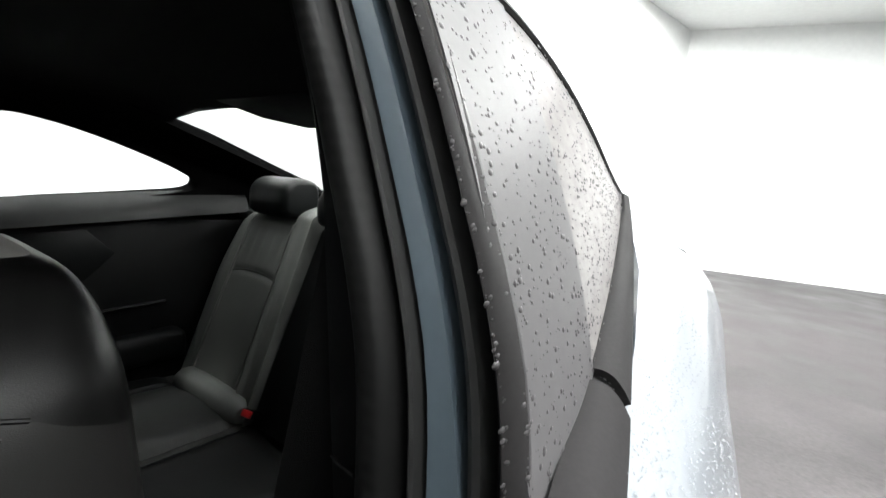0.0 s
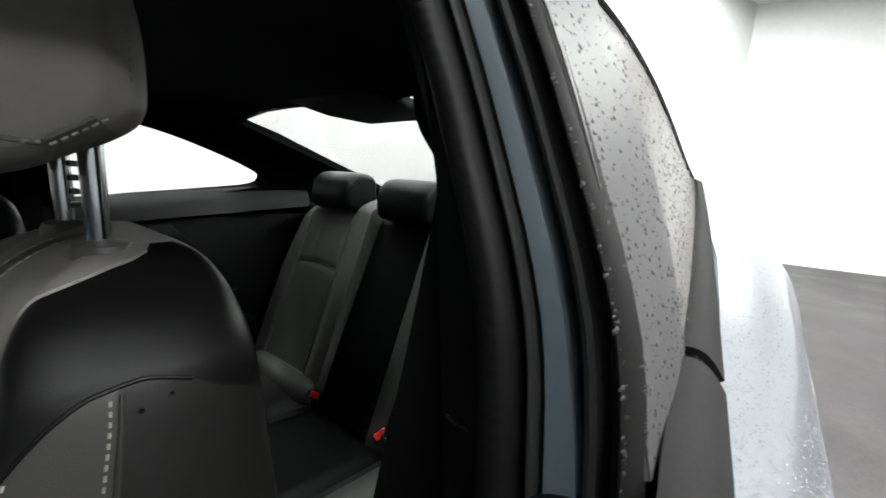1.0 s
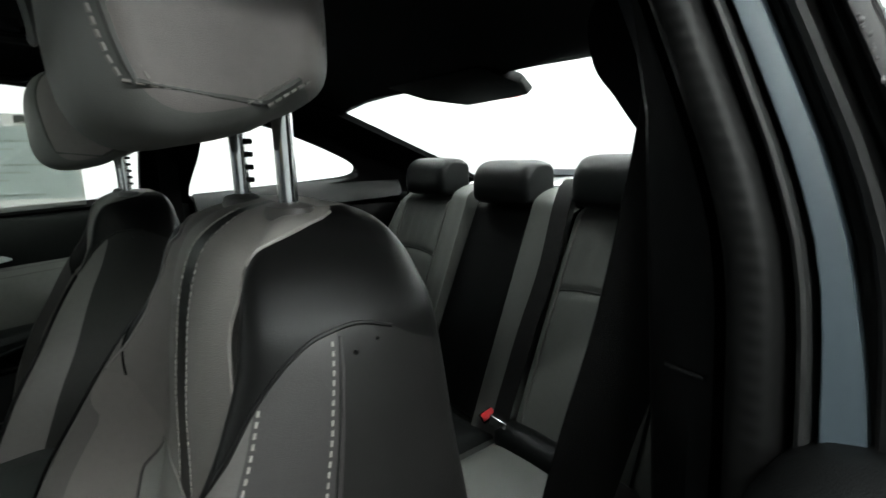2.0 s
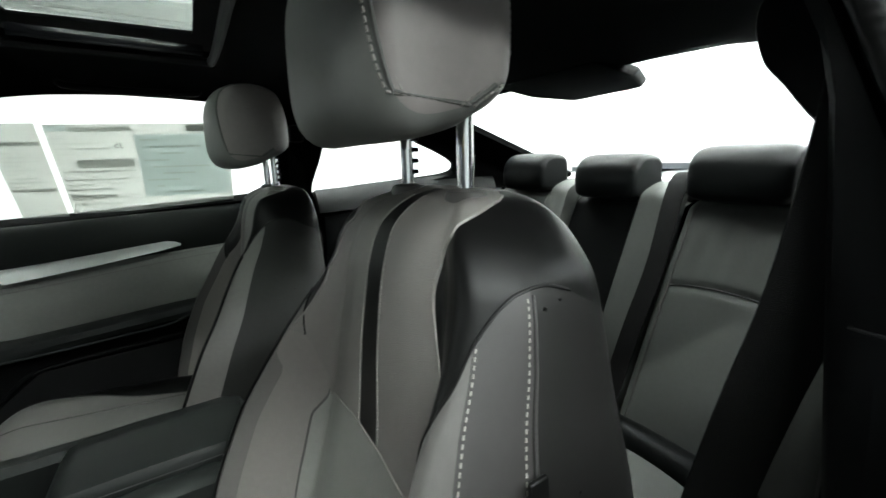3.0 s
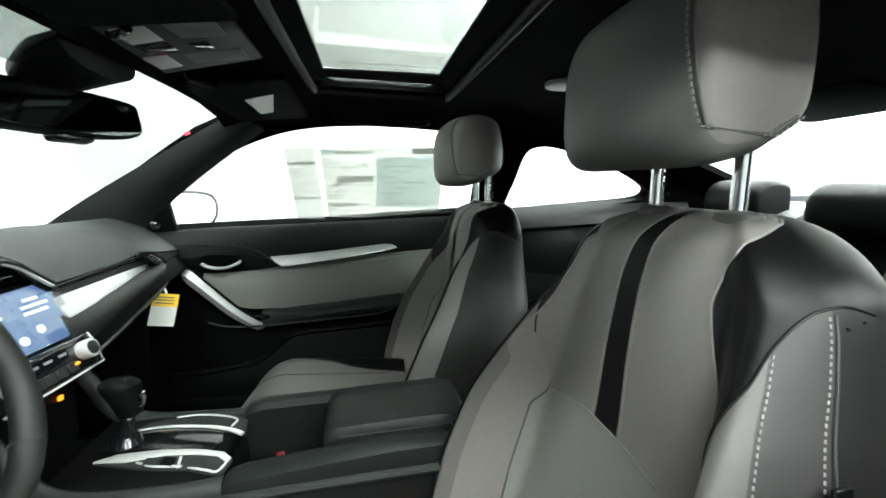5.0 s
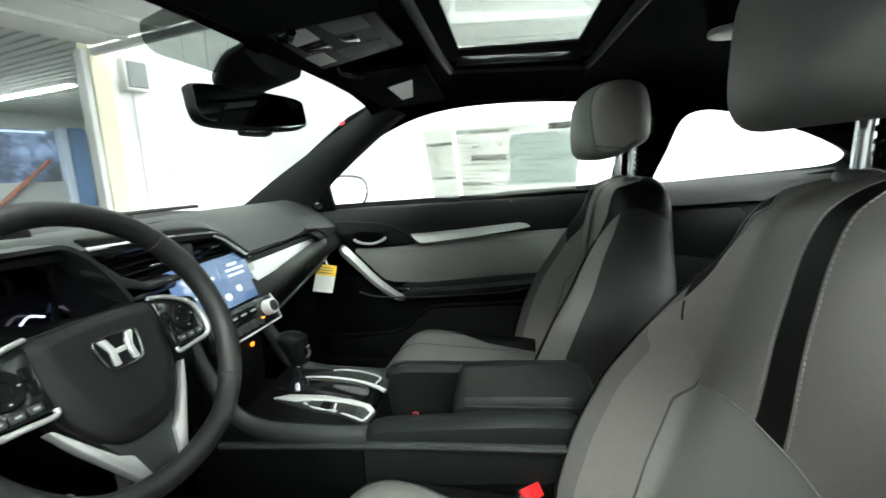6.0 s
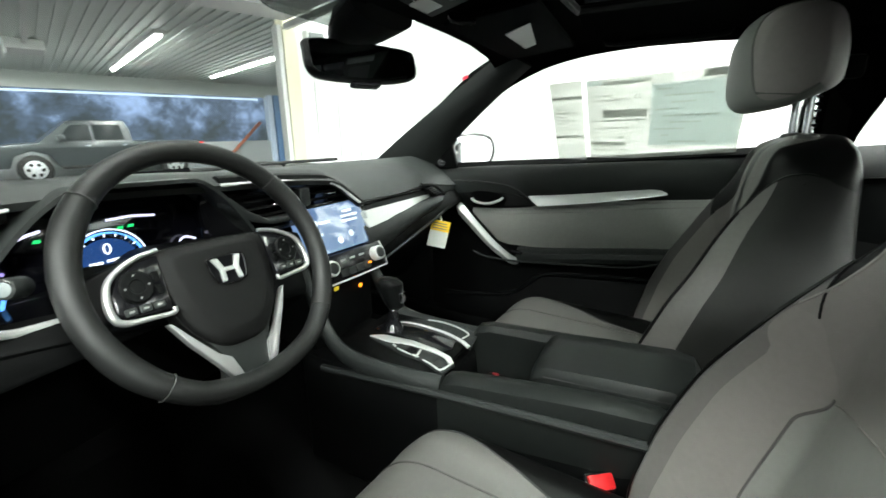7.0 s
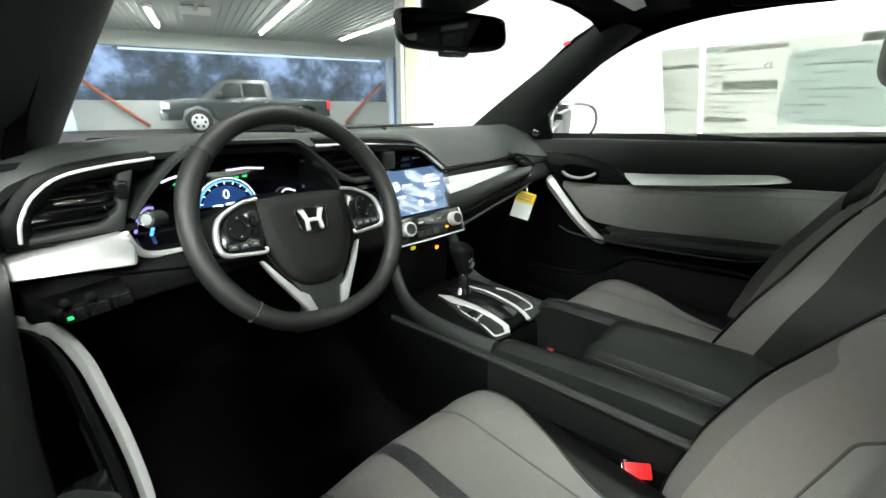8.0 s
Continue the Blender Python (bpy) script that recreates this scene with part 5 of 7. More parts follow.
part("tongue", box(-0.205, -0.155, -1.372, -1.362, 0.44, 0.47, 0.002), CHROME, b2, "steel belt tongue")


def buckle(x, y, z, turn, lab, size=1.0):
    b = thing("belt_buckle", lab, "belt buckle", (x, y, z), "belt buckles")
    m = Matrix.Translation((x, y, z)) @ turn @ Matrix.Scale(size, 4)
    part("body", box(-0.022, 0.022, -0.014, 0.014, -0.06, 0.0, 0.006, 2, m), GLOSSBLACK, b)
    part("button", box(-0.021, 0.021, -0.0120, 0.0120, -0.006, 0.004, 0.003, 2, m), RED, b, "red release button")
    part("rim", box(-0.024, 0.024, -0.016, 0.016, -0.012, -0.004, 0.003, 2, m), GLOSSBLACK, b)
    part("stalk", box(-0.012, 0.012, -0.004, 0.004, -0.14, -0.05, 0.002, 1, m), BELT, b)
    return b


buckle(-0.134, -0.520, 0.453, pose(0, 0, 0, 42, 0, -52), "red buttoned buckle beside the driver seat")
buckle(0.128, -0.50, 0.42, pose(0, 0, 0, 8, -20, -20), "red buttoned buckle beside the passenger seat")
buckle(0.135, -1.375, 0.448, pose(0, 0, 0, -60, 0, 10), "red buttoned buckle on the rear bench by the grey seat", 0.75)
buckle(-0.125, -1.39, 0.445, pose(0, 0, 0, -40, 25, 70), "red buttoned buckle standing in the rear bench middle", 0.8)

# ---- dashboard ----
dash = thing("dashboard", "charcoal dashboard with silver trim, air vents and displays", "dashboard")
REAR_EDGE = [(-0.74, 0.86), (-0.70, 0.892), (-0.62, 0.912), (-0.50, 0.915), (-0.26, 0.905), (0.02, 0.884), (0.125, 0.822), (0.30, 0.822), (0.45, 0.828), (0.55, 0.815), (0.68, 0.80)]


def dash_top(u, v):
    x = -0.735 + 1.41 * u
    zr = lerp_table(x, REAR_EDGE)
    yf = 0.61 - 0.26 * (x / 0.7) ** 2
    pts = spline([(0, yf, 0.862), (0, 0.44 - 0.12 * (x / 0.7) ** 2, 0.898), (0, 0.29, 0.5 * 0.905 + 0.5 * max(zr, 0.892)), (0, 0.195, zr + 0.022 + 0.02 * min(1, max(0, 0.905 - zr) / 0.08)), (0, 0.14, zr)], 17)
    p = pts[round(v * 16)]
    return (x, p.y, p.z)


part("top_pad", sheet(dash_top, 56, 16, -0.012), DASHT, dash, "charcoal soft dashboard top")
part("pad_crease", tube([(-0.1 + 0.70 * i / 20, 0.31 + 0.02 * math.sin(i / 6), V(dash_top((0.635 + 0.70 * i / 20) / 1.41, 0.5)).z + 0.001) for i in range(21)], 0.0022, 5), PLASTIC, dash)


def face(x0, x1, pts):
    """A strip of the dashboard's face with one profile of (y, z)."""
    prof = spline([(0, a, b) for a, b in pts], 15)
    return sheet(lambda u, v: (x0 + (x1 - x0) * u, prof[round(v * 14)].y, prof[round(v * 14)].z), 4, 14, -0.01)


part("vent_back", face(-0.73, -0.585, [(0.16, 0.905), (0.19, 0.87), (0.18, 0.82), (0.125, 0.815)]), GLOSSBLACK, dash)
part("panel_back", face(-0.60, -0.235, [(0.27, 0.93), (0.25, 0.84), (0.235, 0.77), (0.17, 0.752)]), GLOSSBLACK, dash)
part("vent_back", face(-0.27, 0.005, [(0.19, 0.885), (0.20, 0.86), (0.19, 0.82), (0.16, 0.805)]), GLOSSBLACK, dash)
part("vent_back", face(0.005, 0.055, [(0.18, 0.855), (0.19, 0.84), (0.19, 0.82), (0.16, 0.805)]), GLOSSBLACK, dash)
part("vent_back", face(0.055, 0.10, [(0.17, 0.826), (0.18, 0.82), (0.18, 0.81), (0.16, 0.80)]), GLOSSBLACK, dash)


def lower_face(u, v):
    x = -0.735 + 1.41 * u
    top_z = lerp_table(x, [(-0.74, 0.80), (-0.58, 0.768), (-0.3, 0.75), (0.1, 0.75), (0.45, 0.785), (0.68, 0.79)])
    crease = lerp_table(x, [(-0.74, 0.765), (-0.58, 0.735), (0.0, 0.65), (0.176, 0.662), (0.577, 0.735), (0.68, 0.745)])
    prof = spline([(0, 0.15, top_z), (0, 0.125, top_z * 0.4 + crease * 0.6), (0, 0.118, crease), (0, 0.15, crease - 0.02), (0, 0.24, crease - 0.1), (0, 0.38, 0.42)], 21)
    p = prof[round(v * 20)]
    return (x, p.y, p.z)


part("lower_face", sheet(lower_face, 50, 20, -0.01), PLASTIC, dash, "black lower dashboard face")
part("passenger_face", prism([(0.115, 0.142, 0.81), (0.12, 0.142, 0.745), (0.25, 0.142, 0.757), (0.45, 0.142, 0.78), (0.66, 0.142, 0.785), (0.66, 0.142, 0.81)], (0, 0.03, 0), 0.004), SOFT, dash)
part("silver_band", prism([(x, 0.116 + 0.62 * (z - 0.752), z) for x, z in ((0.108, 0.806), (0.116, 0.752), (0.20, 0.757), (0.32, 0.768), (0.42, 0.779), (0.475, 0.786), (0.47, 0.80), (0.43, 0.814), (0.3, 0.811))], (0, 0.02, 0), 0.004), SILVER, dash, "brushed silver band across the passenger side")
# padded lower panel and side vent by the passenger
PAD_HIGH = [(0.105, 0.763), (0.30, 0.772), (0.44, 0.783), (0.50, 0.787), (0.545, 0.788), (0.565, 0.780)]
PAD_LOW = [(0.105, 0.660), (0.19, 0.679), (0.343, 0.719), (0.527, 0.755), (0.565, 0.772)]


def padded(u, v):
    x = 0.105 + 0.46 * u
    hi, lo = lerp_table(x, PAD_HIGH), lerp_table(x, PAD_LOW)
    return (x, 0.134 - 0.026 * math.sin(math.pi * v) ** 0.6 + 0.03 * max(0, u - 0.85) / 0.15, lo + (hi - lo) * v)


part("passenger_pad", sheet(padded, 40, 14, 0.02), DASHT, dash, "charcoal padded panel under the silver band")
part("pad_gap", tube(spline([(0.10, 0.131, 0.817), (0.25, 0.131, 0.820), (0.40, 0.131, 0.823)], 14), 0.0035, 6, (0, 1, 0)), RUBBER, dash)
part("lower_lip", tube(spline([(0.13, 0.110, 0.650), (0.196, 0.110, 0.663), (0.32, 0.110, 0.688), (0.459, 0.112, 0.715), (0.53, 0.122, 0.730)], 24), 0.0045, 8, (0, 1, 0)), DASHT, dash, "grey lip along the glove box")
VENT = [V((0.400, 0.127, 0.829)), V((0.455, 0.127, 0.823)), V((0.540, 0.130, 0.787)), V((0.478, 0.122, 0.783))]
rv = part("air_vent", prism([tuple(p) for p in VENT], (0, 0.03, 0), 0.004), GLOSSBLACK, dash, "black side air vent")
for i in range(5):
    a, b = VENT[0].lerp(VENT[3], 0.25 + 0.15 * i), VENT[1].lerp(VENT[2], 0.15 + 0.17 * i)
    part("slat", tube([a.lerp(b, 0.12) - V((0, 0.002, 0)), a.lerp(b, 0.5) - V((0, 0.003, 0)), a.lerp(b, 0.9) - V((0, 0.002, 0))], 0.0022, 6, (0, 1, 0)), SOFT, rv)
part("vent_surround", tube(spline([(0.40, 0.130, 0.834), (0.455, 0.130, 0.829), (0.50, 0.130, 0.814), (0.545, 0.132, 0.792), (0.558, 0.136, 0.780)], 24), 0.0055, 8, (0, 1, 0)), DASHT, rv, "charcoal rim round the vent")
# driver's side vent
frame_line = [(-0.715, 0.118, 0.815), (-0.708, 0.115, 0.845), (-0.688, 0.114, 0.876), (-0.655, 0.114, 0.897), (-0.60, 0.116, 0.906), (-0.545, 0.124, 0.909)]
lv = part("air_vent", sweep(spline([(a - 0.004, b + 0.012, c - 0.003) for a, b, c in frame_line], 30), ring(0.012, 10, 0.014), (0, 1, 0)), PLASTIC, dash, "side air vent with black slats")
part("vent_trim", sweep(spline(frame_line, 30), [(0.0024 * math.cos(a), 0.0024 * math.sin(a)) for a in [2 * math.pi * i / 8 for i in range(8)]], (0, 1, 0)), SILVER, lv, "silver edge round the vent")
for i in range(4):
    w = (0.0, 0.006, 0.016, 0.03)[i]
    part("slat", box(-0.70 + w, -0.60, 0.130, 0.152, 0.829 + 0.0175 * i, 0.8318 + 0.0175 * i, 0.001, 1, pose(0, 0, 0)), PLASTIC, lv)
part("slat_tab", box(-0.672, -0.638, 0.121, 0.134, 0.858, 0.862, 0.001, 1), CHROME, lv, "chrome tab on a slat")
part("vent_surround", prism([(x, 0.122, z) for x, z in ((-0.595, 0.897), (-0.605, 0.84), (-0.628, 0.822), (-0.71, 0.818), (-0.712, 0.808), (-0.602, 0.808), (-0.573, 0.90))], (0, 0.03, 0), 0.005), SOFT, lv)
part("thumb_wheel", box(-0.603, -0.588, 0.116, 0.13, 0.856, 0.882, 0.002), GLOSSBLACK, lv)
part("silver_panel", prism([(-0.736, 0.104, 0.798), (-0.738, 0.086, 0.776), (-0.67, 0.082, 0.770), (-0.602, 0.084, 0.762), (-0.596, 0.102, 0.785), (-0.606, 0.118, 0.808), (-0.67, 0.110, 0.803)], (0, 0.04, 0), 0.006, 3), SILVERW, dash, "satin silver trim panel under the side vent")
part("cluster_trim", sweep(spline([(-0.606, 0.112, 0.806), (-0.596, 0.122, 0.778), (-0.578, 0.132, 0.760), (-0.53, 0.142, 0.752), (-0.43, 0.15, 0.748), (-0.33, 0.15, 0.748)], 26), ring(0.005, 8, 0.006), (0, 1, 0)), SILVER, dash, "silver line under the instruments")
part("under_panel", prism([(-0.735, 0.11, 0.77), (-0.735, 0.10, 0.705), (-0.60, 0.10, 0.70), (-0.40, 0.12, 0.70), (-0.25, 0.13, 0.70), (-0.25, 0.14, 0.745), (-0.55, 0.13, 0.75)], (0, 0.06, 0), 0.008), PLASTIC, dash)
sp = part("switch_panel", prism([(-0.716, 0.052, 0.739), (-0.700, 0.05, 0.714), (-0.625, 0.05, 0.720), (-0.625, 0.052, 0.745)], (0, 0.06, 0), 0.004), PLASTIC, dash, "row of switches under the side vent")
for i in range(3):
    part("switch", box(-0.70 + 0.026 * i, -0.677 + 0.026 * i, 0.044, 0.055, 0.7185 + 0.002 * i, 0.7365 + 0.002 * i, 0.003), GLOSSBLACK, sp)
part("switch_lamp", box(-0.697, -0.691, 0.0415, 0.045, 0.724, 0.729, 0.001), GLOWG, sp, "lit green switch lamp")
for x in (-0.695, -0.668):
    part("knob", disc((x, 0.05, 0.748), 0.006, 0.02, (0, -1, 0.2), 14), PLASTIC, sp)

# instrument hood and cluster
def hood(u, v):
    a = u * 2 - 1
    x = -0.398 + (0.194 if a < 0 else 0.185) * a * (1 + 0.16 * v) + 0.01 * v
    drop = 0.11 * max(0, abs(a) - 0.38) ** 1.6 / 0.62 ** 1.6
    y = 0.105 + 0.22 * v + 0.02 * a * a
    z = 0.934 - 0.012 * v - drop * (1 - 0.1 * v) - 0.012 * (a + 1) * 0.5
    return (x, y, z)


part("instrument_hood", sheet(hood, 48, 8, 0.006), DASHT, dash, "charcoal hood over the instruments")
cl = part("instrument_panel", prism([(x, 0.236, z) for x, z in ((-0.585, 0.765), (-0.575, 0.86), (-0.50, 0.885), (-0.30, 0.88), (-0.25, 0.84), (-0.25, 0.765))], (0, 0.01, 0), 0.004), PANELK, dash, "gloss black instrument cluster with lit gauges")


def arc_path(cx, cz, r, a0, a1, y, n=24, squash=1.0):
    return [(cx + r * math.cos(radians(a0 + (a1 - a0) * i / n)), y, cz + squash * r * math.sin(radians(a0 + (a1 - a0) * i / n))) for i in range(n + 1)]


part("speed_arc", sweep(arc_path(-0.415, 0.79, 0.052, 5, 175, 0.230), [(-0.001, -0.004), (0.001, -0.004), (0.001, 0.004), (-0.001, 0.004)], (0, 1, 0)), GLOWB, cl, "glowing blue rev counter arc")
part("speed_arc_edge", tube(arc_path(-0.415, 0.79, 0.0575, 5, 175, 0.229), 0.0012, 5, (0, 1, 0)), GLOWW, cl)
part("gauge_glow", prism([(x, 0.2325, z) for x, _, z in arc_path(-0.415, 0.785, 0.047, 0, 180, 0)], (0, 0.002, 0), 0), GLOWBD, cl)
for i in range(9):
    a = radians(15 + 18.75 * i)
    part("tick", box(-0.001, 0.001, 0.228, 0.230, 0.046, 0.0505, 0, 1, Matrix.Translation((-0.415, 0, 0.79)) @ pose(0, 0, 0, 0, 90 - math.degrees(a), 0)), GLOWW, cl)
part("top_bar", sweep([(-0.408, 0.229, 0.8615), (-0.37, 0.229, 0.8625), (-0.335, 0.229, 0.858)], ring(0.002, 6), (0, 1, 0)), GLOWV2, cl, "lit pale bar")
part("top_bar", sweep([(-0.520, 0.229, 0.853), (-0.505, 0.229, 0.858), (-0.49, 0.229, 0.861)], ring(0.0022, 6), (0, 1, 0)), GLOWV2, cl, "lit pale bar")
for x, z, m in ((-0.497, 0.847, GLOWG), (-0.391, 0.846, GLOWG), (-0.375, 0.847, GLOWG), (-0.550, 0.828, GLOWR)):
    part("tell_tale", prism([(x - 0.005, 0.228, z - 0.002), (x - 0.002, 0.228, z + 0.0025), (x + 0.005, 0.228, z + 0.002), (x + 0.004, 0.228, z - 0.0025)], (0, 0.002, 0), 0), m, cl)
part("temperature_arc", sweep(spline([(-0.574, 0.226, 0.772), (-0.565, 0.226, 0.796), (-0.551, 0.226, 0.812), (-0.540, 0.226, 0.811)], 12), ring(0.0024, 6), (0, 1, 0)), GLOWV, cl)
part("temperature_bar", sweep(spline([(-0.547, 0.226, 0.777), (-0.552, 0.226, 0.762), (-0.551, 0.226, 0.749)], 8), ring(0.0028, 6), (0, 1, 0)), GLOWB, cl)
part("fuel_arc", sweep(spline([(-0.305, 0.227, 0.800), (-0.292, 0.227, 0.809), (-0.272, 0.227, 0.802)], 10), ring(0.002, 6), (0, 1, 0)), GLOWV2, cl)


def digits(text, x, y, z, size, material, parent, turn=(90, 0, 0), flip=False):
    cu = bpy.data.curves.new("lettering", "FONT")
    cu.body, cu.size, cu.align_x, cu.align_y, cu.extrude = text, size, "CENTER", "CENTER", 0.0004
    cu.materials.append(material)
    tmp = new("lettering", cu)
    dg = bpy.context.evaluated_depsgraph_get()
    me = bpy.data.meshes.new_from_object(tmp.evaluated_get(dg))
    bpy.data.objects.remove(tmp)
    me.transform(pose(x, y, z, *turn) @ Matrix.Diagonal((-1 if flip else 1, 1, 1, 1)))
    me.materials.clear()
    me.materials.append(material)
    ob = new("lettering", me)
    ob.parent = parent
    return ob


digits("0", -0.415, 0.2285, 0.815, 0.026, GLOWW, cl)
for x0, x1, z in ((-0.442, -0.424, 0.795), (-0.418, -0.398, 0.796), (-0.448, -0.392, 0.788), (-0.45, -0.428, 0.781)):
    part("print_bar", box(x0, x1, 0.2285, 0.2315, z - 0.0018, z + 0.0018, 0), GLOWW, cl)

# centre vents, screen and climate row
cf = [(-0.262, 0.143, 0.905), (-0.15, 0.145, 0.899), (-0.02, 0.146, 0.888), (0.015, 0.146, 0.880), (0.05, 0.145, 0.864), (0.085, 0.142, 0.838), (0.118, 0.136, 0.812)]
cv = part("centre_vent", sweep(spline([(a, b + 0.012, c + 0.004) for a, b, c in cf], 36), ring(0.012, 8, 0.012), (0, 1, 0)), PLASTIC, dash, "centre air vents with black slats")
part("vent_trim", sweep(spline(cf, 36), [(0.0035 * math.cos(a), 0.0035 * math.sin(a)) for a in [2 * math.pi * i / 8 for i in range(8)]], (0, 1, 0)), SILVER, cv, "silver edge over the vents")
for i in range(4):
    part("slat", box(-0.225 + 0.012 * i, -0.085, 0.150, 0.172, 0.832 + 0.0155 * i, 0.8345 + 0.0155 * i, 0.001, 1), PLASTIC, cv)
    part("slat", box(-0.055, 0.085 - 0.022 * i, 0.150, 0.172, 0.828 + 0.0150 * i, 0.8305 + 0.0150 * i, 0.001, 1), PLASTIC, cv)
part("slat_tab", box(-0.155, -0.125, 0.142, 0.152, 0.852, 0.8555, 0.001, 1), CHROME, cv, "chrome tab on a slat")
part("slat_tab", box(0.0, 0.03, 0.142, 0.152, 0.854, 0.8575, 0.001, 1), CHROME, cv, "chrome tab on a slat")
part("hazard_button", box(-0.088, -0.058, 0.135, 0.17, 0.838, 0.878, 0.005), SOFT, cv, "grey hazard button")
part("vent_wing", prism([(-0.258, 0.125, 0.885), (-0.262, 0.125, 0.865), (-0.235, 0.125, 0.838), (-0.175, 0.125, 0.818), (-0.10, 0.13, 0.815), (-0.10, 0.13, 0.826), (-0.18, 0.125, 0.83), (-0.225, 0.125, 0.855)], (0, 0.04, 0), 0.005), SOFT, cv)

TILTED = Matrix.Translation((0.022, 0.135, 0.745)) @ pose(0, 0, 0, -22, 0, -4)
scr = part("touch_screen", box(-0.108, 0.100, -0.006, 0.02, -0.028, 0.088, 0.004, 2, TILTED), PANEL, dash, "glossy lit touch screen reflecting the bay")
for x, z, r in ((-0.07, 0.045, 0.013), (0.035, 0.005, 0.008), (-0.005, -0.005, 0.008)):
    part("icon", disc(TILTED @ V((x, -0.007, z)), r, 0.002, TILTED.to_3x3() @ V((0, -1, 0)), 16, 0), GLOWW2, scr)
for x0, x1, z in ((-0.05, -0.02, 0.045), (0.02, 0.075, 0.05), (0.02, 0.07, 0.038), (-0.085, -0.05, 0.018), (0.03, 0.06, 0.062)):
    part("print_bar", box(x0, x1, -0.0075, -0.005, z - 0.003, z + 0.003, 0, 1, TILTED), GLOWW2, scr)
part("film", sheet(lambda u, v: TILTED @ V((-0.106 + 0.212 * u, -0.0085 - 0.0012 * math.sin(9 * u + 5 * v) * math.sin(7 * v), -0.028 + 0.118 * v)), 20, 14, 0.0004), FILM, scr, "wrinkled clear protective film")
clim = part("climate_panel", box(-0.104, 0.112, -0.012, 0.02, -0.098, -0.034, 0.004, 2, TILTED), GLOSSBLACK, dash, "climate control row with two silver dials")
part("climate_trim", sweep([TILTED @ V(p) for p in ((-0.106, -0.014, -0.1), (0.0, -0.014, -0.101), (0.113, -0.014, -0.1), (0.116, -0.014, -0.06), (0.112, -0.013, -0.036))], ring(0.0024, 8), (0, 1, 0)), SILVERM, clim, "silver lower edge")
for x in (-0.075, 0.083):
    dial = part("dial", disc(TILTED @ V((x, -0.02, -0.064)), 0.0185, 0.026, TILTED.to_3x3() @ V((0, -1, 0)), 28, 0.003), SILVERM, clim, "ribbed silver dial")
    part("dial_cap", disc(TILTED @ V((x, -0.031, -0.064)), 0.0135, 0.008, TILTED.to_3x3() @ V((0, -1, 0)), 24, 0.002), SOFT, dial)
for i in range(4):
    part("button", box(-0.045 + 0.026 * i, -0.022 + 0.026 * i, -0.016, -0.01, -0.092, -0.073, 0.002, 1, TILTED), SOFT, clim)
part("climate_display", box(-0.04, 0.05, -0.015, -0.01, -0.064, -0.042, 0.002, 1, TILTED), PANELK, clim)
for x0, x1 in ((-0.034, -0.018), (-0.006, 0.012), (0.026, 0.044)):
    part("print_bar", box(x0, x1, -0.0155, -0.0145, -0.056, -0.051, 0, 1, TILTED), PAPERG, clim)
part("lamp", box(0.048, 0.058, -0.018, -0.012, -0.082, -0.077, 0.001, 1, TILTED), GLOWO, clim, "lit orange lamp")
tn = part("stack_tunnel", box(-0.10, 0.115, 0.12, 0.3, 0.50, 0.652, 0.01), PLASTIC, dash)
part("lamp", box(0.062, 0.072, 0.116, 0.121, 0.607, 0.616, 0.001), GLOWO, tn, "lit orange lamp")
part("lamp", box(-0.028, -0.014, 0.116, 0.121, 0.627, 0.636, 0.001), GLOWY, tn, "dim yellow lamp")
# tag hanging from the glove box
tag = thing("hang_tag", "yellow and white card tag hanging from the dashboard", "tag", (0.5, 0.118, 0.70))
TG = Matrix.Translation((0.498, 0.112, 0.70)) @ pose(0, 0, 0, -6, 14, -58)
part("card", box(-0.032, 0.032, -0.0012, 0.0012, -0.092, 0.0, 0, 1, TG), PAPER, tag)
part("yellow_band", box(-0.032, 0.032, -0.0022, -0.001, -0.036, 0.0, 0, 1, TG), YELLOW, tag)
part("string", tube([TG @ V(p) for p in ((0.0, 0, 0.0), (-0.01, 0.004, 0.02), (-0.02, 0.012, 0.04))], 0.003, 6), PAPER, tag)
for z in (-0.010, -0.018, -0.027):
    part("print_bar", box(-0.025, 0.022, -0.0028, -0.0018, z - 0.0018, z + 0.0018, 0, 1, TG), PAPERD, tag)

# ---- steering wheel ----
wheel = thing("steering_wheel", "black leather steering wheel with silver spokes", "steering wheel", (-0.366, 0.0095, 0.806))
WM = pose(-0.366, 0.0095, 0.806, 65.1)
HM = WM @ Matrix.Translation((0.005, -0.002, 0)) @ pose(0, 0, 0, 0, 0, -2)
UPW = tuple(HM.to_3x3() @ V((0, 0, 1)))
R0 = 0.180


def wp(x, y, z=0.0):
    return WM @ V((x, y, z))


def hp(x, y, z=0.0):
    return HM @ V((x, y, z))


def wheel_prism(pts, z0, z1, bev=0.004, seg=3):
    return prism([hp(a, b, z0) for a, b in pts], HM.to_3x3() @ V((0, 0, z1 - z0)), bev, seg)


def curve2(pts, n, closed=True):
    return [(p.x, p.y) for p in spline([(a, b, 0) for a, b in pts], n, closed)]


rings_ = []
for i in range(120):
    a = 2 * math.pi * i / 120
    c, s_ = math.cos(a), math.sin(a)
    fat = 1 + 0.12 * math.exp(-((abs(math.degrees(math.atan2(s_, abs(c)))) - 30) / 14) ** 2)
    flat_b = 0.006 * max(0, -s_ - 0.85) / 0.15
    rings_.append([wp((R0 - flat_b + 0.0155 * fat * math.cos(b)) * c, (R0 - flat_b + 0.0155 * fat * math.cos(b)) * s_, 0.0175 * math.sin(b)) for b in [2 * math.pi * k / 16 for k in range(16)]])
rings_.append(rings_[0])
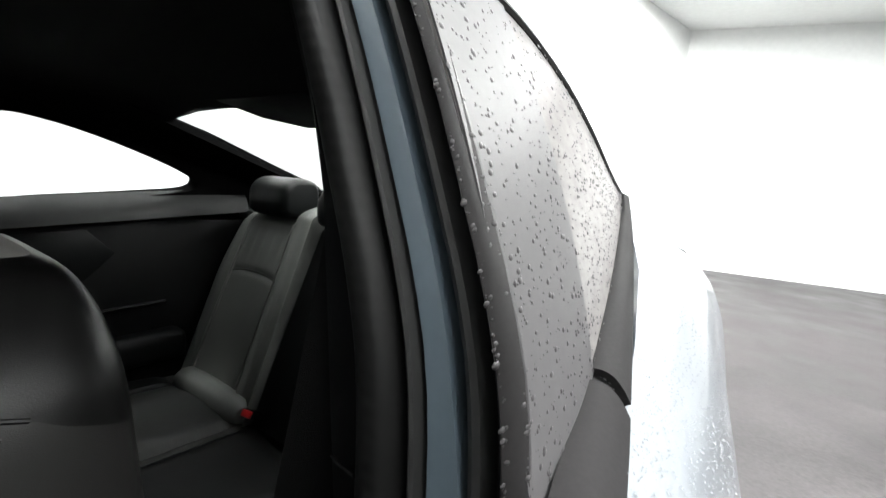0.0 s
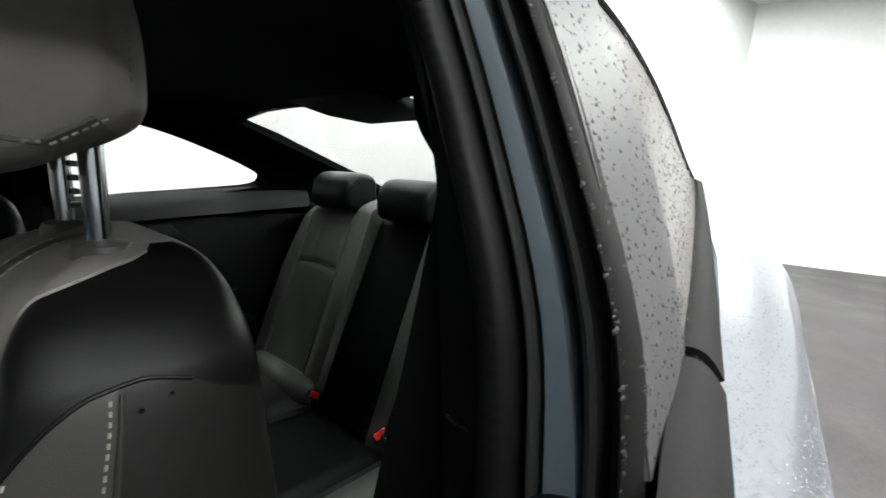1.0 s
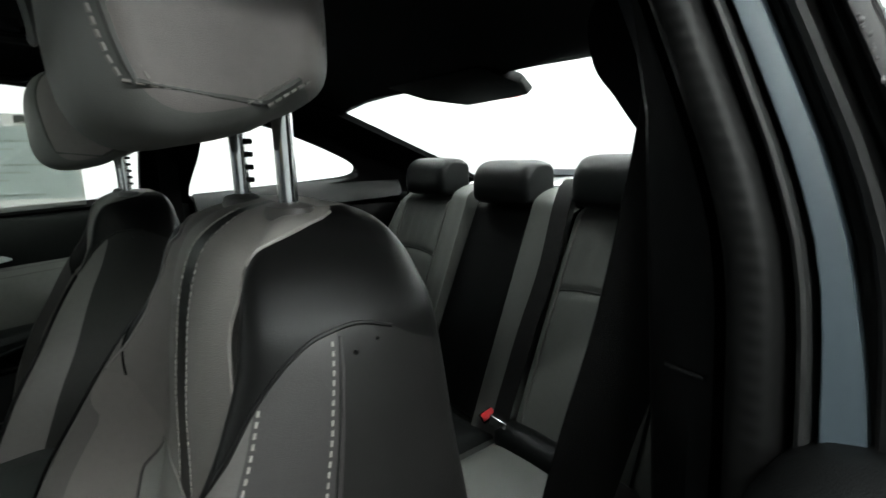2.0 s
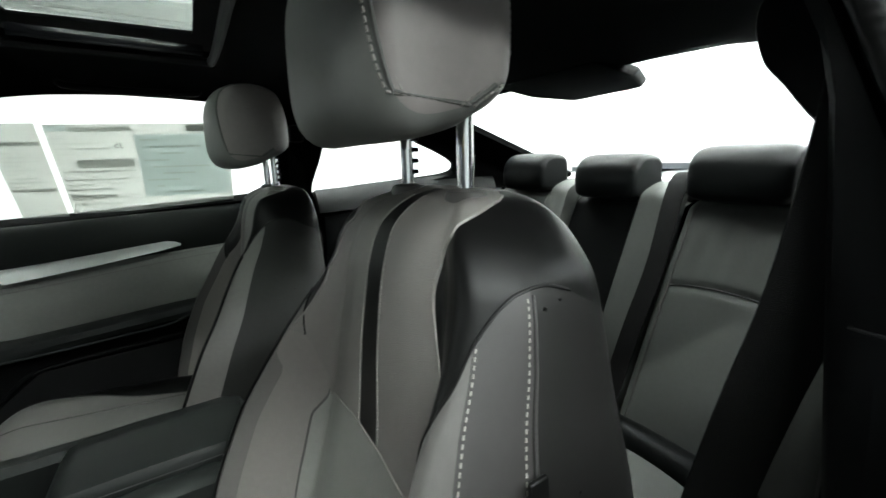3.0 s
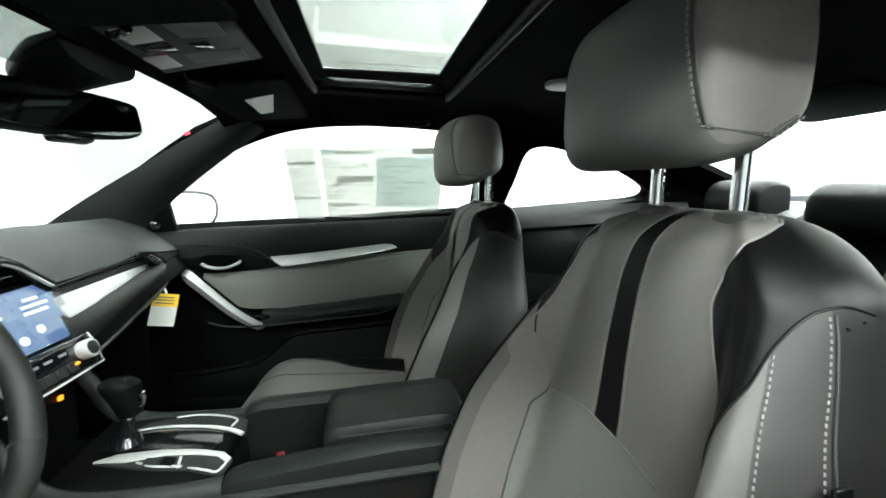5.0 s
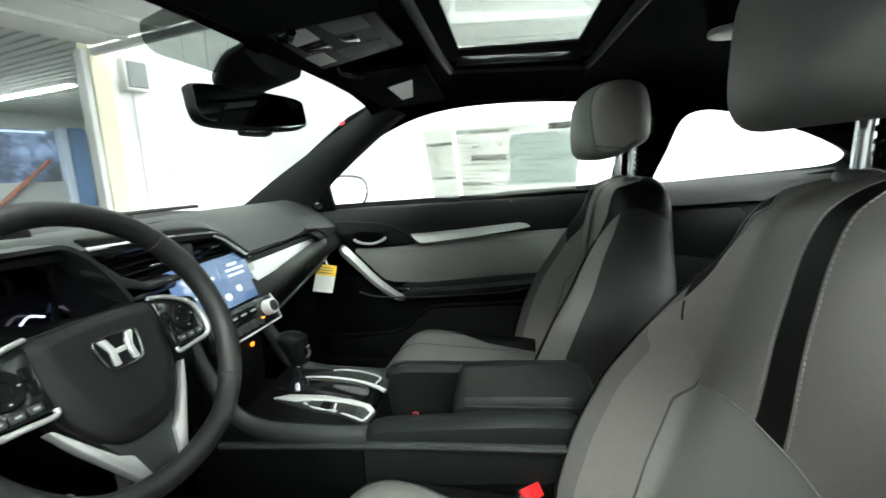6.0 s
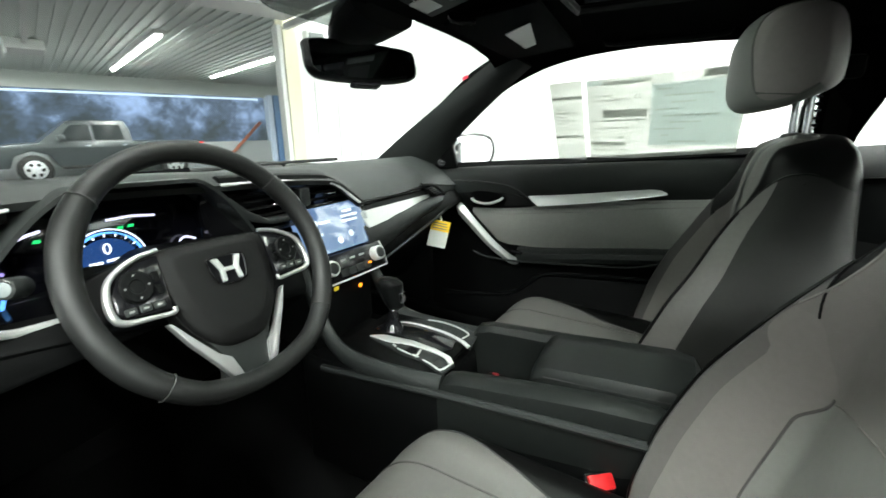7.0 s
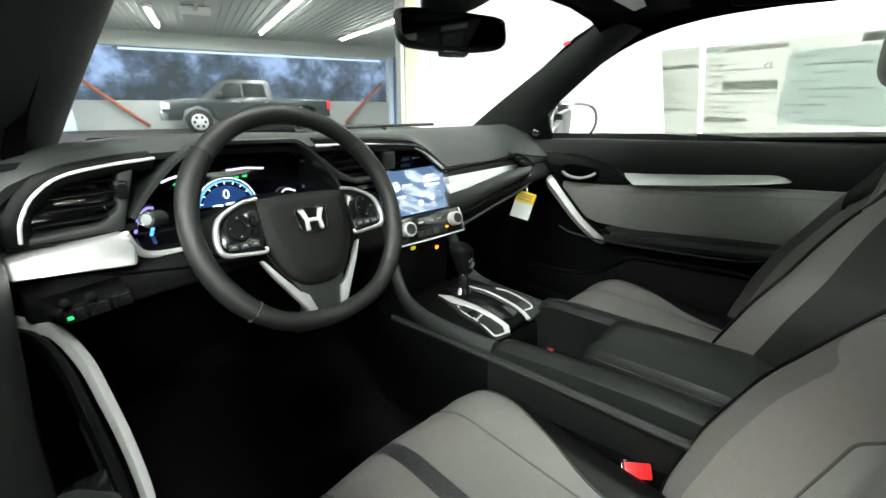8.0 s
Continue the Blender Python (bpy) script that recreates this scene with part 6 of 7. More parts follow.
bm = loft(rings_, caps=False)
bmesh.ops.remove_doubles(bm, verts=bm.verts, dist=1e-6)
rim = part("rim", bm, WHEELL, wheel, "charcoal leather rim")
for deg in (41, 137, 224, 319):
    a = radians(deg)
    part("rim_seam", tube([wp((R0 + 0.0162 * 1.06 * math.cos(b)) * math.cos(a), (R0 + 0.0162 * 1.06 * math.cos(b)) * math.sin(a), 0.0183 * math.sin(b)) for b in [2 * math.pi * k / 20 for k in range(20)]], 0.0009, 5, tuple(WM.to_3x3() @ V((-math.sin(a), math.cos(a), 0))), True), DARKTHREAD, rim)
# shield shaped airbag cover, set back from the rim, with a raised flat middle
HUB = curve2([(-0.084, 0.041), (-0.045, 0.047), (0, 0.048), (0.045, 0.047), (0.084, 0.041), (0.086, 0.005), (0.081, -0.035), (0.068, -0.070), (0.050, -0.097), (0.028, -0.112), (0, -0.115), (-0.028, -0.112), (-0.050, -0.097), (-0.068, -0.070), (-0.081, -0.035), (-0.086, 0.005)], 96)
hub_rings = []
for k, z in ((0.97, -0.06), (1.0, -0.026), (0.99, -0.019), (0.96, -0.0145), (0.90, -0.0115), (0.80, -0.0075), (0.76, -0.0062), (0.72, -0.0056), (0.4, -0.0045), (0.02, -0.004)):
    hub_rings.append([hp(a * k, b * k - 0.012 * (1 - k), z) for a, b in HUB])
hub = part("airbag_cover", loft(hub_rings), HUBM, wheel, "black grained airbag cover")
part("hub_gap", tube([hp(a * 1.012, b * 1.012, -0.027) for a, b in HUB], 0.0022, 6, UPW, True), RUBBER, hub)
BADGE = curve2([(-0.029, 0.014), (-0.022, 0.0195), (0, 0.021), (0.022, 0.0195), (0.029, 0.014), (0.024, -0.014), (0.017, -0.020), (0, -0.0215), (-0.017, -0.020), (-0.024, -0.014)], 48)
BADGE = [(a + 0.004, b - 0.004) for a, b in BADGE]
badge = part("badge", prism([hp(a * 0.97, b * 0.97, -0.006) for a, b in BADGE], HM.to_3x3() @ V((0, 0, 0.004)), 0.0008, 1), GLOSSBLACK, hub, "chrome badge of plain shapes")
part("badge_ring", tube([hp(a, b, -0.0015) for a, b in BADGE], 0.0015, 6, UPW, True), CHROME, badge)
for s in (-1, 1):
    part("badge_bar", wheel_prism([(0.004 + s * x, y - 0.004) for x, y in ((0.0235, 0.018), (0.0135, 0.018), (0.0085, 0.004), (0.0085, -0.004), (0.0095, -0.018), (0.0165, -0.018), (0.0150, 0.0))], -0.003, 0.0015, 0.001, 1), SILVERD, badge)
part("badge_bar", wheel_prism([(-0.0050, -0.001), (0.0130, -0.001), (0.0130, -0.0075), (-0.0050, -0.0075)], -0.003, 0.0008, 0.0008, 1), SILVERD, badge)
for s in (-1, 1):
    POD = [(s * a, b) for a, b in ((0.080, 0.040), (0.107, 0.035), (0.134, 0.019), (0.146, 0.0), (0.1465, -0.023), (0.139, -0.031), (0.118, -0.034), (0.084, -0.036))]
    spoke = part("spoke", wheel_prism([(s * a, b) for a, b in ((0.070, 0.048), (0.110, 0.044), (0.168, 0.030), (0.168, -0.030), (0.12, -0.040), (0.07, -0.042))], -0.040, -0.017, 0.008), PLASTIC, wheel)
    rimline = curve2([(s * a, b) for a, b in ((0.078, 0.046), (0.108, 0.040), (0.140, 0.022), (0.151, 0.0), (0.152, -0.025), (0.142, -0.036), (0.115, -0.039), (0.086, -0.041), (0.083, -0.034))], 48, False)
    part("spoke_frame", sweep([hp(a, b, -0.009) for a, b in rimline], ring(0.0042, 10, 0.0042), UPW, size=lambda t: 0.75 + 0.5 * math.exp(-((t - 0.45) / 0.22) ** 2)), SILVERW, spoke, "satin silver spoke frame")
    part("switch_pod", wheel_prism(POD, -0.020, -0.009, 0.003, 2), GLOSSBLACK, spoke, "black switch pod")
    rock = part("rocker", loft([[hp(s * 0.117 + a * r, 0.004 + b * r * 1.12, z) for a, b in ring(1, 28)] for r, z in ((0.0195, -0.011), (0.0195, -0.0065), (0.0175, -0.0045), (0.009, -0.005), (0.008, -0.0065), (0.0005, -0.0065))]), PLASTIC, spoke)
    for k in range(3):
        x0 = 0.092 + 0.0165 * k
        part("button", wheel_prism([(s * x0, -0.0205), (s * (x0 + 0.014), -0.0200), (s * (x0 + 0.014), -0.0295), (s * x0, -0.0300)], -0.010, -0.0065, 0.0012, 1), SOFT, spoke)
        part("print_bar", wheel_prism([(s * (x0 + 0.004), -0.0236), (s * (x0 + 0.010), -0.0236), (s * (x0 + 0.010), -0.0262), (s * (x0 + 0.004), -0.0262)], -0.0066, -0.0061, 0, 1), PAPERG, spoke)
    for k in range(2):
        part("button", wheel_prism([(s * 0.088, 0.018 - 0.017 * k), (s * 0.096, 0.019 - 0.017 * k), (s * 0.0955, 0.005 - 0.017 * k), (s * 0.088, 0.004 - 0.017 * k)], -0.010, -0.0068, 0.001, 1), PLASTIC, spoke)
    for k in range(4):
        a = radians(90 * k)
        part("print_bar", disc(hp(s * 0.117 + 0.0135 * math.cos(a), 0.004 + 0.0150 * math.sin(a), -0.0046), 0.0014, 0.001, UPW, 8, 0), PAPERG, spoke)
low = part("lower_spoke", loft([[hp(a, b, z) for a, b in curve2([(-0.046, -0.085), (0, -0.085), (0.046, -0.085), (0.038, -0.125), (0.042, -0.155), (0.066, -0.182), (0, -0.190), (-0.066, -0.182), (-0.042, -0.155), (-0.038, -0.125)], 60)] for z in (-0.052, -0.030)]), WHEELL, wheel, "charcoal lower spoke flaring into the rim")
part("lower_panel", wheel_prism([(-0.052, -0.096), (0.052, -0.096), (0.036, -0.128), (0.0215, -0.171), (-0.0215, -0.171), (-0.036, -0.128)], -0.032, -0.024, 0.002), SOFT, low)
for s in (-1, 1):
    part("spoke_blade", wheel_prism([(s * a, b) for a, b in ((0.095, -0.053), (0.089, -0.055), (0.064, -0.092), (0.046, -0.117), (0.031, -0.128), (0.019, -0.172), (0.028, -0.173), (0.053, -0.130), (0.078, -0.088))], -0.032, -0.018, 0.002, 2), SILVERW, low, "satin silver lower spoke blade")
col = thing("steering_column", "black plastic steering column shroud with stalks", "steering column", (-0.362, 0.12, 0.78))
part("shroud", loft([[(-0.362 + a * w, y, z0 + b * h) for a, b in ring(1, 20)] for y, z0, w, h in ((0.06, 0.785, 0.05, 0.045), (0.09, 0.78, 0.065, 0.055), (0.24, 0.745, 0.075, 0.06))]), PLASTIC, col)
stalk = part("stalk", tube(spline([(-0.40, 0.09, 0.805), (-0.48, 0.075, 0.822), (-0.545, 0.062, 0.832)], 14), 0.009, 10, (0, 1, 0), size=lambda t: 1.25 - 0.35 * t), PLASTIC, col)
part("stalk_end", disc((-0.576, 0.058, 0.834), 0.0120, 0.03, (-0.75, -0.62, 0.22), 24, 0.003), SOFT, stalk, "grey ribbed stalk end")
part("stalk_cap", disc((-0.5865, 0.0495, 0.837), 0.0085, 0.004, (-0.75, -0.62, 0.22), 20, 0.001), BOXLID, stalk)
part("stalk_ring", tube([V((-0.5868, 0.0493, 0.8371)) + pose(0, 0, 0, 0, 0, 140) @ V((0.0098 * math.cos(a), 0.001, 0.0098 * math.sin(a))) for a in [math.pi * i / 12 for i in range(24)]], 0.0009, 5, (0, 1, 0), True), CHROME, stalk, "thin chrome ring")
stalk2 = part("stalk", tube(spline([(-0.32, 0.09, 0.775), (-0.25, 0.08, 0.765), (-0.19, 0.07, 0.752)], 10), 0.009, 10, (0, 1, 0)), PLASTIC, col)
part("stalk_end", disc((-0.178, 0.066, 0.749), 0.013, 0.028, (0.85, -0.45, -0.15), 20, 0.003), SILVER, stalk2)

# ---- centre console ----
cons = thing("centre_console", "black centre console with silver edged shifter and padded armrest", "console", (0, -0.25, 0.2))
part("base", prism([(-0.115, y, z) for y, z in ((0.16, 0.2), (0.16, 0.50), (0.05, 0.50), (-0.205, 0.512), (-0.215, 0.43), (-0.365, 0.43), (-0.375, 0.522), (-0.62, 0.535), (-0.66, 0.45), (-0.66, 0.2))], (0.23, 0, 0), 0.012), PLASTIC, cons)
part("side_rail", sweep(spline([(-0.125, 0.08, 0.485), (-0.128, -0.14, 0.508), (-0.13, -0.35, 0.526), (-0.128, -0.60, 0.54)], 20), ring(0.008, 8), (1, 0, 0)), SOFT, cons)
for s in (-1, 1):
    part("knee_strut", sweep(spline([(s * 0.108 + 0.005, 0.135, 0.70), (s * 0.112 + 0.005, 0.10, 0.62), (s * 0.115, 0.05, 0.55), (s * 0.118, -0.02, 0.522), (s * 0.116, -0.15, 0.518), (s * 0.112, -0.22, 0.52)], 30), [(0.020 * math.cos(a), 0.014 * math.sin(a)) for a in [2 * math.pi * i / 12 for i in range(12)]], (1, 0, 0), size=lambda t: 0.75 + 0.5 * t), SOFT, cons, "charcoal strut from dashboard to console")
deck = part("shifter_deck", prism([(-0.10, 0.06, 0.522), (0.115, 0.06, 0.522), (0.122, -0.10, 0.524), (0.10, -0.20, 0.522), (-0.10, -0.20, 0.522), (-0.115, -0.10, 0.522)], (0, 0, 0.012), 0.005), PLASTIC, cons)
part("deck_body", prism([(x, y, 0.533) for x, y in ((-0.036, 0.014), (-0.018, -0.017), (-0.013, -0.093), (-0.023, -0.158), (-0.036, -0.198), (-0.057, -0.219), (-0.095, -0.212), (-0.091, -0.192), (-0.074, -0.151), (-0.067, -0.093), (-0.056, -0.051))], (0, 0, 0.006), 0.0025), SOFT, deck, "charcoal button panel beside the shifter")
part("deck_trim", prism([(x, y, 0.537) for x, y in ((-0.037, 0.013), (-0.019, -0.017), (-0.014, -0.093), (-0.023, -0.158), (-0.036, -0.198), (-0.055, -0.216), (-0.064, -0.208), (-0.046, -0.190), (-0.036, -0.152), (-0.031, -0.100), (-0.043, -0.040))], (0, 0, 0.005), 0.0018), SILVERM, deck, "satin silver shifter side trim")
part("deck_trim", sweep(spline([(-0.046, -0.060, 0.540), (-0.061, -0.093, 0.540), (-0.068, -0.140, 0.540), (-0.083, -0.182, 0.540), (-0.089, -0.203, 0.540), (-0.060, -0.212, 0.540)], 30), [(0.0024, 0.0), (0.0016, 0.0018), (-0.0016, 0.0018), (-0.0024, 0.0), (0, -0.002)]), SILVERM, deck, "thin silver line round the buttons")
part("deck_trim", sweep([(-0.040, -0.128, 0.540), (-0.055, -0.131, 0.540), (-0.070, -0.134, 0.540)], [(0.0024, 0.0), (0.0016, 0.0018), (-0.0016, 0.0018), (-0.0024, 0.0), (0, -0.002)]), SILVERM, deck)
part("deck_shoulder", prism([(x, y, 0.534) for x, y in ((0.050, 0.004), (0.085, -0.025), (0.112, -0.095), (0.104, -0.175), (0.074, -0.210), (0.014, -0.220), (0.030, -0.192), (0.050, -0.137), (0.061, -0.061))], (0, 0, 0.006), 0.0025), SOFT, deck, "charcoal deck beside the shifter")
part("deck_trim", sweep(spline([(0.051, 0.0, 0.541), (0.061, -0.061, 0.541), (0.052, -0.137, 0.541), (0.034, -0.188, 0.541), (0.018, -0.214, 0.540)], 30), [(0.0042, 0.0), (0.003, 0.0026), (-0.003, 0.0026), (-0.0042, 0.0), (0, -0.003)], size=lambda t: 0.6 + 0.7 * t), SILVERM, deck, "satin silver shifter side trim")
part("deck_trim", sweep(spline([(0.094, -0.068, 0.541), (0.099, -0.095, 0.541), (0.096, -0.130, 0.541), (0.085, -0.168, 0.541), (0.070, -0.190, 0.541), (0.046, -0.186, 0.541)], 30), [(0.0022, 0.0), (0.0015, 0.0016), (-0.0015, 0.0016), (-0.0022, 0.0), (0, -0.002)]), SILVERM, deck, "thin silver line round the side buttons")
for y0, y1 in ((-0.118, -0.085), (-0.155, -0.122)):
    part("console_button", prism([(0.064, y1, 0.540), (0.090, y1, 0.540), (0.086 + 0.1 * (y0 + 0.118), y0, 0.540), (0.058 + 0.1 * (y0 + 0.118), y0, 0.540)], (0, 0, 0.002), 0.001, 1), SOFT, deck)
for y0, y1, x0, x1, m in ((-0.096, -0.072, -0.036, -0.056, SOFT), (-0.124, -0.100, -0.038, -0.062, GLOSSBLACK), (-0.178, -0.140, -0.046, -0.072, SOFT)):
    part("console_button", prism([(x0, y1, 0.539), (x0 - 0.004, y0, 0.539), (x1 - 0.006, y0, 0.539), (x1, y1, 0.539)], (0, 0, 0.003), 0.0012, 1), m, deck)
part("gate", prism([(-0.002, 0.025, 0.535), (0.055, 0.02, 0.535), (0.072, -0.08, 0.535), (0.055, -0.17, 0.535), (0.0, -0.185, 0.535), (-0.028, -0.17, 0.535), (-0.008, -0.07, 0.535)], (0, 0, 0.005), 0.002), GLOSSBLACK, deck, "gloss black gear gate")
part("gate_lamp", box(0.002, 0.008, -0.01, -0.004, 0.5395, 0.5415, 0.0005, 1), GLOWO, deck, "lit orange gear lamp")
sh = part("shifter", loft([[(0.02 + a * r, -0.012 + b * r + dy, z) for a, b in ring(1, 18)] for r, dy, z in ((0.028, 0, 0.538), (0.022, 0, 0.55), (0.013, -0.003, 0.562), (0.011, -0.006, 0.59), (0.012, -0.008, 0.60))]), GLOSSBLACK, cons, "automatic gear shifter with a black grip")
part("shifter_knob", loft([[(0.02 + a * rx, -0.012 + dy + b * ry, z) for a, b in ring(1, 22)] for rx, ry, dy, z in ((0.013, 0.015, -0.008, 0.592), (0.018, 0.022, -0.01, 0.60), (0.021, 0.027, -0.004, 0.625), (0.024, 0.034, 0.002, 0.645), (0.023, 0.034, 0.003, 0.656), (0.016, 0.024, 0.003, 0.664), (0.004, 0.008, 0.003, 0.666))]), BLACKL2, sh, "black leather grip")
part("shifter_button", box(0.012, 0.028, -0.048, -0.03, 0.612, 0.637, 0.003), CHROME, sh, "chrome release button")
part("shifter_ring", tube([(0.02 + 0.0125 * math.cos(a), -0.02 + 0.0125 * math.sin(a), 0.592) for a in [2 * math.pi * i / 20 for i in range(20)]], 0.002, 6, (0, 0, 1), True), CHROME, sh)
part("bin_mat", prism([(-0.06, -0.218, 0.43), (0.07, -0.218, 0.43), (0.07, -0.362, 0.43), (-0.06, -0.362, 0.43)], (0, 0, 0.012), 0.002), GLOSSBLACK, cons)
div = part("bin_divider", box(-0.022, 0.002, -0.362, -0.27, 0.436, 0.506, 0.003), PLASTIC, cons)
part("divider_tab", box(-0.014, -0.006, -0.296, -0.282, 0.504, 0.513, 0.002), REDD, div, "red tab in the console bin")
part("side_bolster", loft([[(x0 + a, y, z + b) for a, b in ((-0.034, -0.11), (-0.040, -0.02), (-0.034, 0.004), (-0.018, 0.014), (0.006, 0.012), (0.02, 0.0), (0.022, -0.11))] for y, x0, z in ((-0.215, -0.088, 0.518), (-0.225, -0.088, 0.528), (-0.25, -0.088, 0.536), (-0.38, -0.086, 0.552), (-0.50, -0.082, 0.563), (-0.585, -0.08, 0.566), (-0.60, -0.08, 0.56))]), CONSL, cons, "black padded console bolster")
part("side_bolster", loft([[(x0 + a, y, z + b) for a, b in ((0.034, -0.11), (0.040, -0.02), (0.034, 0.004), (0.018, 0.014), (-0.002, 0.012), (-0.012, 0.0), (-0.014, -0.11))] for y, x0, z in ((-0.20, 0.085, 0.535), (-0.21, 0.085, 0.548), (-0.24, 0.088, 0.556), (-0.38, 0.09, 0.562), (-0.50, 0.092, 0.57), (-0.585, 0.092, 0.57), (-0.60, 0.09, 0.56))]), CONSL, cons, "black padded console bolster")
part("armrest_lid", loft([[(a, y, z + b) for a, b in ((-0.05 - g, -0.06), (-0.055 - g, -0.01), (-0.045 - g, 0.006), (-0.02, 0.012), (0.05, 0.014), (0.085 + g, 0.010), (0.10 + g, -0.004), (0.10 + g, -0.06))] for y, z, g in ((-0.372, 0.555, 0.0), (-0.38, 0.566, 0.002), (-0.40, 0.573, 0.004), (-0.50, 0.582, 0.006), (-0.60, 0.588, 0.008), (-0.635, 0.582, 0.006), (-0.65, 0.56, 0.0))]), CONSL, cons, "black leather armrest lid")
part("stitch_line", tube([(-0.068, -0.40 - 0.23 * i / 16, 0.571 + 0.013 * i / 16) for i in range(17)], 0.001, 5), DARKTHREAD, cons)

# ---- mirror, visors and roof console ----
mir = thing("rear_view_mirror", "black framed rear view mirror on the windscreen", "mirror", (0.03, 0.02, 1.12))
MM = Matrix.Translation((0.008, 0.018, 1.130)) @ pose(0, 0, 0, -13, 0, -23)
body = [(p.x, p.y) for p in spline([(-0.125, 0.016, 0), (-0.118, 0.034, 0), (-0.06, 0.038, 0), (0.06, 0.036, 0), (0.118, 0.03, 0), (0.125, 0.012, 0), (0.118, -0.024, 0), (0.06, -0.036, 0), (-0.06, -0.036, 0), (-0.118, -0.026, 0)], 44, True)]
part("housing", loft([[MM @ V((a * k, y, b * k)) for a, b in body] for k, y in ((0.95, -0.006), (1.0, 0.0), (1.0, 0.012), (0.9, 0.032), (0.5, 0.042))]), PLASTIC, mir)
part("mirror_face", loft([[MM @ V((a * k, y, b * k)) for a, b in body] for k, y in ((0.93, -0.008), (0.94, -0.005))]), DARKREFL, mir, "silvered mirror face")
part("sensor_pod", box(-0.03, 0.035, 0.004, 0.03, -0.046, -0.03, 0.006, 2, MM), GLOSSBLACK, mir)
part("mount", loft([[V((0.0 + a * w, y, z)) + V((0, 0, b * h)) for a, b in ring(1, 18)] for y, z, w, h in ((-0.04, 1.215, 0.10, 0.03), (0.015, 1.198, 0.085, 0.035), (0.06, 1.178, 0.05, 0.03), (0.075, 1.165, 0.02, 0.015))]), PLASTIC, mir, "black mount cover at the glass")
part("stem", tube([(0.01, 0.05, 1.165), (0.01, 0.042, 1.15), (0.01, 0.035, 1.138)], 0.012, 10, (0, 1, 0)), GLOSSBLACK, mir)
oc = thing("roof_console", "grey map light console on the headliner", "map light", (-0.04, -0.18, 1.2))
OM = lambda x, y, d=0.0: roof_at(x, y, -0.006 - d)
part("base", prism([OM(-0.15, -0.105), OM(0.085, -0.095), OM(0.06, -0.27), OM(-0.15, -0.27)], (0, 0, -0.008), 0.004), DOORPAD, oc)
for x0, x1, y0, y1, m, nm in ((-0.135, -0.075, -0.165, -0.12, LENS, "lens"), (-0.015, 0.05, -0.14, -0.105, LENS, "lens"), (-0.07, -0.02, -0.165, -0.12, GLOSSBLACK, "button"), (-0.06, -0.02, -0.215, -0.175, GLOSSBLACK, "button"), (-0.135, -0.075, -0.25, -0.18, PAPERG, "switch_plate"), (-0.01, 0.045, -0.25, -0.16, PAPERG, "switch_plate")):
    part(nm, prism([OM(x0, y1, 0.008), OM(x1, y1, 0.008), OM(x1, y0, 0.008), OM(x0, y0, 0.008)], (0, 0, -0.004), 0.002), m, oc)
for s in (-1, 1):
    vis = thing("sun_visor", "black cloth sun visor folded against the headliner", "sun visor", (s * 0.35, -0.18, 1.2), "sun visors")
    part("panel", prism([(s * 0.15, -0.085, 1.224), (s * 0.54, -0.10, 1.205), (s * 0.53, -0.285, 1.222), (s * 0.16, -0.29, 1.246)], (0, 0, -0.014), 0.006), CLOTH, vis)
    if s > 0:
        part("label_plate", prism([(0.290, -0.175, 1.2110), (0.262, -0.245, 1.2235), (0.415, -0.245, 1.2155), (0.445, -0.175, 1.2040)], (0, 0, -0.002), 0), LENS, vis, "white card label on the visor")
    clip = part("clip", tube([(s * 0.125, -0.115, 1.226), (s * 0.125, -0.12, 1.214), (s * 0.14, -0.14, 1.211), (s * 0.16, -0.155, 1.214)], 0.007, 8, (0, 1, 0)), GLOSSBLACK, vis)
dome = thing("dome_lamp", "small round white dome lamp in the headliner", "lamp", (0.10, -0.87, 1.25))
part("lens", disc((0.10, -0.87, 1.247), 0.04, 0.012, (0, 0, -1), 28, 0.004), LENS, dome)
grab = thing("grab_handle", "black grab handle above the passenger window", "handle", (0.55, -0.5, 1.2))
part("bar", tube(spline([(0.56, -0.36, 1.225), (0.545, -0.38, 1.212), (0.54, -0.5, 1.208), (0.545, -0.62, 1.212), (0.56, -0.64, 1.225)], 20), 0.009, 8), PLASTIC, grab)

# ---- stickers on the passenger window ----
def on_glass(y, z, out=0.0):
    return V((0.722 - 0.36 * max(0, z - 0.88) - out, y, z))


def glass_patch(y0, y1, z0, z1, d):
    return prism([on_glass(y - 0.10 * (1.14 - z) * max(0, (0.62 + y)) / 0.4, z + 0.055 * (-y - 0.2) * (z - 0.9) / 0.24, d) for y, z in ((y0, z0), (y1, z0), (y1, z1), (y0, z1))], (0.0008, 0, 0), 0)


st1 = thing("window_sticker", "small printed paper sticker inside the passenger window", "sticker", (0.66, -0.25, 1.0))
part("sheet", glass_patch(-0.193, -0.288, 0.902, 1.128, 0.002), PAPERT, st1)
for z0, z1 in ((1.078, 1.088), (0.968, 0.976)):
    part("print_bar", glass_patch(-0.196, -0.284, z0, z1, 0.0035), PAPERG, st1)
for i in range(9):
    z = 1.06 - 0.010 * i
    part("print_bar", glass_patch(-0.198, -0.205 - 0.06 * ((i * 7 % 5) / 5 + 0.3), z, z + 0.003, 0.0035), PAPERL, st1)
st2 = thing("window_sticker", "large printed price sheet inside the passenger window", "sticker", (0.66, -0.5, 1.0))
part("sheet", glass_patch(-0.302, -0.705, 0.908, 1.125, 0.002), PAPERT, st2)
part("teal_panel", glass_patch(-0.478, -0.70, 0.945, 1.10, 0.0032), PAPERB, st2, "pale teal printed panel")
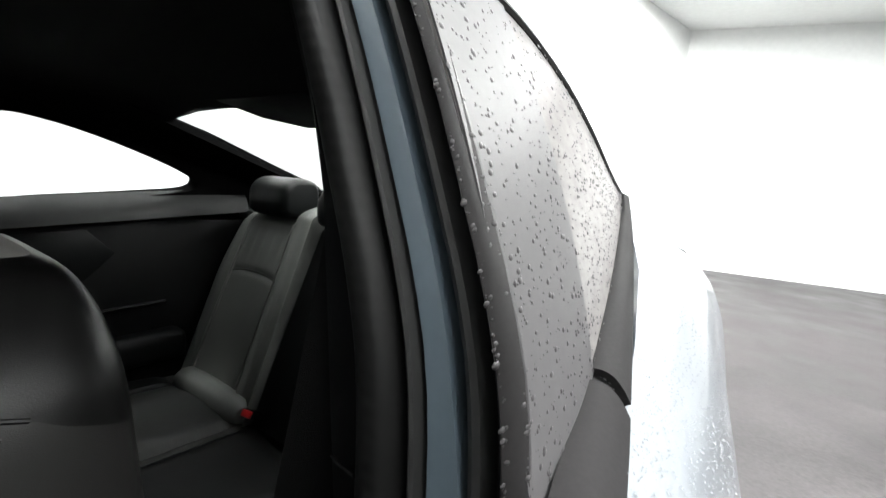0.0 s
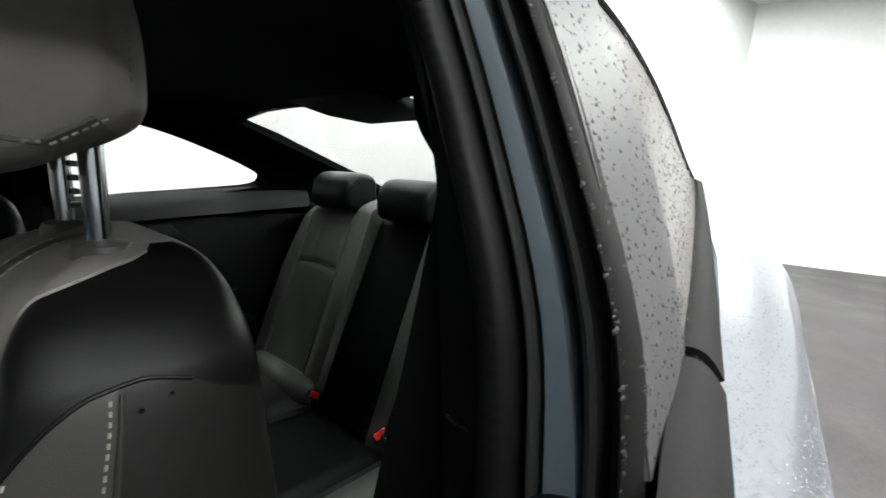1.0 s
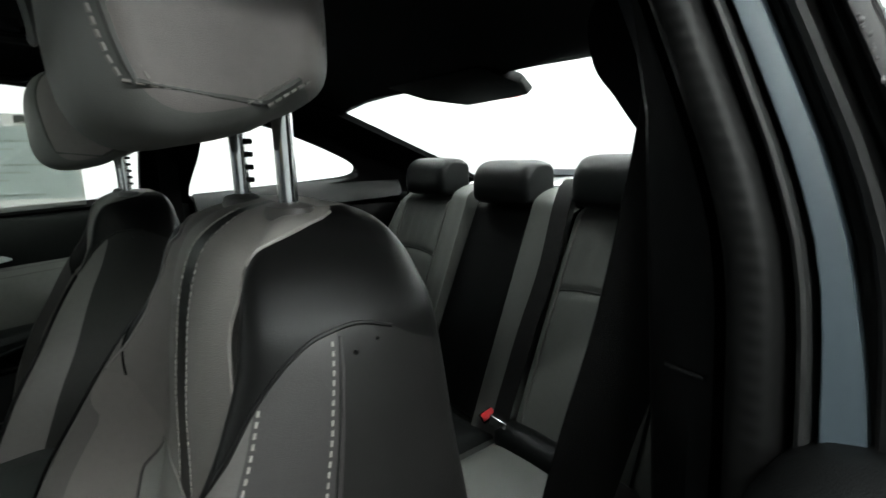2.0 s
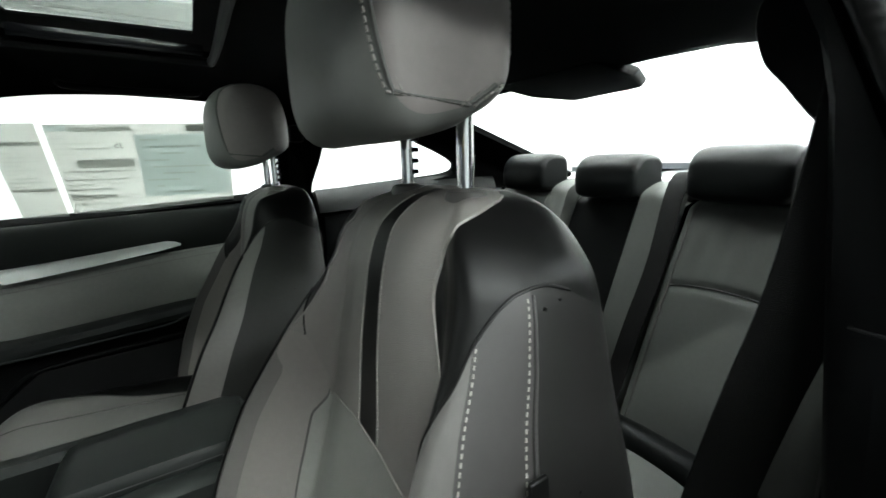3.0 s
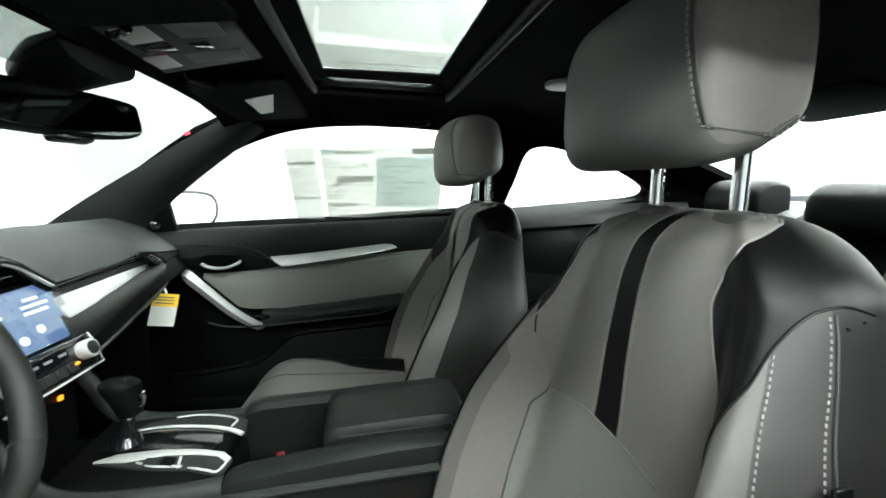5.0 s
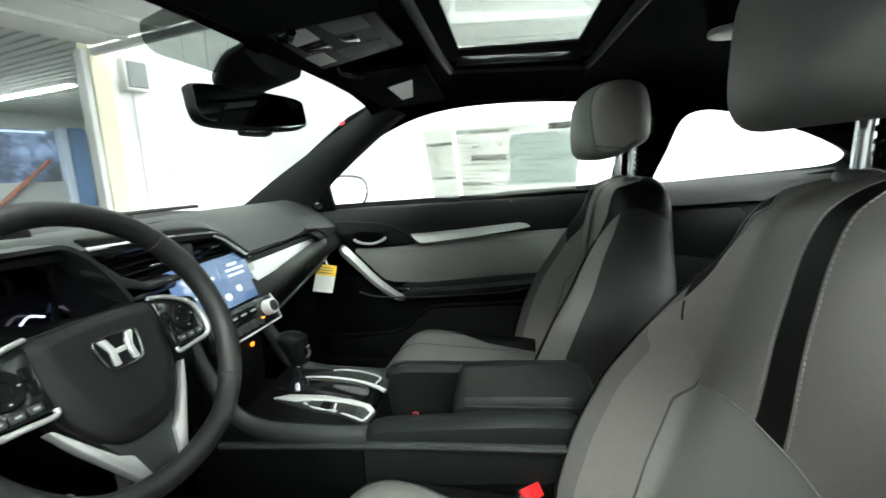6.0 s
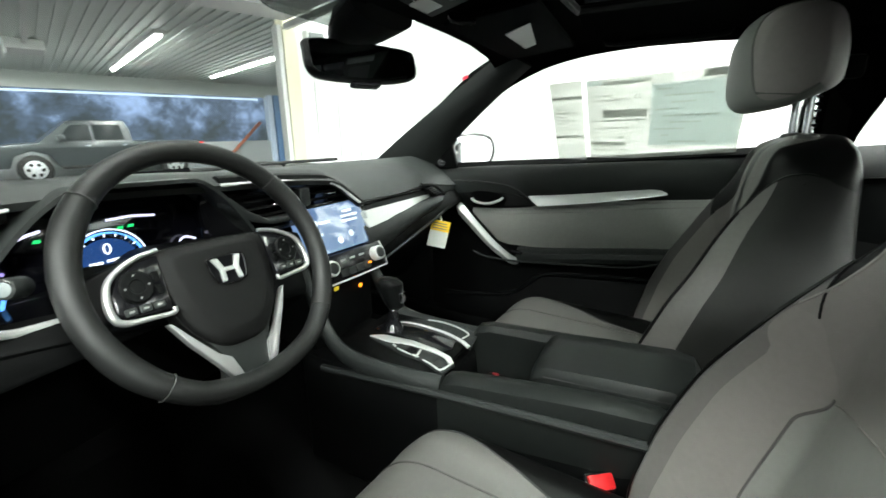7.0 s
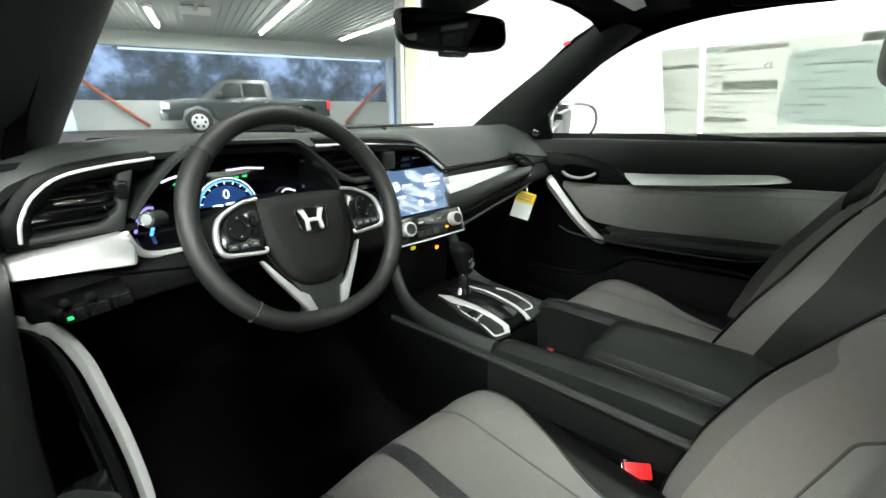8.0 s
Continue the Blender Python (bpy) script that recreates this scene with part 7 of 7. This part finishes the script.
part("teal_panel", glass_patch(-0.304, -0.345, 1.11, 1.123, 0.0032), PAPERB, st2, "pale teal printed panel")
for y0, y1, z0, z1, m in ((-0.35, -0.475, 1.108, 1.118, PAPERG), (-0.60, -0.705, 1.106, 1.122, PAPERD), (-0.345, -0.468, 1.022, 1.043, PAPERG), (-0.31, -0.468, 1.012, 1.016, PAPERG), (-0.308, -0.41, 0.945, 0.955, PAPERG), (-0.64, -0.70, 0.918, 0.928, PAPERD)):
    part("print_bar", glass_patch(y0, y1, z0, z1, 0.0035), m, st2)
for i in range(14):
    z = 1.092 - 0.0125 * i
    if not 1.0 < z < 1.045:
        part("print_bar", glass_patch(-0.31, -0.335 - 0.12 * ((i * 37 % 11) / 11), z, z + 0.0035, 0.0035), PAPERL, st2)
for i in range(9):
    z = 1.085 - 0.0165 * i
    part("print_bar", glass_patch(-0.49 - 0.02 * (i % 3), -0.53 - 0.14 * ((i * 5 % 7) / 7), z, z + 0.004, 0.0042), PAPERL, st2)
digits("35", 0, 0, 0, 0.022, PAPERD, st2, (0, 0, 0)).data.transform(Matrix.Translation(on_glass(-0.445, 1.085, 0.004) - st2.location) @ pose(0, 0, 0, 90, 0, 90))

# ---- the left door pillar and what is outside it ----
LEAN_IN = [(0.5, -0.035), (0.85, -0.027), (0.955, -0.017), (0.997, -0.010), (1.037, 0.003), (1.078, 0.021), (1.123, 0.042), (1.17, 0.066), (1.3, 0.135)]


def jamb(z, x0, dy=0.0):
    return V((x0 + lerp_table(z, LEAN_IN), -0.937 - 0.08 * (z - 1.03) + dy, z))


ZS = [0.55 + 0.72 * i / 36 for i in range(37)]


def strip(x0, x1, d0, d1, rnd=0.0015):
    """An upright strip of the pillar between two x, from depth d0 to d1 along y."""
    prof = [(x0, d0), (x0, d1), (x1, d1), (x1, d0)] if rnd == 0 else None
    if prof is None:
        n = 10
        cx, w, dep = (x0 + x1) / 2, abs(x1 - x0) / 2, d1 - d0
        prof = [(cx + w * math.copysign(abs(math.cos(a)) ** 0.6, math.cos(a)), d0 + dep * abs(math.sin(a)) ** 0.7) for a in [math.pi * i / n for i in range(n + 1)]]
    return loft([[jamb(z, px, py) for px, py in prof] for z in ZS])


pil = thing("door_pillar", "open driver side pillar jamb with black seals and blue grey metal", "car pillar", (-0.72, -0.93, 0.6))


def inner_edge(z):
    return -0.641 + (0.25 if z > 1.07 else 0.12) * (z - 1.07)


part("pillar_trim", loft([[V((inner_edge(z) + 0.012, -1.07, z)), V((inner_edge(z) + 0.004, -0.99, z)), V((inner_edge(z), -0.948, z)), V((inner_edge(z) - 0.006, -0.938, z))] + [jamb(z, x, d) for x, d in ((-0.668, 0.002), (-0.678, 0.0), (-0.678, -0.10))] for z in ZS]), TRIMB, pil, "black moulded pillar trim")
part("pillar_seam", tube([jamb(0.935, x, d) + V((0, 0.001, 0)) for x, d in ((-0.655, 0.0), (-0.663, 0.002), (-0.675, 0.003))], 0.0012, 5, (0, 1, 0)), RUBBER, pil)
fine = [0.60 + 0.60 * i / 480 for i in range(481)]
prof = [(-0.6966 + 0.0126 * math.copysign(abs(math.cos(a)) ** 0.6, math.cos(a)), -0.02 + 0.0405 * abs(math.sin(a)) ** 0.7) for a in [math.pi * i / 16 for i in range(17)]]
part("weatherstrip", loft([[jamb(z, px_, py_ + 0.00035 * (0.5 + 0.5 * math.cos(2 * math.pi * z / 0.0078)) * max(0.0, min(1.0, (-0.6925 - px_) / 0.004)) * (py_ > 0)) for px_, py_ in prof] for z in fine]), RUBBER, pil, "ribbed black rubber weatherstrip")
part("seal_groove", strip(-0.708, -0.7165, -0.03, -0.003), RUBBER, pil)
part("inner_seal", strip(-0.7105, -0.7172, -0.02, 0.011), LIPR, pil, "grey black rubber lip seal")


def metal_edge(z):
    return -0.7290 - 0.005 * min(1, max(0, (0.995 - z) / 0.06))


part("jamb_metal", loft([[jamb(z, x, d) for x, d in ((-0.7188, -0.05), (-0.7192, 0.004), (-0.7200, 0.0062), (-0.7212, 0.0060), (metal_edge(z), 0.001), (metal_edge(z) - 0.0006, -0.006), (metal_edge(z) - 0.001, -0.05))] for z in ZS]), JAMB, pil, "blue grey painted jamb metal")
part("metal_groove", strip(-0.7285, -0.7395, -0.04, -0.007), RUBBER, pil)
part("outer_seal", strip(-0.7345, -0.7462, -0.04, 0.0030), LIPR, pil, "grey black rubber outer seal")
part("outer_channel", strip(-0.7452, -0.7560, -0.04, -0.004), RUBBER, pil)
part("glass_edge_trim", loft([[jamb(z, x, d) for x, d in ((-0.7528, -0.02), (-0.7540, 0.005), (-0.7555, 0.0070), (-0.7605, 0.0052), (-0.7640, 0.0), (-0.763, -0.004), (-0.7535, -0.008))] for z in ZS]), WETTRIM, pil, "wet grey trim along the quarter glass edge")
part("pillar_core", loft([[jamb(z, x, d) for x, d in ((-0.665, -0.06), (-0.665, -0.02), (-0.756, -0.02), (-0.756, -0.06))] for z in ZS]), RUBBER, pil)
part("striker", box(-0.735, -0.70, -0.965, -0.945, 0.66, 0.72, 0.006), CHROME, pil)
part("upper_rail", sweep(spline([(-0.60, -0.02, 1.225), (-0.605, -0.3, 1.252), (-0.61, -0.6, 1.262), (-0.63, -0.82, 1.25), (-0.655, -0.88, 1.22), (-0.69, -0.885, 1.16)], 40), ring(0.028, 10, 0.02), (1, 0, 0)), RUBBER, pil)

out = thing("rear_body_side", "silver painted rear flank with wet quarter glass", "car body", (-0.8, -1.3, 0.5))
SECT = [(-0.952, (-0.800, 0.948), (-0.838, 0.925), (-0.862, 0.86)), (-1.05, (-0.792, 0.953), (-0.836, 0.925), (-0.864, 0.86)), (-1.15, (-0.779, 0.968), (-0.83, 0.935), (-0.862, 0.87)), (-1.3, (-0.752, 1.005), (-0.816, 0.965), (-0.853, 0.885)), (-1.5, (-0.69, 1.075), (-0.797, 0.99), (-0.842, 0.89)), (-1.75, (-0.60, 1.07), (-0.765, 0.99), (-0.835, 0.90)), (-2.0, (-0.55, 1.02), (-0.70, 0.965), (-0.785, 0.895)), (-2.3, (-0.5, 0.965), (-0.66, 0.925), (-0.75, 0.86))]


def flank(u, v):
    k = u * (len(SECT) - 1)
    j = min(int(k), len(SECT) - 2)
    f = k - j
    ring_ = []
    for a in range(3):
        ring_.append([SECT[j][a + 1][c] + (SECT[j + 1][a + 1][c] - SECT[j][a + 1][c]) * f for c in range(2)])
    y = SECT[j][0] + (SECT[j + 1][0] - SECT[j][0]) * f
    low = ring_[2][0]
    pts = spline([(ring_[0][0], ring_[0][1], 0), (ring_[1][0], ring_[1][1], 0), (ring_[2][0], ring_[2][1], 0), (low - 0.032, 0.74, 0), (low - 0.03, 0.5, 0), (low + 0.05, 0.25, 0)], 26)
    k = min(int(v * 25), 24)
    p = V(pts[k]).lerp(V(pts[k + 1]), v * 25 - k)
    return (p.x, y, p.y)


part("rear_flank", sheet(flank, 56, 25, -0.02), PAINT, out, "silver painted rear flank beaded with rain")
part("flank_crease", tube([V(flank(0.02 + 0.3 * i / 12, 0.30 + 0.5 * (i / 12) ** 1.4)) - V((0.001, 0, 0)) for i in range(13)], 0.0012, 5), PAINT, out)
part("boot_lid", sheet(lambda u, v: (-0.52 + 1.04 * u, -1.98 - 0.32 * v, 1.0 - 0.03 * v + 0.015 * math.sin(math.pi * u)), 10, 6, 0.02), PAINT, out)
part("tail_panel", box(-0.74, 0.74, -2.34, -2.28, 0.3, 0.96, 0.04), PAINT, out)
LOWER = spline([(-0.7822, -0.930, 0.952), (-0.774, -1.02, 0.962), (-0.762, -1.10, 0.978), (-0.745, -1.20, 1.005), (-0.722, -1.32, 1.045), (-0.70, -1.42, 1.085)], 41)
UPPER = spline([(-0.678, -0.945, 1.203), (-0.689, -1.05, 1.193), (-0.692, -1.15, 1.175), (-0.693, -1.25, 1.147), (-0.693, -1.36, 1.110), (-0.695, -1.43, 1.087)], 41)


def along(line, u):
    k = min(max(u, 0.0), 1.0) * 40
    j = min(int(k), 39)
    return V(line[j]).lerp(V(line[j + 1]), k - j)



def quarter(u, v):
    p = along(LOWER, u).lerp(along(UPPER, u), v)
    return p + V((-0.95, 0, 0.3)) * 0.038 * v * (1 - v) * (1 - u) ** 1.5


qg = part("quarter_glass", sheet(quarter, 40, 12, 0.004), TINT, out, "rain spotted tinted quarter glass")
qg.visible_shadow = False
part("glass_border", sheet(lambda u, v: quarter(u * (0.30 - 0.13 * v), v) + V((-0.0012, 0, 0.0004)), 12, 14, 0.001), FRIT, out, "grey misted border band of the quarter glass")
part("glass_surround", tube(UPPER, 0.0035, 8), RUBBER, out, "black rubber glass edge")


MOULD = spline([(-0.806, -0.83, 0.930), (-0.795, -0.89, 0.941), (-0.783, -0.95, 0.953), (-0.774, -1.02, 0.960), (-0.762, -1.10, 0.976), (-0.745, -1.20, 1.003), (-0.722, -1.32, 1.043), (-0.70, -1.42, 1.084)], 43)


def moulding(u, v):
    p = MOULD[round(u * 42)]
    k = max(0.0, (u * 7 - 2) / 5)
    w = 0.024 * (1 - k) ** 0.7 + 0.002
    return (p.x - w * v, p.y, p.z - 0.016 * v * (1 - 0.6 * k) + 0.006 * math.sin(math.pi * v))


part("belt_moulding", sheet(lambda u, v: moulding((21 + 21 * u) / 42, v), 21, 8, 0.006), WETTRIM2, out, "wet satin belt moulding")
part("belt_moulding", sheet(lambda u, v: moulding(20 * u / 42, v), 20, 8, 0.006), WETTRIM2, out, "wet dark belt moulding end")
# rain
rain = thing("rain_drop_field", "scattered rain drops on glass and paint", "rain drops", (-0.78, -1.0, 1.0))
rng = random.Random(5)


def drops(points, r0, r1, flatten=0.45):
    verts, faces = [], []
    for p, nrm in points:
        r = r0 + (r1 - r0) * rng.random() ** 2.2
        q = V((0, 0, 1)).rotation_difference(nrm).to_matrix()
        st = 1 + 0.6 * rng.random()
        base = len(verts)
        n = 8
        for h, k in ((0.0, 1.0), (0.55, 0.75), (0.95, 0.3)):
            for i in range(n):
                a = 2 * math.pi * i / n
                verts.append(p + q @ V((r * k * math.cos(a), r * k * st * math.sin(a), r * h * flatten)))
        for lv in range(2):
            for i in range(n):
                faces.append((base + lv * n + i, base + lv * n + (i + 1) % n, base + (lv + 1) * n + (i + 1) % n, base + (lv + 1) * n + i))
        faces.append(tuple(base + 2 * n + i for i in range(n)))
    me = bpy.data.meshes.new("rain")
    me.from_pydata([tuple(v) for v in verts], [], faces)
    bm = bmesh.new()
    bm.from_mesh(me)
    bpy.data.meshes.remove(me)
    return bm


gl = []
while len(gl) < 1900:
    u, v = rng.random() ** 1.3, rng.random()
    gl.append((quarter(u, v) + V((-0.0014, 0, 0.0005)), V((-0.97, 0.0, 0.24)).normalized()))
part("glass_drop", drops(gl, 0.0004, 0.0017, 0.25), WATERD, rain, "clear drops on the quarter glass", kind="stuff")
tr = []
for i in range(420):
    z = 0.93 + 0.26 * rng.random()
    tr.append(((lambda k: jamb(z, -0.7558 - 0.0078 * k, 0.0072 - 0.0070 * k))(rng.random()), V((-0.8, 0.5, 0.1)).normalized()))
part("trim_drop", drops(tr, 0.0004, 0.0017), WATERD, rain, "", kind="stuff")
ml = []
for i in range(520):
    u, v = rng.random(), rng.random()
    ml.append((V(moulding(u, v)) + V((-0.0005, 0, 0.0005)), V((-0.6, 0, 0.8)).normalized()))
part("moulding_drop", drops(ml, 0.0005, 0.0015), WATERD, rain, "", kind="stuff")
fl = []
for i in range(9000):
    u, v = rng.random(), 0.42 * rng.random()
    p = V(flank(u, v))
    fl.append((p + V((-0.0005, 0, 0.0006)), V((-0.7, 0, 0.7)).normalized()))
part("flank_drop", drops(fl, 0.0002, 0.0008), WATERL, rain, "", kind="stuff")

# ---- passenger side mirror, outside ----
sm = thing("door_mirror", "black door mirror with a bright white glass", "mirror", (0.92, 0.2, 0.9))
ms = spline([(0.13, 0.0, 0), (0.16, 0.05, 0), (0.14, 0.105, 0), (0.06, 0.12, 0), (-0.02, 0.112, 0), (-0.045, 0.06, 0), (-0.03, 0.01, 0), (0.05, -0.012, 0)], 40, True)
SMM = Matrix.Translation((0.855, 0.215, 0.856)) @ pose(0, 0, 0, 0, 0, -33)
part("housing", loft([[SMM @ V((0.05 + (p.x - 0.05) * k, yy, 0.055 + (p.y - 0.055) * k)) for p in ms] for k, yy in ((0.98, 0.0), (1.09, 0.003), (1.14, 0.03), (0.99, 0.075), (0.5, 0.1))]), GLOSSBLACK, sm)
part("mirror_glass", loft([[SMM @ V((0.05 + (p.x - 0.05) * k, yy, 0.055 + (p.y - 0.055) * k)) for p in ms] for k, yy in ((0.94, -0.003), (0.96, 0.002))]), MIRROR, sm, "silvered outer mirror glass")
part("foot", loft([[(x, y + a, z + b) for a, b in ((-0.02, 0), (0.03, 0), (0.03, h), (-0.02, h))] for x, y, z, h in ((0.735, 0.225, 0.862, 0.05), (0.78, 0.235, 0.866, 0.07), (0.84, 0.25, 0.868, 0.06))]), GLOSSBLACK, sm, "gloss black mirror foot")
redm = thing("inspection_sticker", "small red sticker on the windscreen corner", "sticker", (0.53, 0.03, 1.16))
part("patch", box(-0.014, 0.014, -0.001, 0.001, -0.004, 0.004, 0, 1, Matrix.Translation((0.535, 0.045, 1.152)) @ pose(0, 0, 0, -30, -20, -10)), REDP, redm)
